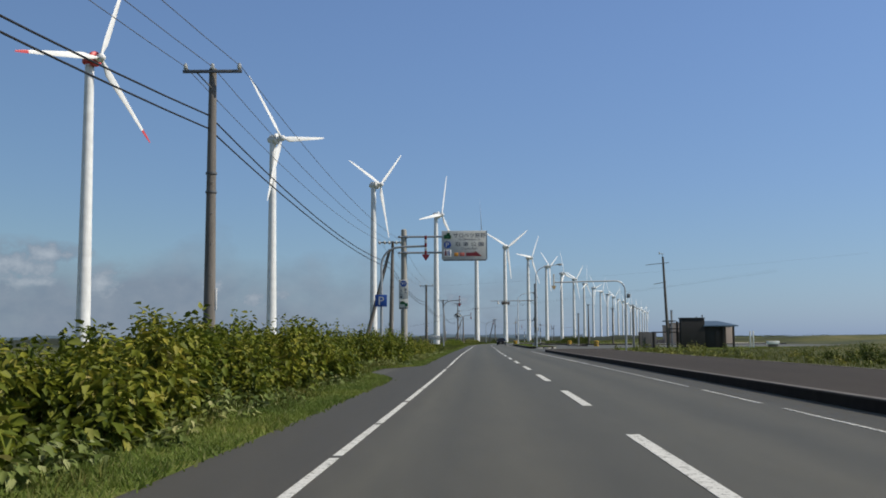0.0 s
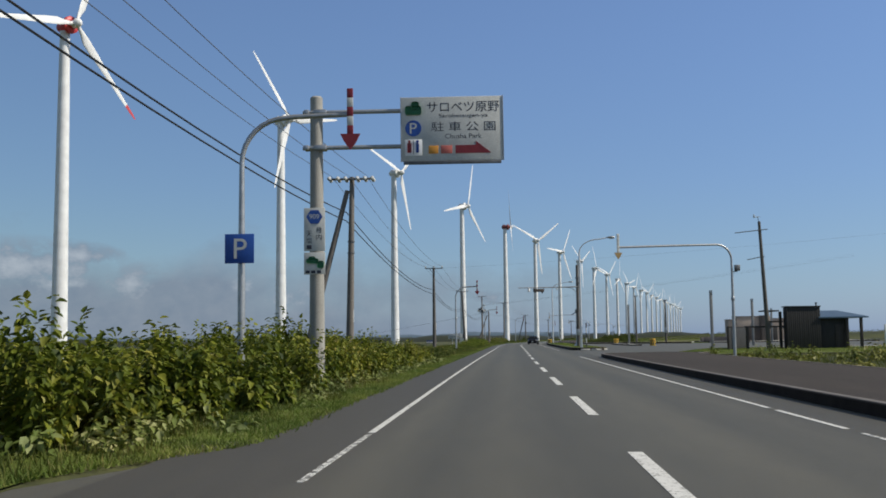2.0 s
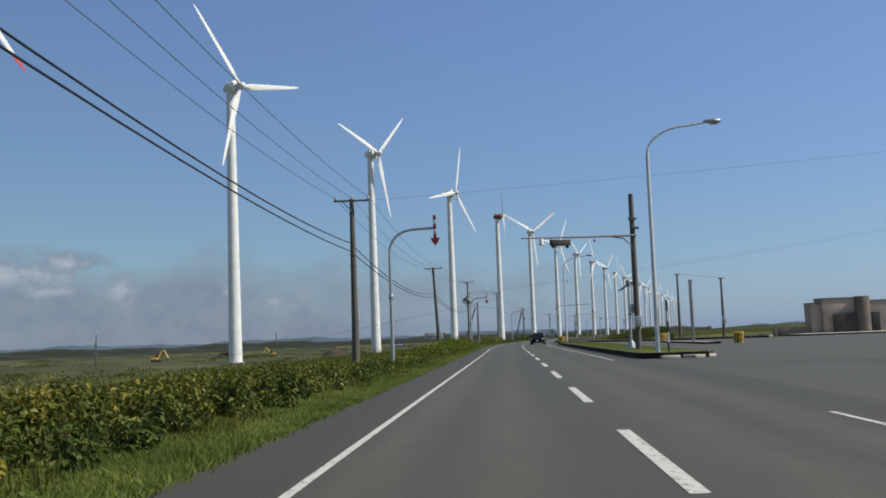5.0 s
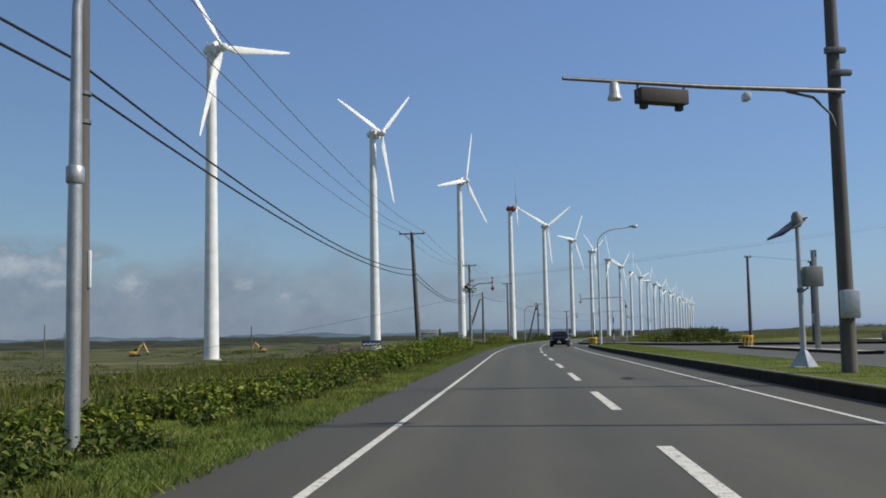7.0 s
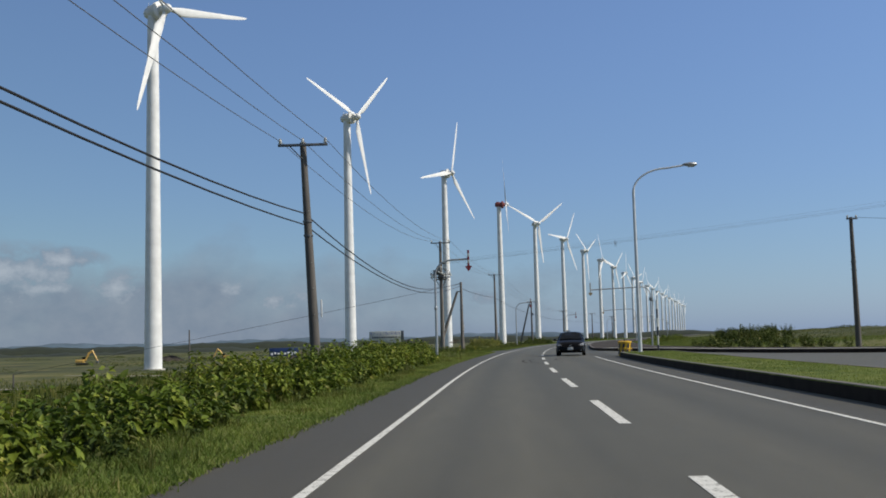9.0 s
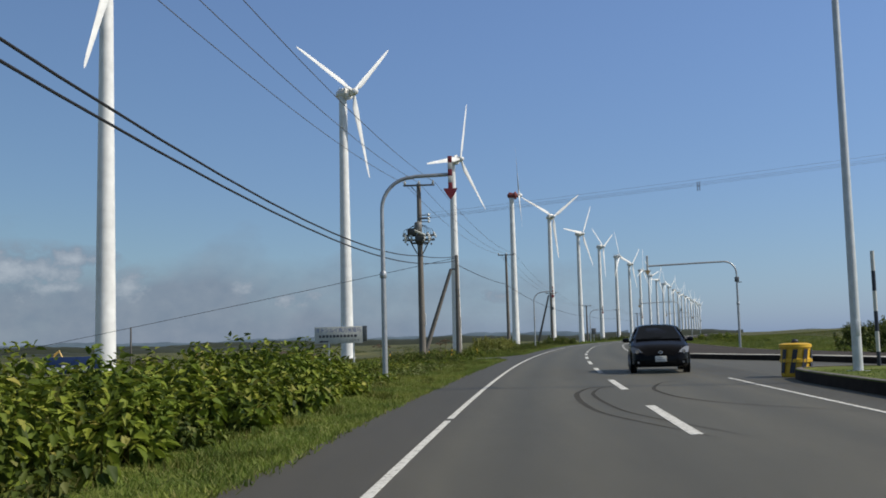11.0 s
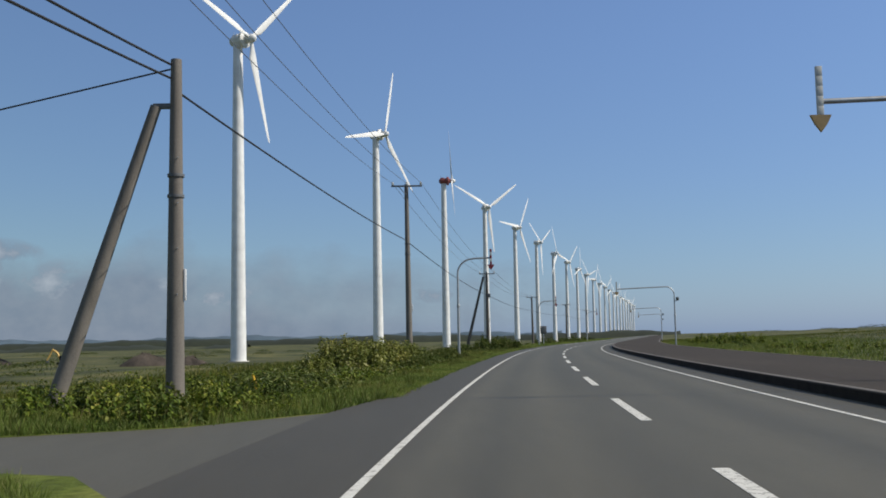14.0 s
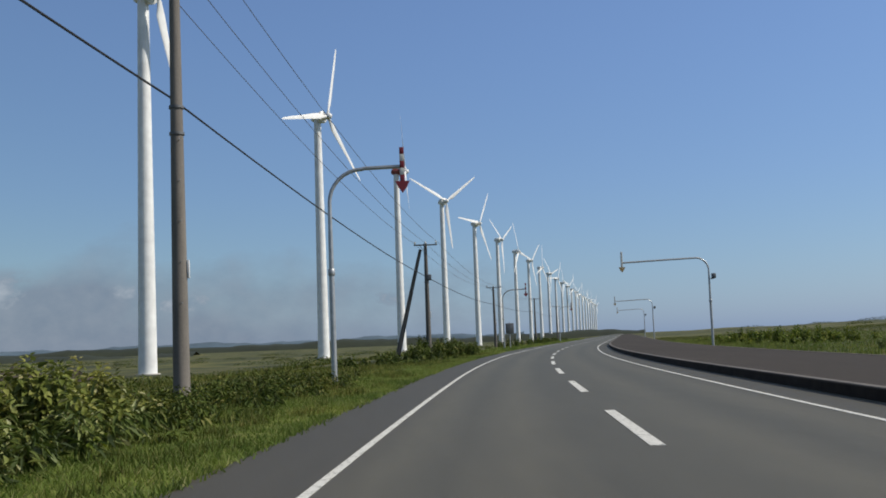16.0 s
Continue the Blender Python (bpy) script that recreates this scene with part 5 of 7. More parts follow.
part("cabinet", block("cabinet", STEEL, 0, -0.22, 1.5, 0.36, 0.24, 0.6, 0.03), t)

t = thing("equipment_pole", 12.65, 148.3, 0.25, 0, "grey steel pole with tilted solar panels and a meter box", "equipment pole")
part("post", bar("post", STEEL, [(0, 0, 0), (0, 0, 2.0), (0, 0, 3.55)], [0.075, 0.065, 0.055], 14), t)
part("foot", bm_mesh("foot", tube(bmesh.new(), [(0, 0, -0.02), (0, 0, 0.03), (0, 0, 0.42)], [0.34, 0.34, 0.09], 4), STEEL), t, label="flared steel foot")
part("foot_plate", block("foot_plate", PALE_CONCRETE, 0, 0, 0.0, 0.6, 0.6, 0.05, 0.01), t)
part("collar", lathe("collar", DARK_STEEL, [(0.075, 1.85), (0.085, 1.87), (0.085, 1.95), (0.075, 1.97)], 14), t)
part("meter_box", block("meter_box", GREY_STEEL, 0.32, 0.0, 2.25, 0.44, 0.3, 0.5, 0.02), t, label="grey steel meter box")
part("box_bracket", bar("box_bracket", DARK_STEEL, [(0.02, 0, 1.85), (0.2, 0, 1.98)], 0.025, 6), t)
part("top_arm", bar("top_arm", STEEL, [(-0.25, 0.35, 3.42), (0.0, 0.1, 3.55), (0.2, 0.9, 3.68)], 0.035, 8), t)
part("sensor_dome", lathe("sensor_dome", GREY_STEEL, [(0.08, 3.5), (0.14, 3.58), (0.14, 3.78), (0.09, 3.88), (0.02, 3.9)], 14), t)
for x, y, z, w in ((-0.22, 0.5, 3.45, 1.4), (0.25, 1.05, 3.7, 0.6)):
    panel = part("solar_panel", block("solar_panel", SIGN_INK, 0, 0, 0, 0.5, w, 0.035, 0.008), t, pose(x, y, z, 0, -33, 0 if w > 1 else 20), "dark solar panel")
    part("panel_rim", block("panel_rim", STEEL, 0, 0, -0.024, 0.54, w + 0.04, 0.014, 0.004), panel)

t = thing("snow_pole", 12.2, 135.1, 0.24, 0, "tall black and white snow pole beside the street lamp", "snow pole", "snow poles of the traffic island")
for k in range(5):
    part("pole_band", lathe("pole_band", SIGN_WHITE if k % 2 else SIGN_INK, [(0.045, 0), (0.045, 0.46)], 10), t, pose(0, 0, 0.46 * k - 0.05))

# ---- light columns ----
for x, y, top in ((23.66, 134.8, 5.33), (33.2, 156.3, 5.27), (22.45, 177.2, 5.43), (45.8, 192.5, 5.05)):
    t = thing("light_column", x, y, -0.03, 0, "square grey steel light column with a glazed top", "light column", "light columns of the parking lot")
    part("shaft", block("shaft", GREY_STEEL, 0, 0, top / 2 - 0.25, 0.24, 0.24, top - 0.3, 0.015), t)
    for sx in (-0.1, 0.1):
        for sy in (-0.1, 0.1):
            part("corner_post", block("corner_post", DARK_STEEL, sx, sy, top - 0.22, 0.035, 0.035, 0.36, 0.004), t)
    part("lamp_glass", block("lamp_glass", LAMP_GLASS, 0, 0, top - 0.24, 0.17, 0.17, 0.3, 0.01), t)
    part("cap", block("cap", DARK_STEEL, 0, 0, top - 0.03, 0.26, 0.26, 0.05, 0.01), t)


# ---- impact drums ----
def drum(x, y, label="yellow plastic impact drum with black stripes"):
    t = thing("impact_drum", x, y, 0.0, 0, label, "impact drum", "yellow impact drums")
    part("barrel", lathe("barrel", YELLOW, [(0.36, 0.0), (0.38, 0.05), (0.36, 0.35), (0.4, 0.37), (0.4, 0.45), (0.37, 0.47), (0.37, 0.72), (0.4, 0.74), (0.4, 0.82), (0.3, 0.85), (0.02, 0.86)], 20), t)
    for k in range(4):
        bm = bmesh.new()
        v0 = [(0.405 * math.cos(radians(a)), 0.405 * math.sin(radians(a)), z) for a, z in ((190 + 40 * k, 0.1), (206 + 40 * k, 0.1), (222 + 40 * k, 0.7), (206 + 40 * k, 0.7))]
        f = bm.faces.new([bm.verts.new(v) for v in v0])
        r = bmesh.ops.extrude_face_region(bm, geom=[f])
        bmesh.ops.translate(bm, verts=[v for v in r["geom"] if isinstance(v, bmesh.types.BMVert)], vec=(0, 0.03, 0))
        part("stripe", bm_mesh("stripe", bm, SIGN_INK), t, label="black diagonal stripe")
    part("lid_knob", lathe("lid_knob", SIGN_INK, [(0.08, 0.85), (0.09, 0.9), (0.05, 0.95), (0.01, 0.96)], 12), t)


drum(24.1, 170.4 - 1.6)
drum(14.55, 213.9)
drum(22.9, 193.2)
t = thing("snow_pole", 16.3, 213.0, 0.2, 0, "tall black and white snow pole on the island", "snow pole", "snow poles of the traffic island")
for k in range(6):
    part("pole_band", lathe("pole_band", SIGN_WHITE if k % 2 else SIGN_INK, [(0.05, 0), (0.05, 0.5)], 10), t, pose(0, 0, 0.5 * k - 0.1))

# ---- rest house and shelter ----
def slatted(parent, x0, x1, y, z0, z1, mat, pitch=0.16, name="board"):
    """Upright boards side by side along x."""
    n = max(1, int((x1 - x0) / pitch))
    w = (x1 - x0) / n
    me = block(name, mat, 0, 0, 0, w * 0.92, 0.03, z1 - z0, 0.004)
    for k in range(n):
        part(name, me, parent, pose(x0 + w * (k + 0.5), y + 0.004 * (k % 2), (z0 + z1) / 2))


h = thing("shelter", 26.4, 121.5, 0.0, 0, "black timber shelter with a low blue-grey roof", "shelter")
part("core", block("core", BLACK_WOOD, 1.32, 0.5, 1.66, 2.56, 0.9, 3.3, 0.02), h)
slatted(h, 0, 2.64, -0.0, 0.02, 3.32, BLACK_WOOD)
part("coping", block("coping", BLACK_WOOD, 1.32, 0.48, 3.36, 2.74, 1.1, 0.08, 0.01), h)
part("vent", lathe("vent", DARK_STEEL, [(0.06, 0), (0.06, 0.2), (0.1, 0.22), (0.1, 0.3)], 10), h, pose(2.55, 0.6, 3.38))
part("pavilion_wall", block("pavilion_wall", BLACK_WOOD, 3.75, 1.9, 1.25, 2.1, 2.8, 2.4, 0.02), h)
part("pavilion_door", block("pavilion_door", BROWN_WOOD, 4.3, 0.47, 1.0, 0.75, 0.06, 1.9, 0.01), h, label="brown door")
bm = bmesh.new()
lo = [bm.verts.new(v) for v in ((2.5, -0.1, 2.42), (6.35, -0.1, 2.42), (6.35, 3.9, 2.42), (2.5, 3.9, 2.42))]
up = [bm.verts.new(v) for v in ((2.5, -0.1, 2.52), (6.35, -0.1, 2.52), (6.35, 3.9, 2.52), (2.5, 3.9, 2.52))]
ri = [bm.verts.new(v) for v in ((2.5, 1.9, 3.05), (4.6, 1.9, 3.05))]
for a, b_ in zip(range(4), (1, 2, 3, 0)):
    bm.faces.new((lo[a], lo[b_], up[b_], up[a]))
bm.faces.new(lo[::-1])
bm.faces.new((up[0], up[1], ri[1], ri[0]))
bm.faces.new((up[1], up[2], ri[1]))
bm.faces.new((up[2], up[3], ri[0], ri[1]))
bm.faces.new((up[3], up[0], ri[0]))
part("roof", bm_mesh("roof", bm, ROOF_BLUE, 20), h, label="blue-grey metal hip roof")
for x, y in ((5.85, 0.2), (5.85, 3.6), (4.75, 0.2)):
    part("roof_post", block("roof_post", BROWN_WOOD, x, y, 1.2, 0.2, 0.2, 2.44, 0.01), h)

fence = thing("screen_fence", 21.85, 121.4, 0.0, 66, "low brown timber screen fence, blackened for its shade", "fence")
# boards in black so that this sunlit side looks shaded
slatted(fence, 0, 8.4, 0, 0.05, 1.82, BLACK_WOOD, 0.2)
for x in (0.0, 2.8, 5.6, 8.4):
    part("fence_post", block("fence_post", BROWN_WOOD, x, 0.08, 0.92, 0.12, 0.12, 1.86, 0.01), fence)
part("cap", block("cap", BROWN_WOOD, 4.2, 0.02, 1.85, 8.5, 0.16, 0.05, 0.01), fence)
t = thing("pergola", 25.3, 122.6, 0.0, 0, "dark timber pergola with flat slab roofs beside the shelter", "pergola")
for x in (-1.7, -0.05, 0.95):
    part("pergola_post", block("pergola_post", BROWN_WOOD, x, 0, 1.5 if x > -1 else 0.9, 0.2, 0.2, 3.0 if x > -1 else 1.8, 0.01), t)
part("roof_slab", block("roof_slab", BLACK_WOOD, 0.12, 0.2, 3.06, 1.2, 1.6, 0.1, 0.02), t)
for z in (2.2, 1.82):
    part("beam", block("beam", BROWN_WOOD, 0.5 if z > 2 else -0.4, 0, z, 1.3 if z > 2 else 3.0, 0.1, 0.12, 0.01), t)
part("lantern_box", block("lantern_box", GREY_WALL, -0.05, -0.16, 1.9, 0.34, 0.16, 0.6, 0.02), t)

for x in (34.03, 34.36):
    t = thing("white_post", x, 121.5, 0.0, 0, "short white painted timber post", "post", "pair of white posts")
    part("post_body", block("post_body", TOWER_WHITE, 0, 0, 0.9, 0.14, 0.14, 1.95, 0.015), t)
t = thing("concrete_bench", 36.5, 121.5, 0.1, 0, "low white concrete slab bench on the grass", "bench")
part("slab", block("slab", TOWER_WHITE, 0, 0, 0.5, 1.3, 0.5, 0.36, 0.03), t)
part("foot", block("foot", GREY_WALL, 0, 0, 0.14, 1.0, 0.36, 0.4, 0.02), t)

b = thing("rest_house", 44.6, 213.0, 0.1, 0, "flat-roofed beige concrete rest house with a rounded tower", "building")
part("low_block", block("low_block", BEIGE_WALL, 1.1, 2.0, 1.8, 2.0, 2.4, 3.6, 0.03), b)
part("main_block", block("main_block", BEIGE_WALL, 3.25, 1.7, 2.05, 3.8, 3.2, 4.1, 0.03), b)
part("wing_wall", block("wing_wall", BEIGE_WALL, 10.3, 3.6, 1.85, 7.0, 6.0, 3.7, 0.03), b)
# tower is brownish, and darkened further to hold the curved wall's shading
part("tower", lathe("tower", GREY_BEIGE, [(0.9, 0.0), (0.9, 4.22), (0.87, 4.26), (0.02, 4.28)], 28), b, pose(6.0, 0.1, 0), "rounded brown-grey stair tower, shade in its colour")
for x0, x1, y, z, d in ((0.02, 2.0, 2.0, 3.64, 2.6), (1.3, 5.2, 1.7, 4.14, 3.4), (6.75, 13.9, 3.6, 3.74, 6.2)):
    part("parapet", block("parapet", GREY_BEIGE, (x0 + x1) / 2, y, z, x1 - x0, d, 0.1, 0.01), b)
# dark block before the wall, painting in the shade of a recessed doorway
part("doorway_block", block("doorway_block", BROWN_WOOD, 3.75, -0.35, 1.12, 2.75, 0.25, 2.25, 0.02), b, label="dark brown block in place of a shaded doorway")
# no recess here: a black slab on the wall gives the entrance's shade
part("entrance", block("entrance", BLACK_WOOD, 7.6, 0.56, 1.15, 1.2, 0.12, 2.3, 0.02), b, label="black slab painting in the shade of an entrance")
for x in (9.6, 11.6):
    wdw = part("window", block("window", CAR_GLASS, x, 0.58, 2.3, 1.0, 0.06, 0.5, 0.01), b)
    part("sill", block("sill", PALE_CONCRETE, x, 0.53, 2.0, 1.12, 0.14, 0.06, 0.01), wdw)
part("wall_lamp", lathe("wall_lamp", DARK_STEEL, [(0.08, 0), (0.12, 0.1), (0.05, 0.22)], 10), b, pose(1.25, 0.0, 3.0))
part("drain_pipe", bar("drain_pipe", DARK_STEEL, [(5.1, 0.06, 0.0), (5.1, 0.06, 4.0)], 0.05, 8), b)
t = thing("stone_marker", 40.0, 213.0, -0.02, 0, "dark waist-high stone marker", "stone marker")
part("stone", block("stone", GREY_WALL, 0, 0, 0.4, 0.5, 0.3, 0.85, 0.05), t)
t = thing("low_wall", 42.4, 214.0, -0.02, 0, "long low grey concrete wall", "wall")
part("wall_body", block("wall_body", GREY_WALL, 0, 0, 0.45, 4.2, 0.25, 0.95, 0.02), t)


# ---- excavators on the plain ----
def excavator(x, y, s, turn):
    z = float(ground_z(x, y))
    t = thing("excavator", x, y, z, turn, "yellow tracked excavator working on the plain", "excavator", "excavators on the plain")
    for d in (-1.1, 1.1):
        part("track", block("track", TYRE, 0, d * s, 0.4 * s, 3.6 * s, 0.6 * s, 0.8 * s, 0.3 * s), t)
    part("body", block("body", MACHINE, -0.6 * s, 0, 1.35 * s, 2.6 * s, 2.3 * s, 1.0 * s, 0.12), t)
    part("cab", block("cab", CAR_GLASS, 0.4 * s, 0.6 * s, 1.9 * s, 1.2 * s, 0.9 * s, 1.4 * s, 0.1), t)
    part("boom", bar("boom", MACHINE, [(0.8 * s, 0, 1.4 * s), (1.8 * s, 0, 3.6 * s), (3.1 * s, 0, 4.6 * s)], [0.3 * s, 0.34 * s, 0.24 * s], 4, 20), t)
    part("arm", bar("arm", MACHINE, [(3.0 * s, 0, 4.75 * s), (4.2 * s, 0, 2.2 * s), (4.7 * s, 0, 1.4 * s)], [0.2 * s, 0.24 * s, 0.16 * s], 4, 20), t)
    part("bucket", block("bucket", DARK_STEEL, 4.5 * s, 0, 0.9 * s, 0.9 * s, 1.0 * s, 0.8 * s, 0.15), t)


excavator(-111.0, 455.3, 0.95, 8)
excavator(-71.0, 467.2, 0.75, 190)


# ---- the car ----
def hatchback(x, y, turn):
    """A small hatchback whose front looks along -y."""
    t = thing("hatchback_car", x, y, 0.0, turn, "glossy black five-door hatchback car on the road", "car")
    rows = []        # y, half width at sill, half width at shoulder, z sill, z shoulder, half width of roof, z roof
    for yy, ws, wsh, z0, z1, wr, z2 in ((-2.2, 0.5, 0.5, 0.3, 0.5, 0.4, 0.56), (-2.12, 0.7, 0.68, 0.22, 0.58, 0.5, 0.66), (-1.95, 0.82, 0.8, 0.19, 0.68, 0.6, 0.77), (-1.6, 0.86, 0.86, 0.18, 0.8, 0.68, 0.88), (-1.2, 0.865, 0.872, 0.18, 0.89, 0.72, 0.97), (-1.0, 0.865, 0.872, 0.18, 0.91, 0.71, 1.04), (-0.45, 0.865, 0.872, 0.18, 0.94, 0.65, 1.26), (0.1, 0.865, 0.872, 0.18, 0.96, 0.59, 1.44), (0.6, 0.865, 0.872, 0.18, 0.98, 0.57, 1.49), (1.4, 0.86, 0.865, 0.2, 1.0, 0.56, 1.42), (1.95, 0.82, 0.83, 0.28, 1.02, 0.56, 1.22), (2.2, 0.74, 0.76, 0.36, 0.98, 0.58, 1.06)):
        half = [(0.0, z0), (ws * 0.9, z0), (ws, z0 + 0.1), (wsh, (z0 + z1) / 2), (wsh * 0.985, z1), ((wsh * 0.97 + wr) / 2, (z1 + z2) / 2 + 0.02), (wr, z2 - 0.03), (wr * 0.6, z2), (0.0, z2 + 0.01)]
        ring = half + [(-a, b) for a, b in half[-2:0:-1]]
        rows.append([(a, yy, b) for a, b in ring])
    bm = bmesh.new()
    rings = [[bm.verts.new(v) for v in r] for r in rows]
    n = len(rings[0])
    for a, c in zip(rings, rings[1:]):
        for k in range(n):
            bm.faces.new((a[k], a[(k + 1) % n], c[(k + 1) % n], c[k]))
    bm.faces.new(rings[0][::-1])
    bm.faces.new(rings[-1])
    body = part("body", bm_mesh("body", bm, CAR_PAINT, 32), t)

    def pane(name, pts, out):
        bmp = bmesh.new()
        f = bmp.faces.new([bmp.verts.new(v) for v in pts])
        r = bmesh.ops.extrude_face_region(bmp, geom=[f])
        bmesh.ops.translate(bmp, verts=[v for v in r["geom"] if isinstance(v, bmesh.types.BMVert)], vec=out)
        part(name, bm_mesh(name, bmp, CAR_GLASS), t, label="dark tinted glass")

    pane("windscreen", ((-0.69, -1.08, 1.01), (-0.35, -1.15, 1.01), (0.35, -1.15, 1.01), (0.69, -1.08, 1.01), (0.54, 0.06, 1.41), (0.3, 0.1, 1.45), (-0.3, 0.1, 1.45), (-0.54, 0.06, 1.41)), (0, -0.008, 0.02))
    pane("rear_window", ((-0.5, 2.02, 1.21), (0.5, 2.02, 1.21), (0.45, 1.55, 1.4), (-0.45, 1.55, 1.4)), (0, 0.02, 0.025))
    for s in (-1, 1):
        pane("side_window", ((0.835 * s, -0.6, 1.0), (0.84 * s, 0.5, 1.02), (0.615 * s, 0.5, 1.43), (0.645 * s, 0.0, 1.38)), (0.02 * s, 0, 0.01))
        pane("side_window", ((0.835 * s, 0.58, 1.03), (0.82 * s, 1.55, 1.05), (0.615 * s, 1.4, 1.36), (0.61 * s, 0.58, 1.43)), (0.02 * s, 0, 0.01))
        pane("quarter_window", ((0.845 * s, -0.98, 0.95), (0.845 * s, -0.66, 0.98), (0.72 * s, -0.62, 1.15)), (0.02 * s, 0, 0.01))
        lamp = bmesh.new()
        face = lamp.faces.new([lamp.verts.new((x * s, y_, z)) for x, y_, z in ((0.5, -2.12, 0.61), (0.78, -1.96, 0.6), (0.84, -1.6, 0.76), (0.76, -1.72, 0.79), (0.6, -2.0, 0.72))])
        r = bmesh.ops.extrude_face_region(lamp, geom=[face])
        bmesh.ops.translate(lamp, verts=[v for v in r["geom"] if isinstance(v, bmesh.types.BMVert)], vec=(0.035 * s, -0.05, 0.02))
        light = part("headlight", bm_mesh("headlight", lamp, LENS_CLEAR, 20), t, label="clear swept-back headlight")
        part("bulb", bar("bulb", CHROME, [(0.68 * s, -2.1, 0.655), (0.68 * s, -2.0, 0.66)], [0.06, 0.03], 12), light)
        part("fog_lamp", bar("fog_lamp", LENS_CLEAR, [(0.66 * s, -2.17, 0.34), (0.66 * s, -2.05, 0.34)], 0.032, 12), t)
        part("intake", block("intake", BLACK_TRIM, 0.62 * s, -2.1, 0.36, 0.3, 0.1, 0.16, 0.03, pose(0, 0, 0)), t)
        mirror = part("mirror", block("mirror", CAR_PAINT, 0.99 * s, -0.68, 1.0, 0.2, 0.13, 0.13, 0.05), t)
        part("mirror_arm", bar("mirror_arm", CAR_PAINT, [(0.84 * s, -0.66, 0.95), (0.92 * s, -0.67, 0.98)], 0.03, 8), mirror)
        part("door_handle", block("door_handle", CAR_PAINT, 0.885 * s, 0.35, 0.86, 0.03, 0.18, 0.035, 0.01), t)
        part("tail_light", block("tail_light", SIGN_RED, 0.66 * s, 2.1, 0.92, 0.2, 0.12, 0.2, 0.04), t)
        for yy in (-1.33, 1.37):
            part("wheel_arch", bar("wheel_arch", BLACK_TRIM, [(0.8 * s, yy, 0.33), (0.879 * s, yy, 0.33)], 0.37, 28), t)
            wheel = part("wheel", bar("wheel", TYRE, [(d * s, 0, 0) for d in (-0.1, -0.09, 0.09, 0.1)], [0.26, 0.315, 0.315, 0.26], 24), t, pose(0.79 * s, yy, 0.315))
            part("rim", bar("rim", CHROME, [(0.1 * s, 0, 0), (0.112 * s, 0, 0)], 0.2, 16), wheel)
            for k in range(5):
                part("spoke", block("spoke", DARK_STEEL, 0, 0, 0.12, 0.012, 0.05, 0.16, 0.004), wheel, pose(0.114 * s, 0, 0, 72 * k))
    part("grille", block("grille", BLACK_TRIM, 0, -2.17, 0.32, 0.95, 0.06, 0.14, 0.02), t)
    part("bumper_slot", block("bumper_slot", BLACK_TRIM, 0, -2.16, 0.545, 0.7, 0.06, 0.04, 0.01), t)
    for rx, rz in ((0.062, 0.042), (0.03, 0.036)):
        part("emblem", bar("emblem", CHROME, [(rx * math.cos(radians(a)), -2.205, 0.63 + rz * math.sin(radians(a))) for a in range(0, 361, 30)], 0.009, 6), t)
    part("plate", block("plate", SIGN_WHITE, 0, -2.23, 0.44, 0.33, 0.02, 0.165, 0.005), t, label="white number plate with plain bars")
    for z, w_ in ((0.485, 0.12), (0.425, 0.24)):
        part("plate_bar", block("plate_bar", STEEL, 0, -2.243, z, w_, 0.008, 0.03, 0.002), t)
    part("wiper", bar("wiper", BLACK_TRIM, [(-0.5, -1.08, 1.05), (0.1, -1.06, 1.07)], 0.01, 6), t)


hatchback(12.08, 220.15, -7)


# ---- vegetation ----
LEAF_POINTED = (np.array([(0, 0, 0), (0.33, 0.28, 0.1), (0.2, 0.68, 0.03), (0, 1.0, -0.16), (-0.2, 0.68, 0.03), (-0.33, 0.28, 0.1)]), np.array([(0, 1, 2), (0, 2, 3), (0, 3, 4), (0, 4, 5)]))
LEAF_LANCE = (np.array([(0, 0, 0), (0.13, 0.35, 0.05), (0, 1.0, -0.22), (-0.13, 0.35, 0.05)]), np.array([(0, 1, 2), (0, 2, 3)]))
LEAF_ROUND = (np.array([(0, 0.12, 0), (0.26, -0.02, 0.07), (0.46, 0.3, 0.1), (0.34, 0.75, 0.02), (0, 0.95, -0.08), (-0.34, 0.75, 0.04), (-0.46, 0.3, 0.08), (-0.26, -0.02, 0.05)]), np.array([(0, 1, 2), (0, 2, 3), (0, 3, 4), (0, 4, 5), (0, 5, 6), (0, 6, 7)]))


def leaves(P, length, tilt, yaw, rng, shape):
    """Folded leaves of one shape at points: how far each hangs, and which way it points."""
    base, tris = shape
    n, k = len(P), len(base)
    roll = rng.normal(0, 0.4, n)
    Q = base[None] * np.broadcast_to(length, n)[:, None, None]
    c, s = np.cos(roll), np.sin(roll)
    x, z = Q[..., 0] * c[:, None] + Q[..., 2] * s[:, None], -Q[..., 0] * s[:, None] + Q[..., 2] * c[:, None]
    c, s = np.cos(tilt), np.sin(tilt)
    y, z = Q[..., 1] * c[:, None] + z * s[:, None], -Q[..., 1] * s[:, None] + z * c[:, None]
    c, s = np.sin(yaw), np.cos(yaw)
    V = np.stack([x * c[:, None] + y * s[:, None], -x * s[:, None] + y * c[:, None], z], -1) + P[:, None]
    F = tris[None] + k * np.arange(n)[:, None, None]
    return V.reshape(-1, 3), F.reshape(-1, 3)


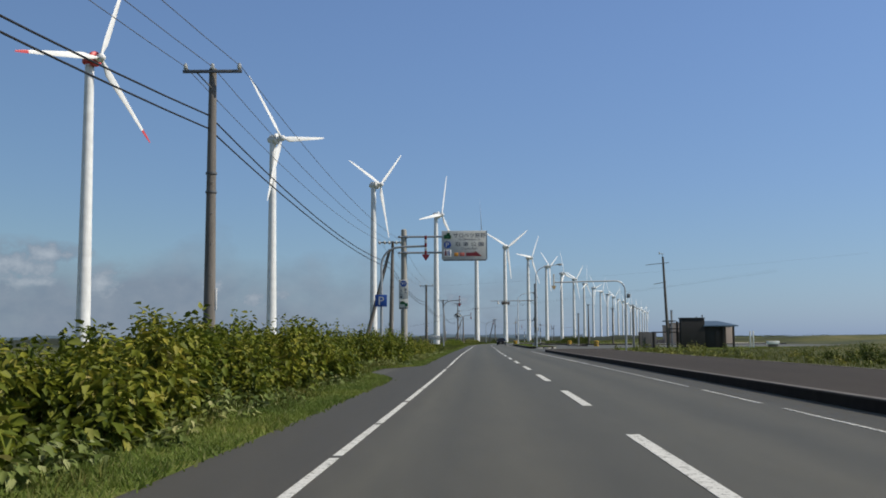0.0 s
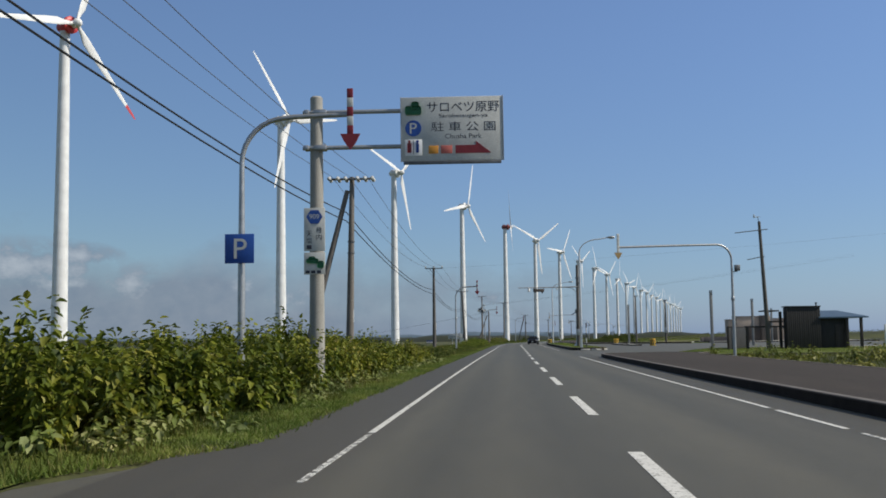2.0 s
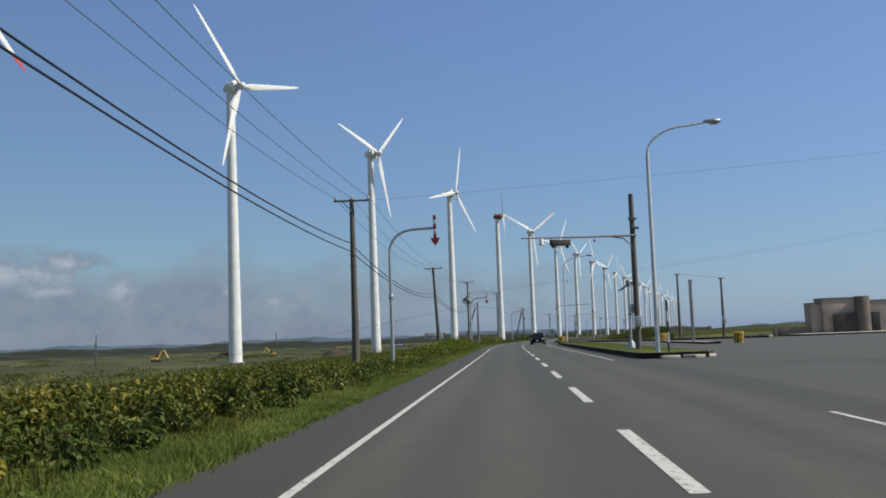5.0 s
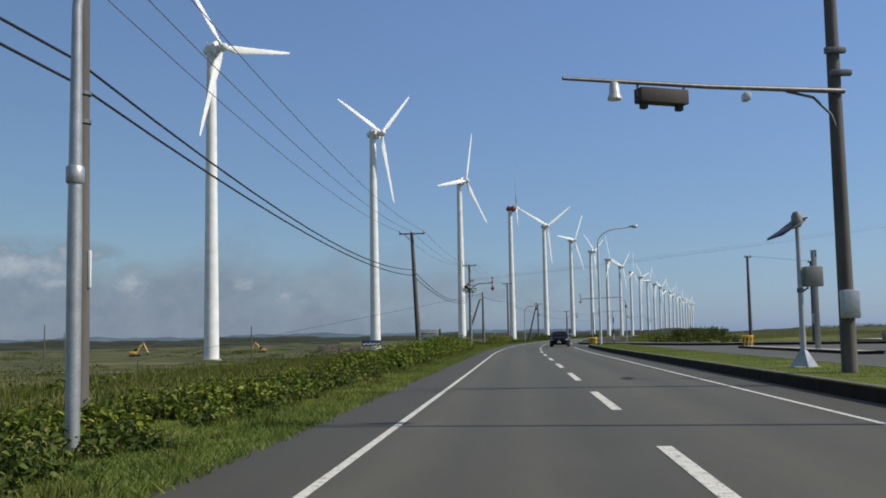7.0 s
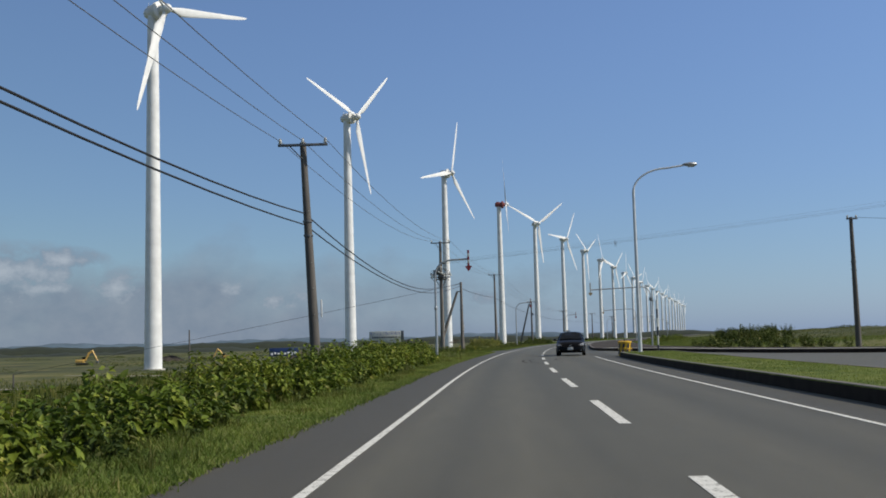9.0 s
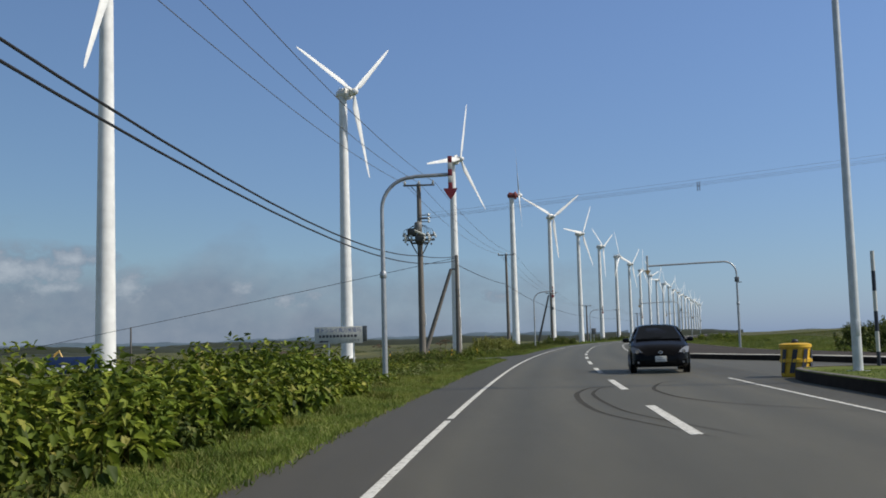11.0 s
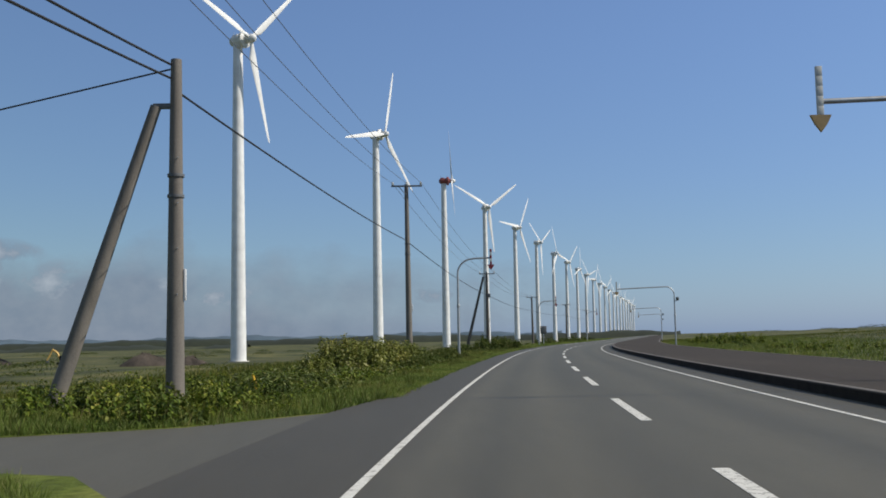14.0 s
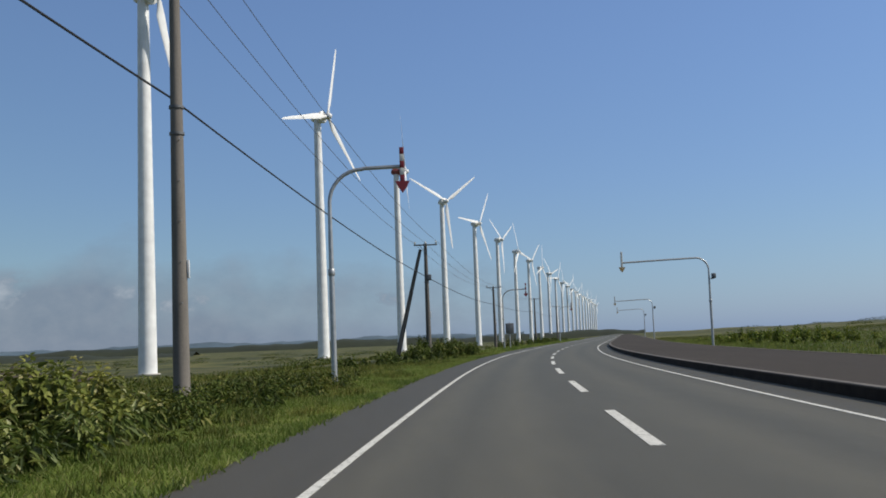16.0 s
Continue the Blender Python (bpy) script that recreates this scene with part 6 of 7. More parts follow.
def thicket(name, label, y0, y1, o_front, depth, height, stalks, mat=LEAF, leaf=0.15, per=36, seed=1, spread=0.45, right=False, shape=LEAF_POINTED, uneven=0.3):
    """A bank of leafy stalks beside the road, gathered in clumps that lean outwards; height and front may be functions of y."""
    rng = np.random.default_rng(seed)
    number = max(3, stalks // 6)
    cy = rng.uniform(y0, y1, number)
    front = o_front(cy) if callable(o_front) else np.full(number, o_front)
    back = depth * rng.uniform(0, 1, number) ** 1.2
    co = front + (1 if right else -1) * (back + 0.15)
    tall = (height(cy) if callable(height) else np.full(number, height)) * rng.uniform(1.0 - uneven, 1.0 + 0.7 * uneven, number) * (1 + 0.18 * wave(xc(cy) + co, cy, 2.3, seed))
    tall = np.maximum(tall * np.clip(0.55 + back / 1.3, 0.5, 1.0), 0.12)
    wide = spread * rng.uniform(0.6, 1.3, number) * np.clip(tall, 0.35, 1.3)
    who = np.repeat(np.arange(number), 6)
    n = len(who)
    ang, rad = rng.uniform(0, 2 * np.pi, n), rng.uniform(0.15, 1.0, n)
    x0, yy0 = xc(cy[who]) + co[who] + 0.3 * wide[who] * rad * np.cos(ang), cy[who] + 0.3 * wide[who] * rad * np.sin(ang)
    hgt = tall[who] * (1.08 - 0.32 * rad ** 2) * rng.uniform(0.8, 1.08, n)
    dx, dy = wide[who] * rad * np.cos(ang), wide[who] * rad * np.sin(ang)
    g = ground_z(x0, yy0)
    cnt = np.maximum(5, (per * np.clip(hgt / 1.3, 0.3, 1.25)).astype(int))
    st = np.repeat(np.arange(n), cnt)
    rank = np.arange(len(st)) - np.repeat(np.cumsum(cnt) - cnt, cnt)
    s = np.clip((rank + rng.uniform(0, 1, len(st))) / cnt[st], 0.02, 1.0) ** 0.75
    turn = ang[st] + np.where(rank % 2 == 0, 1, -1) * rng.uniform(0.5, 1.7, len(st)) + rng.normal(0, 0.5, len(st))
    size = leaf * (1.2 - 0.5 * s) * rng.uniform(0.7, 1.35, len(st))
    stem = size * 0.35
    P = np.stack([x0[st] + dx[st] * s ** 1.6 + stem * np.cos(turn), yy0[st] + dy[st] * s ** 1.6 + stem * np.sin(turn), g[st] + hgt[st] * s * (1.05 - 0.1 * s * rad[st])], 1)
    tilt = np.where(s > 0.9, rng.normal(-0.25, 0.4, len(st)), rng.normal(0.5, 0.35, len(st)))
    V, F = leaves(P, size, tilt, turn, rng, shape)
    top = tagged(part(name, mesh_np(name, V, F, mat, True)), label, "bushes", kind="stuff")
    w = 0.008
    A = np.stack([x0, yy0, g - 0.05], 1)
    B = np.stack([x0 + dx, yy0 + dy, g + hgt * 0.95], 1)
    SV = np.stack([A + (w, 0, 0), A + (-w, w, 0), B], 1).reshape(-1, 3)
    tagged(part("stalks", mesh_np("stalks", SV, np.arange(3 * n).reshape(-1, 3), STEM, True), top), kind="stuff")


def blades(name, label, region, count, h0, h1, width, mat, seed, category="grass", bend_amt=0.5):
    """Grass: one leaning blade of three points each, at places that region() gives."""
    rng = np.random.default_rng(seed)
    x, y, z = region(rng, count)
    n = len(x)
    hgt = rng.uniform(h0, h1, n) * (0.75 + 0.35 * wave(x, y, 1.3, seed))
    a, b = rng.uniform(0, 2 * np.pi, n), rng.uniform(0, 2 * np.pi, n)
    w = width * rng.uniform(0.6, 1.3, n)
    A = np.stack([x - w * np.cos(a), y - w * np.sin(a), z - 0.02], 1)
    B = np.stack([x + w * np.cos(a), y + w * np.sin(a), z - 0.02], 1)
    lean = bend_amt * hgt * rng.uniform(0.1, 1, n)
    T = np.stack([x + lean * np.cos(b), y + lean * np.sin(b), z + hgt], 1)
    V = np.stack([A, B, T], 1).reshape(-1, 3)
    F = np.arange(3 * n).reshape(-1, 3)
    tagged(part(name, mesh_np(name, V, F, mat, True)), label, category, kind="stuff")


def beside(y0, y1, o0, o1, power=1.0, ragged=0.0, top=None):
    def region(rng, n):
        y = rng.uniform(y0, y1, n)
        o = o0 + (o1 - o0) * rng.uniform(0, 1, n) ** power
        if ragged:
            o = o + (ragged * np.abs(wave(xc(y), y, 4.0, 3.0)) + 0.06 * rng.normal(0, 1, n)) * np.sign(o1 - o0)
        x = xc(y) + o
        z = np.maximum(ground_z(x, y), np.where((o < 0) & (o > -6.6), 0.012, -99.0)) if top is None else np.full(n, top)
        if y0 < 246 < y1 and o0 < 0:
            keep = ~((y > 242.5 + 0.45 * np.clip(-4.3 - o, 0, 8)) & (y < 257 - 1.3 * np.clip(-4.3 - o, 0, 5.2)) & (o > -13))
            x, y, z = x[keep], y[keep], z[keep]
        if y0 < 46 < y1 and o0 < 0:
            keep = ~((y > 38) & (y < 54) & (o > -5.7 * smooth(38, 46, y) * (1 - smooth(50, 54, y)) - 4.3 * (1 - smooth(38, 46, y) * (1 - smooth(50, 54, y)))))
            x, y, z = x[keep], y[keep], z[keep]
        return x, y, z
    return region


def round_foot(cx, cy, r):
    """Places round the foot of a post."""
    def region(rng, n):
        a, d = rng.uniform(0, 2 * np.pi, n), r * np.abs(rng.normal(0, 0.6, n))
        x, y = cx + d * np.cos(a), cy + 1.6 * d * np.sin(a)
        return x, y, ground_z(x, y)
    return region


def bank_front(y):
    return -5.2 - 1.2 * smooth(38, 43, y) * (1 - smooth(51, 55, y)) - 0.25 * np.abs(np.sin(y * 0.9))


def strip_front(y):
    return -5.35 - 0.25 * (1 - smooth(160, 185, y)) - 0.25 * np.abs(np.sin(y * 0.8))


KNOTWEED = "dense tall knotweed with broad green leaves on the bank"
def bank_top(y):
    return np.interp(y, [8, 25, 36, 42, 48, 51, 54, 58, 62, 64, 70, 80, 85, 92, 96], [1.22, 1.25, 1.35, 1.45, 1.5, 1.42, 1.15, 1.12, 1.45, 1.48, 1.25, 1.25, 1.12, 1.0, 0.95])


thicket("knotweed_thicket", KNOTWEED, 8, 36, bank_front, 4.5, bank_top, 1300, seed=11, leaf=0.165, per=34)
thicket("knotweed_thicket", KNOTWEED, 36, 62, bank_front, 4.5, bank_top, 1300, seed=12, leaf=0.165, per=34)
thicket("knotweed_thicket", KNOTWEED, 62, 96, bank_front, 5.0, bank_top, 1600, seed=13, leaf=0.15, per=34)
thicket("knotweed_thicket", "lower yellowing knotweed falling away down the bank", 94, 134, lambda y: np.full_like(y, -5.7), 7.0, lambda y: 0.85 - 0.2 * smooth(98, 112, y) - 0.4 * smooth(116, 130, y), 1900, YELLOW_LEAF, seed=14, leaf=0.11, per=30)
thicket("knotweed_thicket", "dark green knotweed along the front of the bank", 94, 134, lambda y: np.full_like(y, -5.3), 1.6, lambda y: 0.62 - 0.3 * smooth(112, 130, y), 900, DARK_LEAF, seed=15, leaf=0.12, per=30)
thicket("knotweed_thicket", "long hedge of bright green knotweed", 134, 199, strip_front, 2.0, lambda y: np.interp(y, [134, 150, 160, 170, 180, 195, 205], [0.3, 0.42, 0.58, 0.7, 0.82, 1.05, 1.15]) * (1 + 0.12 * np.sin(y * 0.9)), 2500, FRESH_LEAF, seed=16, leaf=0.145, per=34)
thicket("knotweed_thicket", "tall end of the bright green hedge with broad leaves", 197, 211, strip_front, 2.8, lambda y: np.interp(y, [197, 201, 204, 206.5, 208.5, 211], [0.85, 0.85, 0.85, 1.1, 1.1, 0.7]), 800, FRESH_LEAF, 0.17, 40, 71)
thicket("knotweed_thicket", "last low clumps of the bright green hedge", 207, 216, lambda y: np.full_like(y, -5.9), 3.0, lambda y: 0.75 - 0.35 * smooth(208, 216, y), 330, FRESH_LEAF, 0.14, 40, 28, 0.5)
thicket("weed_patch", "low broad-leaved weeds thinning out into grass", 209, 245, lambda y: -5.75 - 0.3 * np.abs(np.sin(y)), 7.0, 0.34, 1500, FRESH_LEAF, 0.1, 30, 68, 0.6)
thicket("bamboo_grass", "long pale leaves of bamboo grass in the verge", 211, 232, lambda y: np.full_like(y, -5.6), 1.5, 0.3, 420, PALE_LEAF, 0.2, 22, 69, 0.6, shape=LEAF_LANCE)
thicket("butterbur_patch", "pale wilting butterbur leaves at the foot of the bank", 8, 98, lambda y: bank_front(y) + 0.4, 0.8, 0.42, 1300, PALE_LEAF, 0.15, 9, 45, 0.6, shape=LEAF_POINTED)
thicket("butterbur_patch", "grey-green butterbur leaves in front of the low knotweed", 84, 97, lambda y: np.full_like(y, -5.0), 1.0, 0.38, 180, PALE_LEAF, 0.18, 8, 48, 0.6, shape=LEAF_ROUND)
thicket("shrub_patch", "dark low shrubs round the notice board", 237, 244, lambda y: np.full_like(y, -6.9), 3.4, 0.62, 480, DARK_LEAF, 0.11, 40, 17, 0.4)
thicket("shrub_patch", "dark low shrubs beside the telephone pole", 251, 262, lambda y: np.full_like(y, -6.4), 5.0, 0.45, 200, DARK_LEAF, 0.12, 34, 18)
thicket("knotweed_thicket", "rounded mound of yellow-green knotweed", 270, 292, lambda y: -6.7 - 0.5 * np.abs(np.sin(y * 0.3)), 3.0, lambda y: 0.15 + 1.0 * smooth(272, 276.5, y) * (1 - smooth(284, 291, y)), 1300, WEED_LEAF, seed=19, leaf=0.15, per=40)
thicket("weed_patch", "low leafy weeds in front of the mound", 256, 284, lambda y: np.full_like(y, -5.9), 7.5, lambda y: 0.2 + 0.1 * smooth(258, 268, y), 1300, FRESH_LEAF, 0.12, 28, 46, 0.6)
thicket("bamboo_grass", "dwarf bamboo with long pale-edged leaves", 258, 284, lambda y: -5.8 - 0.4 * np.abs(np.sin(y * 0.8)), 5.5, lambda y: 0.3 + 0.22 * smooth(274, 283, y), 1100, BAMBOO_LEAF, 0.24, 34, 47, 0.7, shape=LEAF_LANCE)
thicket("bamboo_grass", "dark dwarf bamboo beside the bend", 276, 300, lambda y: np.full_like(y, -5.7), 3.0, 0.45, 700, DARK_LEAF, 0.2, 22, 49, 0.6, shape=LEAF_LANCE)
thicket("shrub_patch", "leafy weeds at the foot of the utility pole", 284, 306, lambda y: np.full_like(y, -6.0), 5.0, 0.42, 700, DARK_LEAF, 0.1, 24, 20)
thicket("knotweed_thicket", "dark rounded thicket at the bend", 318, 350, lambda y: -5.6 - 1.5 * smooth(330, 318, y), 4.5, lambda y: 0.5 + 0.85 * np.exp(-(((y - 340) / 8) ** 2)), 480, DARK_LEAF, 0.18, 34, 21)
thicket("shrub_patch", "low shrubs lining the far road", 372, 470, lambda y: np.full_like(y, -5.6), 4.0, 0.8, 420, DARK_LEAF, 0.24, 22, 22, 0.5)
thicket("shrub_patch", "pale leafy weeds behind the pavement", 66, 101, lambda y: np.full_like(y, 9.9), 4.5, lambda y: 0.14 + 0.55 * np.clip(np.sin(y * 0.7), 0, 1), 380, WEED_LEAF, 0.2, 16, 23, 0.6, right=True)
thicket("shrub_patch", "low weeds behind the pavement", 28, 70, lambda y: np.full_like(y, 11.5), 9.0, 0.3, 420, WEED_LEAF, 0.12, 20, 24, right=True)
thicket("shrub_patch", "rounded bushes behind the pavement", 44, 58, lambda y: np.full_like(y, 13.0), 4.0, 0.6, 200, DARK_LEAF, 0.13, 30, 50, right=True)
thicket("shrub_patch", "large rounded bush beyond the parking lot", 242, 254, lambda y: np.full_like(y, 15.0), 6.5, 1.4, 380, DARK_LEAF, 0.14, 60, 25, 0.5, right=True, uneven=0.12)
thicket("shrub_patch", "low dark bushes beyond the parking lot", 222, 236, lambda y: np.full_like(y, 11.2), 9.5, 0.75, 420, DARK_LEAF, 0.15, 26, 51, right=True)
thicket("shrub_patch", "low rounded bush behind the pavement", 289, 304, lambda y: np.full_like(y, 12.8), 5.0, 0.42, 150, FRESH_LEAF, 0.12, 34, 44, right=True)
thicket("shrub_patch", "pale leafy shrubs behind the pavement", 268, 318, lambda y: np.full_like(y, 10.3), 3.5, lambda y: 0.12 + 0.6 * np.clip(np.sin(y * 0.31) - 0.35, 0, 1), 110, PALE_LEAF, 0.12, 26, 26, right=True)
thicket("shrub_patch", "dark rounded bushes on the dune", 326, 372, lambda y: np.full_like(y, 12.0), 7.0, lambda y: 0.25 + 0.6 * np.clip(np.sin((y - 318) * 0.07), 0, 1), 420, FRESH_LEAF, 0.18, 34, 27, right=True)

blades("grass_verge", "bright mown grass verge along the asphalt edge", beside(8, 130, -4.32, -6.0, 1.0, 0.08), 130000, 0.04, 0.11, 0.014, GRASS, 31, bend_amt=1.8)
blades("grass_verge", "bright mown grass verge along the asphalt edge", beside(130, 240, -4.32, -6.4, 1.0, 0.08), 125000, 0.04, 0.11, 0.014, GRASS, 32, bend_amt=1.8)
blades("grass_verge", "bright mown grass verge along the asphalt edge", beside(226, 345, -4.32, -7.0, 1.0, 0.08), 130000, 0.04, 0.12, 0.014, GRASS, 33, bend_amt=1.8)
blades("straw_tuft", "tawny dry grass round the foot of the sign pole", round_foot(-1.85, 66.0, 0.9), 1500, 0.25, 0.7, 0.01, STRAW, 67, bend_amt=0.7)


def clumps(y0, y1, o0, o1, number, radius):
    """Places gathered in uneven round clumps, away from the side roads."""
    def region(rng, n):
        cy, co, cr = rng.uniform(y0, y1, number), rng.uniform(o1, o0, number), radius * rng.uniform(0.4, 1.5, number)
        who = rng.integers(0, number, n)
        y = cy[who] + cr[who] * rng.normal(0, 0.9, n)
        o = co[who] + cr[who] * rng.normal(0, 0.4, n)
        keep = ~((y > 37) & (y < 55) | (y > 240) & (y < 260)) & (o < -4.15)
        y, o = y[keep], o[keep]
        x = xc(y) + o
        return x, y, np.maximum(ground_z(x, y), 0.012)
    return region


blades("grass_tufts", "ragged tufts of grass creeping over the asphalt edge", clumps(8, 345, -4.36, -4.7, 1500, 0.13), 30000, 0.03, 0.1, 0.009, GRASS, 61, bend_amt=1.2)
thicket("weed_patch", "leafy weeds round the foot of the braced pole", 250.6, 257, lambda y: -6.3 - 0.4 * np.abs(np.sin(y * 1.7)), 5.5, 0.62, 230, FRESH_LEAF, 0.1, 40, 66, 0.45)


def corner_edge(rng, n):
    """Places along the rounded turf edge where the side road leaves."""
    k = np.arange(5)
    cy, co = np.array([242.4, 243.3, 245.2, 246.1, 246.4]), np.array([-4.6, -5.0, -6.3, -8.4, -13.0])
    s = 4 * rng.uniform(0, 1, n) ** 1.3
    y = np.interp(s, k, cy) - np.abs(rng.normal(-0.03, 0.22, n))
    x = xc(y) + np.interp(s, k, co) - rng.uniform(0, 0.25, n)
    return x, y, np.maximum(ground_z(x, y), -0.005)


blades("grass_tufts", "ragged grass at the corner of the side road", corner_edge, 5000, 0.06, 0.22, 0.008, GRASS, 65, bend_amt=1.0)
def far_corner(rng, n):
    """Places on the turf beyond the mouth of the side road, thickest along its edge."""
    o = -4.55 - 9.0 * rng.uniform(0, 1, n) ** 1.4
    y = np.interp(o, [-14.0, -9.0, -6.7, -5.0, -4.5], [249.9, 249.9, 250.95, 253.3, 258.3]) + 8.0 * rng.uniform(0, 1, n) ** 1.5
    x = xc(y) + np.minimum(o, -4.5)
    return x, y, np.maximum(ground_z(x, y), -0.005)


blades("grass_tufts", "rank grass beyond the mouth of the side road", far_corner, 26000, 0.05, 0.2, 0.012, GRASS, 72, bend_amt=1.2)
blades("grass_tufts", "tall seeding grass beyond the side road", far_corner, 2500, 0.15, 0.45, 0.01, DRY_GRASS, 73, bend_amt=0.6)
thicket("weed_patch", "leafy weeds along the edge of the side road", 252.5, 259, lambda y: -5.35 - 0.5 * smooth(256, 252.5, y), 3.0, 0.26, 420, FRESH_LEAF, 0.1, 28, 74, 0.6)
blades("grass_tufts", "taller rank tufts in the grass verge", clumps(8, 345, -4.8, -6.6, 620, 0.28), 50000, 0.08, 0.24, 0.011, DRY_GRASS, 62, bend_amt=1.0)
thicket("weed_patch", "dark low weeds at the foot of the knotweed", 128, 200, lambda y: -5.25 - 0.15 * np.abs(np.sin(y)), 1.7, 0.42, 1500, DARK_LEAF, 0.11, 34, 63, 0.6)
thicket("weed_patch", "scattered dock and plantain leaves in the verge", 8, 240, lambda y: np.full_like(y, -4.75), 1.2, 0.1, 420, DARK_LEAF, 0.08, 9, 64, 0.5)
blades("grass_verge", "grass verge along the far road", beside(345, 520, -4.4, -8.0, 1.0, 0.3), 16000, 0.15, 0.4, 0.025, GRASS, 34)
blades("meadow_grass", "tall mixed grass and weeds on the plain", beside(206, 330, -6.6, -24, 1.2), 90000, 0.08, 0.28, 0.015, DRY_GRASS, 35)
blades("meadow_grass", "tall mixed grass and weeds on the plain", beside(90, 210, -8, -34, 1.4), 80000, 0.12, 0.34, 0.022, DRY_GRASS, 36)
blades("meadow_grass", "rough grass across the plain", beside(120, 480, -20, -75, 1.3), 50000, 0.25, 0.6, 0.05, DRY_GRASS, 37)
blades("island_grass", "short grass on the traffic island", beside(137, 211, 4.36, 7.1, 1.0, 0.0, 0.247), 50000, 0.02, 0.06, 0.009, GRASS, 38, bend_amt=0.8)
def lawn_places(rng, n):
    """Places on the lawn round the shelter."""
    y = rng.uniform(103.6, 130.4, n)
    left = np.interp(y, [103.4, 111.4, 120.5, 130.6], [15.95, 15.95, 18.9, 22.7])
    return left + rng.uniform(0, 1, n) ** 1.3 * (40 - left), y, np.full(n, 0.066)


blades("lawn_grass", "short rough grass round the shelter", lawn_places, 40000, 0.03, 0.12, 0.012, GRASS, 55, bend_amt=1.2)
blades("dune_grass", "rough dune grass behind the pavement", beside(26, 104, 9.7, 30, 1.5), 40000, 0.08, 0.26, 0.014, DRY_GRASS, 39)
blades("dune_grass", "rough dune grass behind the pavement", beside(236, 430, 9.7, 50, 1.3), 70000, 0.08, 0.26, 0.02, DRY_GRASS, 40)
blades("dune_grass", "green sedge along the back of the pavement", beside(238, 380, 9.75, 26, 1.6), 60000, 0.08, 0.24, 0.02, GRASS, 70)
blades("undergrowth", "dark rank grass at the foot of the knotweed", beside(8, 100, -5.3, -6.8, 1.0, 0.4), 20000, 0.08, 0.3, 0.012, DRY_GRASS, 41, bend_amt=0.6)
blades("undergrowth", "dark rank grass at the foot of the knotweed", beside(96, 240, -5.8, -8.0, 1.0, 0.5), 20000, 0.08, 0.28, 0.012, DRY_GRASS, 42, bend_amt=0.6)
blades("undergrowth", "rank grass and weeds beside the bend", beside(251, 345, -6.0, -8.6, 1.0, 0.6), 14000, 0.08, 0.3, 0.008, DRY_GRASS, 43, bend_amt=0.6)


def scrub(label, places, leaf, per, mat, seed):
    """Low rounded clumps of shrub scattered over the plain: x, y, width, height."""
    rng = np.random.default_rng(seed)
    x, y, w, h = np.array(places).T
    who = np.repeat(np.arange(len(x)), per)
    a, r = rng.uniform(0, 2 * np.pi, len(who)), np.sqrt(rng.uniform(0, 1, len(who)))
    px, py = x[who] + w[who] * r * np.cos(a) * 1.3, y[who] + w[who] * r * np.sin(a) * 0.8
    pz = ground_z(px, py) + h[who] * np.sqrt(1.02 - r ** 2) * rng.uniform(0.25, 1.05, len(who))
    V, F = leaves(np.stack([px, py, pz], 1), leaf * rng.uniform(0.6, 1.3, len(who)), rng.normal(0.45, 0.4, len(who)), a + rng.normal(0, 0.8, len(who)), rng, LEAF_LANCE if leaf > 0.3 else LEAF_POINTED)
    tagged(part("scrub", mesh_np("scrub", V, F, mat, True)), label, "shrubs", kind="stuff")


spots = np.random.default_rng(77)
near = [(float(xc(y)) + o, y, w, 0.3 + 0.22 * w) for y, o, w in zip(spots.uniform(110, 430, 60), -spots.uniform(16, 90, 60), spots.uniform(0.8, 2.6, 60))]
far = [(float(xc(y)) + o, y, w, 0.4 + 0.2 * w) for y, o, w in zip(spots.uniform(250, 760, 120), -spots.uniform(70, 330, 120), spots.uniform(2.0, 7.0, 120))]
scrub("low dark shrubs dotted over the plain", near, 0.2, 260, DARK_LEAF, 51)
scrub("low dark shrubs far out on the plain", far, 0.5, 200, DARK_LEAF, 52)
crest = [(float(xc(y)) + o, y, w, 0.35 + 0.12 * w) for y, o, w in zip(spots.uniform(300, 620, 70), spots.uniform(48, 150, 70), spots.uniform(1.5, 4.5, 70))]
scrub("dark wind-bent shrubs along the dune crest", crest, 0.35, 200, DARK_LEAF, 53)


# ---- out on the plain ----
def sandy_strip(points, width, seed):
    """A bare sandy streak draped on the ground."""
    q = np.array(points, float)
    s = np.linspace(0, len(q) - 1, 60)
    x, y = np.interp(s, np.arange(len(q)), q[:, 0]), np.interp(s, np.arange(len(q)), q[:, 1])
    d = np.stack([np.gradient(x), np.gradient(y)], 1)
    d /= np.linalg.norm(d, axis=1)[:, None]
    half = width / 2 * (0.75 + 0.4 * wave(x, y, 2.3, seed)) * np.sin(np.linspace(0.15, math.pi - 0.15, 60)) ** 0.5
    cols = np.linspace(-1, 1, 5)
    X, Y = x[:, None] - d[:, 1:] * half[:, None] * cols, y[:, None] + d[:, :1] * half[:, None] * cols
    V = np.stack([X, Y, ground_z(X, Y) + 0.09], -1).reshape(-1, 3)
    i = (np.arange(59)[:, None] * 5 + np.arange(4)[None]).ravel()
    tagged(part("sandy_track", mesh_np("sandy_track", V, np.stack([i, i + 1, i + 6, i + 5], 1), GRAVEL)), "bare pale sandy track on the plain", "track", kind="structure")


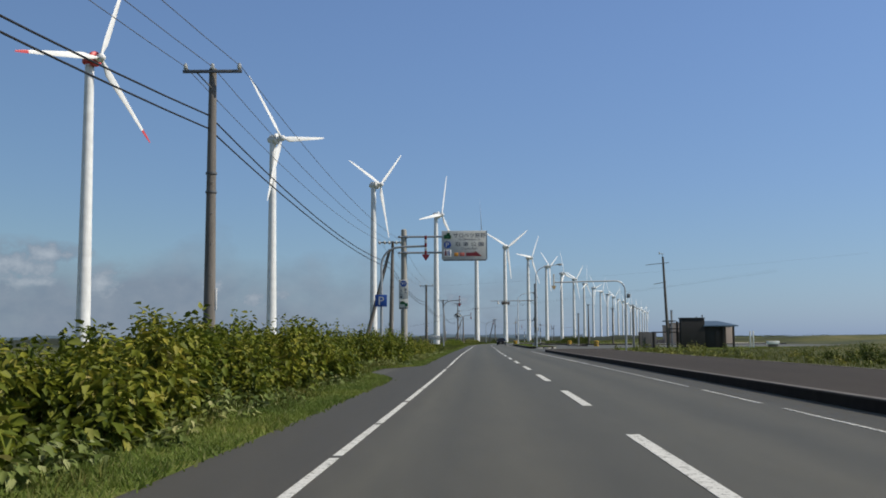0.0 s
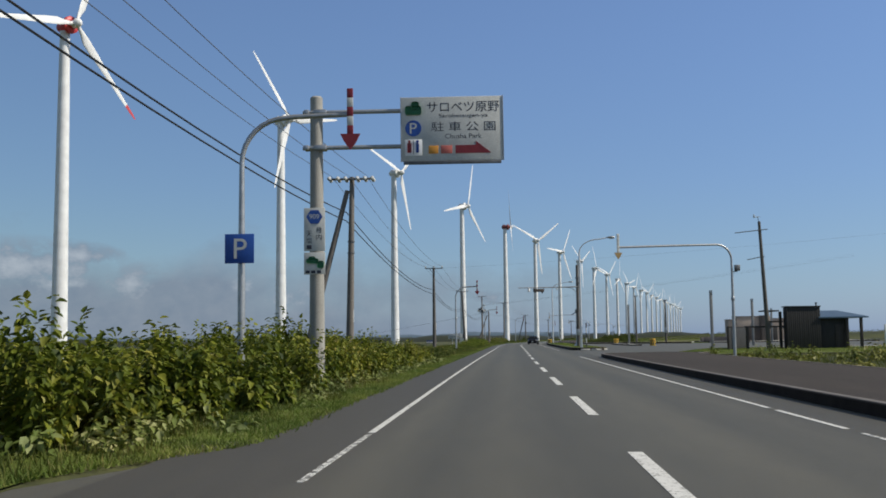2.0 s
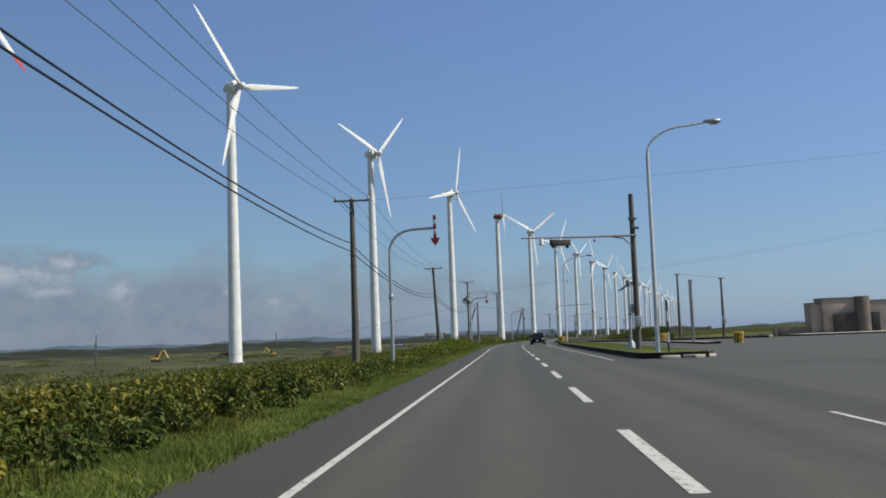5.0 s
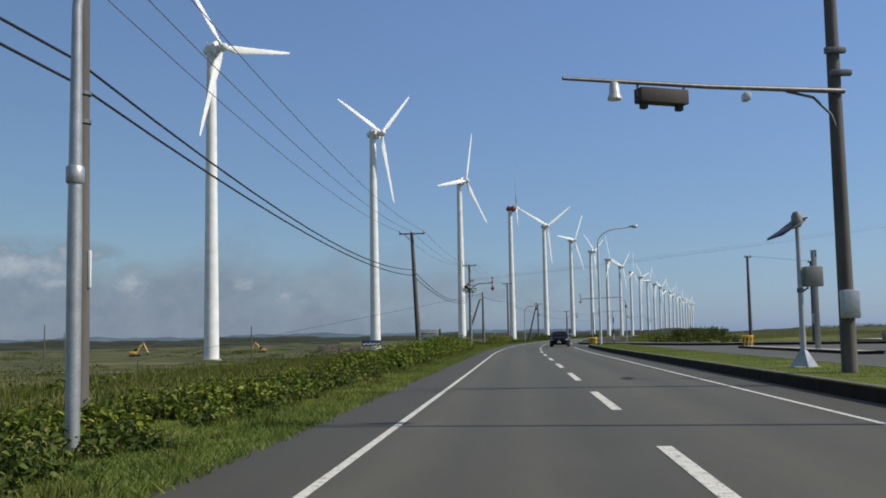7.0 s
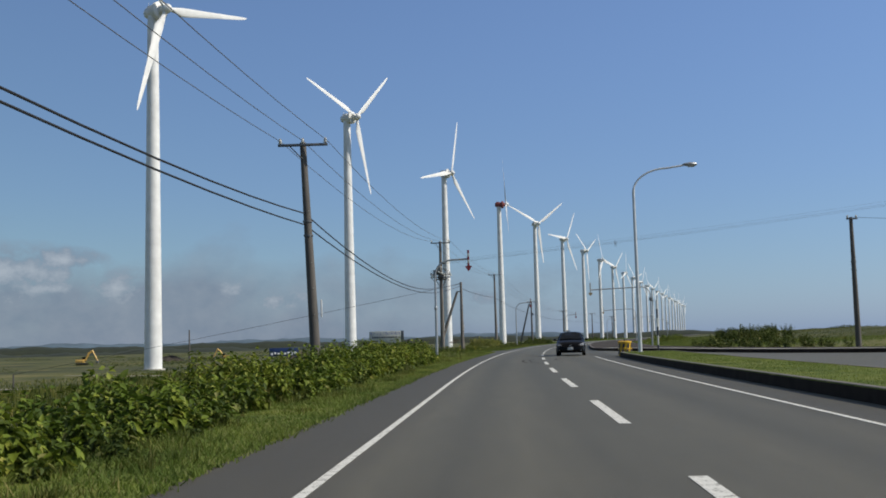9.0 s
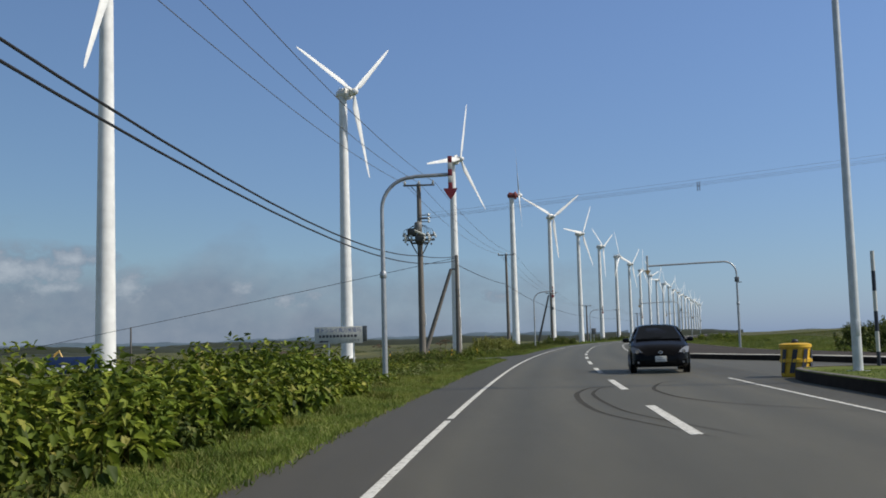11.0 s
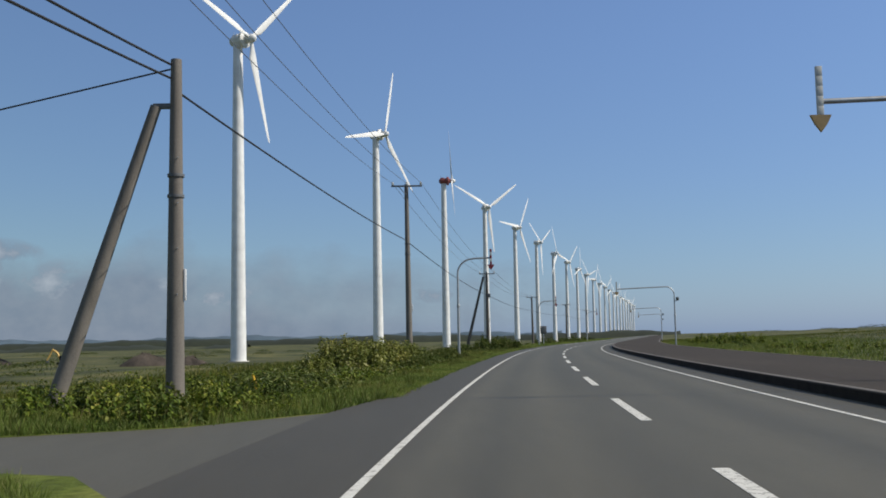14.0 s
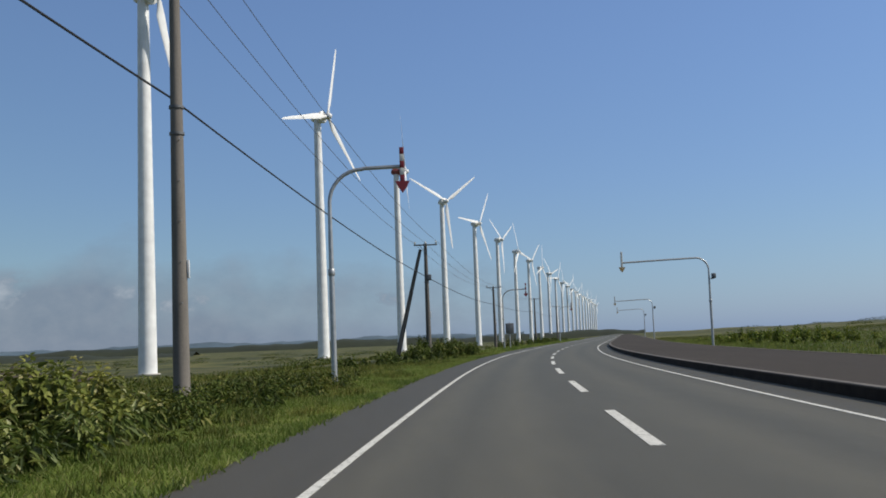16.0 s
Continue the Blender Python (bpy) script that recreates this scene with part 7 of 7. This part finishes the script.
sandy_strip([(-62, 322), (-45, 311), (-31, 305), (-20, 301)], 4.0, 1.0)
sandy_strip([(-44, 336), (-28, 328.5), (-13, 325)], 3.4, 2.0)
sandy_strip([(-70, 279), (-51, 270), (-42, 266)], 2.6, 3.0)
sandy_strip([(-110, 268), (-92, 262), (-82, 258)], 3.0, 4.0)


def soil_heap(x, y, w, h, seed):
    rng = np.random.default_rng(seed)
    a, r = np.meshgrid(np.linspace(0, 2 * np.pi, 25), np.linspace(0, 1, 8))
    lump = 1 + 0.22 * np.sin(3 * a + seed) + 0.12 * np.sin(7 * a)
    X, Y = x + w * r * np.cos(a) * lump, y + 0.6 * w * r * np.sin(a) * lump
    Z = ground_z(X, Y) - 0.1 + h * (1 - r ** 1.5) * (1 + 0.12 * rng.normal(size=X.shape) * (r > 0))
    i = (np.arange(7)[:, None] * 25 + np.arange(24)[None]).ravel()
    tagged(part("soil_mound", mesh_np("soil_mound", np.stack([X, Y, Z], -1).reshape(-1, 3), np.stack([i, i + 1, i + 26, i + 25], 1), SOIL)), "dark brown heap of dug soil on the plain", "soil mound")


SOIL = worn("dug_soil", (0.03, 0.024, 0.021), (0.1, 0.08, 0.064), 0.95, scale=0.5, fine=5, bump=0.5)
soil_heap(-42.0, 427.0, 5.0, 2.4, 1)
soil_heap(-34.0, 429.0, 3.5, 1.7, 2)
soil_heap(-92.0, 480.0, 5.0, 1.8, 3)


for x, y, h in ((-41.3, 322.5, 7.2), (-83.5, 323.3, 8.0), (-120.0, 420.0, 7.5)):
    post = thing("far_pole", x, y, float(ground_z(x, y)), 0, "thin weathered pole standing alone on the plain", "pole", "lone poles on the plain")
    part("shaft", pole_mesh(h, 0.15, 0.1, DARK_POLE), post)
    part("cap", lathe("cap", DARK_STEEL, [(0.11, 0), (0.13, 0.03), (0.05, 0.12)], 10), post, pose(0, 0, h - 0.02))


def behind_lot(rng, n):
    """Places beyond the slanting edge of the parking lot."""
    y = rng.uniform(203, 262, n)
    edge = np.interp(y, [203, 206.5, 213, 220, 230, 242, 262], [36.0, 31.2, 26.4, 24.0, 23.0, float(xc(242)) + 9.8, float(xc(262)) + 9.8])
    x = edge + rng.uniform(0, 1, n) ** 1.4 * 26
    keep = (x < 40) | (y > 228)
    return x[keep], y[keep], ground_z(x[keep], y[keep])


blades("dune_grass", "rough grass beyond the parking lot", behind_lot, 50000, 0.08, 0.26, 0.012, GRASS, 54)


def dry_umbel(x, y, height, seed):
    """A withered hogweed: a stem with a plate of thin rays, each ending in a seed head."""
    rng = np.random.default_rng(seed)
    t = thing("dry_hogweed", x, y, float(ground_z(x, y)), 0, "withered brown hogweed with a flat seed head", "weed", "withered hogweeds by the pole")
    part("stem", bar("stem", DRY_STEM, [(0, 0, -0.1), (0.02, 0, height * 0.5), (0.0, 0.02, height)], [0.016, 0.013, 0.009], 7), t)
    ray = bmesh.new()
    heads = bmesh.new()
    for k in range(22):
        a, r = 2 * math.pi * k / 22 + rng.uniform(-0.2, 0.2), height * rng.uniform(0.12, 0.4)
        tip = (r * math.cos(a), r * math.sin(a), height + 0.17 - 0.9 * r * r + rng.uniform(-0.02, 0.02))
        tube(ray, [(0, 0, height - 0.01), (tip[0] * 0.5, tip[1] * 0.5, height + 0.1), tip], 0.004, 4)
        bmesh.ops.create_icosphere(heads, subdivisions=1, radius=rng.uniform(0.025, 0.045), matrix=Matrix.Translation(tip) @ Matrix.Diagonal((1.2, 1.2, 0.6, 1)))
    part("rays", bm_mesh("rays", ray, DRY_STEM), t)
    tagged(part("seed_head", bm_mesh("seed_head", heads, DRY_STEM), t), kind="stuff")


DRY_STEM = worn("withered_stem", (0.07, 0.04, 0.028), (0.15, 0.095, 0.06), 0.85, scale=8)
for k, (x, y, h) in enumerate(((1.29, 240.8, 0.98), (0.95, 241.6, 1.05), (4.05, 244.6, 0.95), (4.3, 245.3, 1.1))):
    dry_umbel(x, y, h, 60 + k)
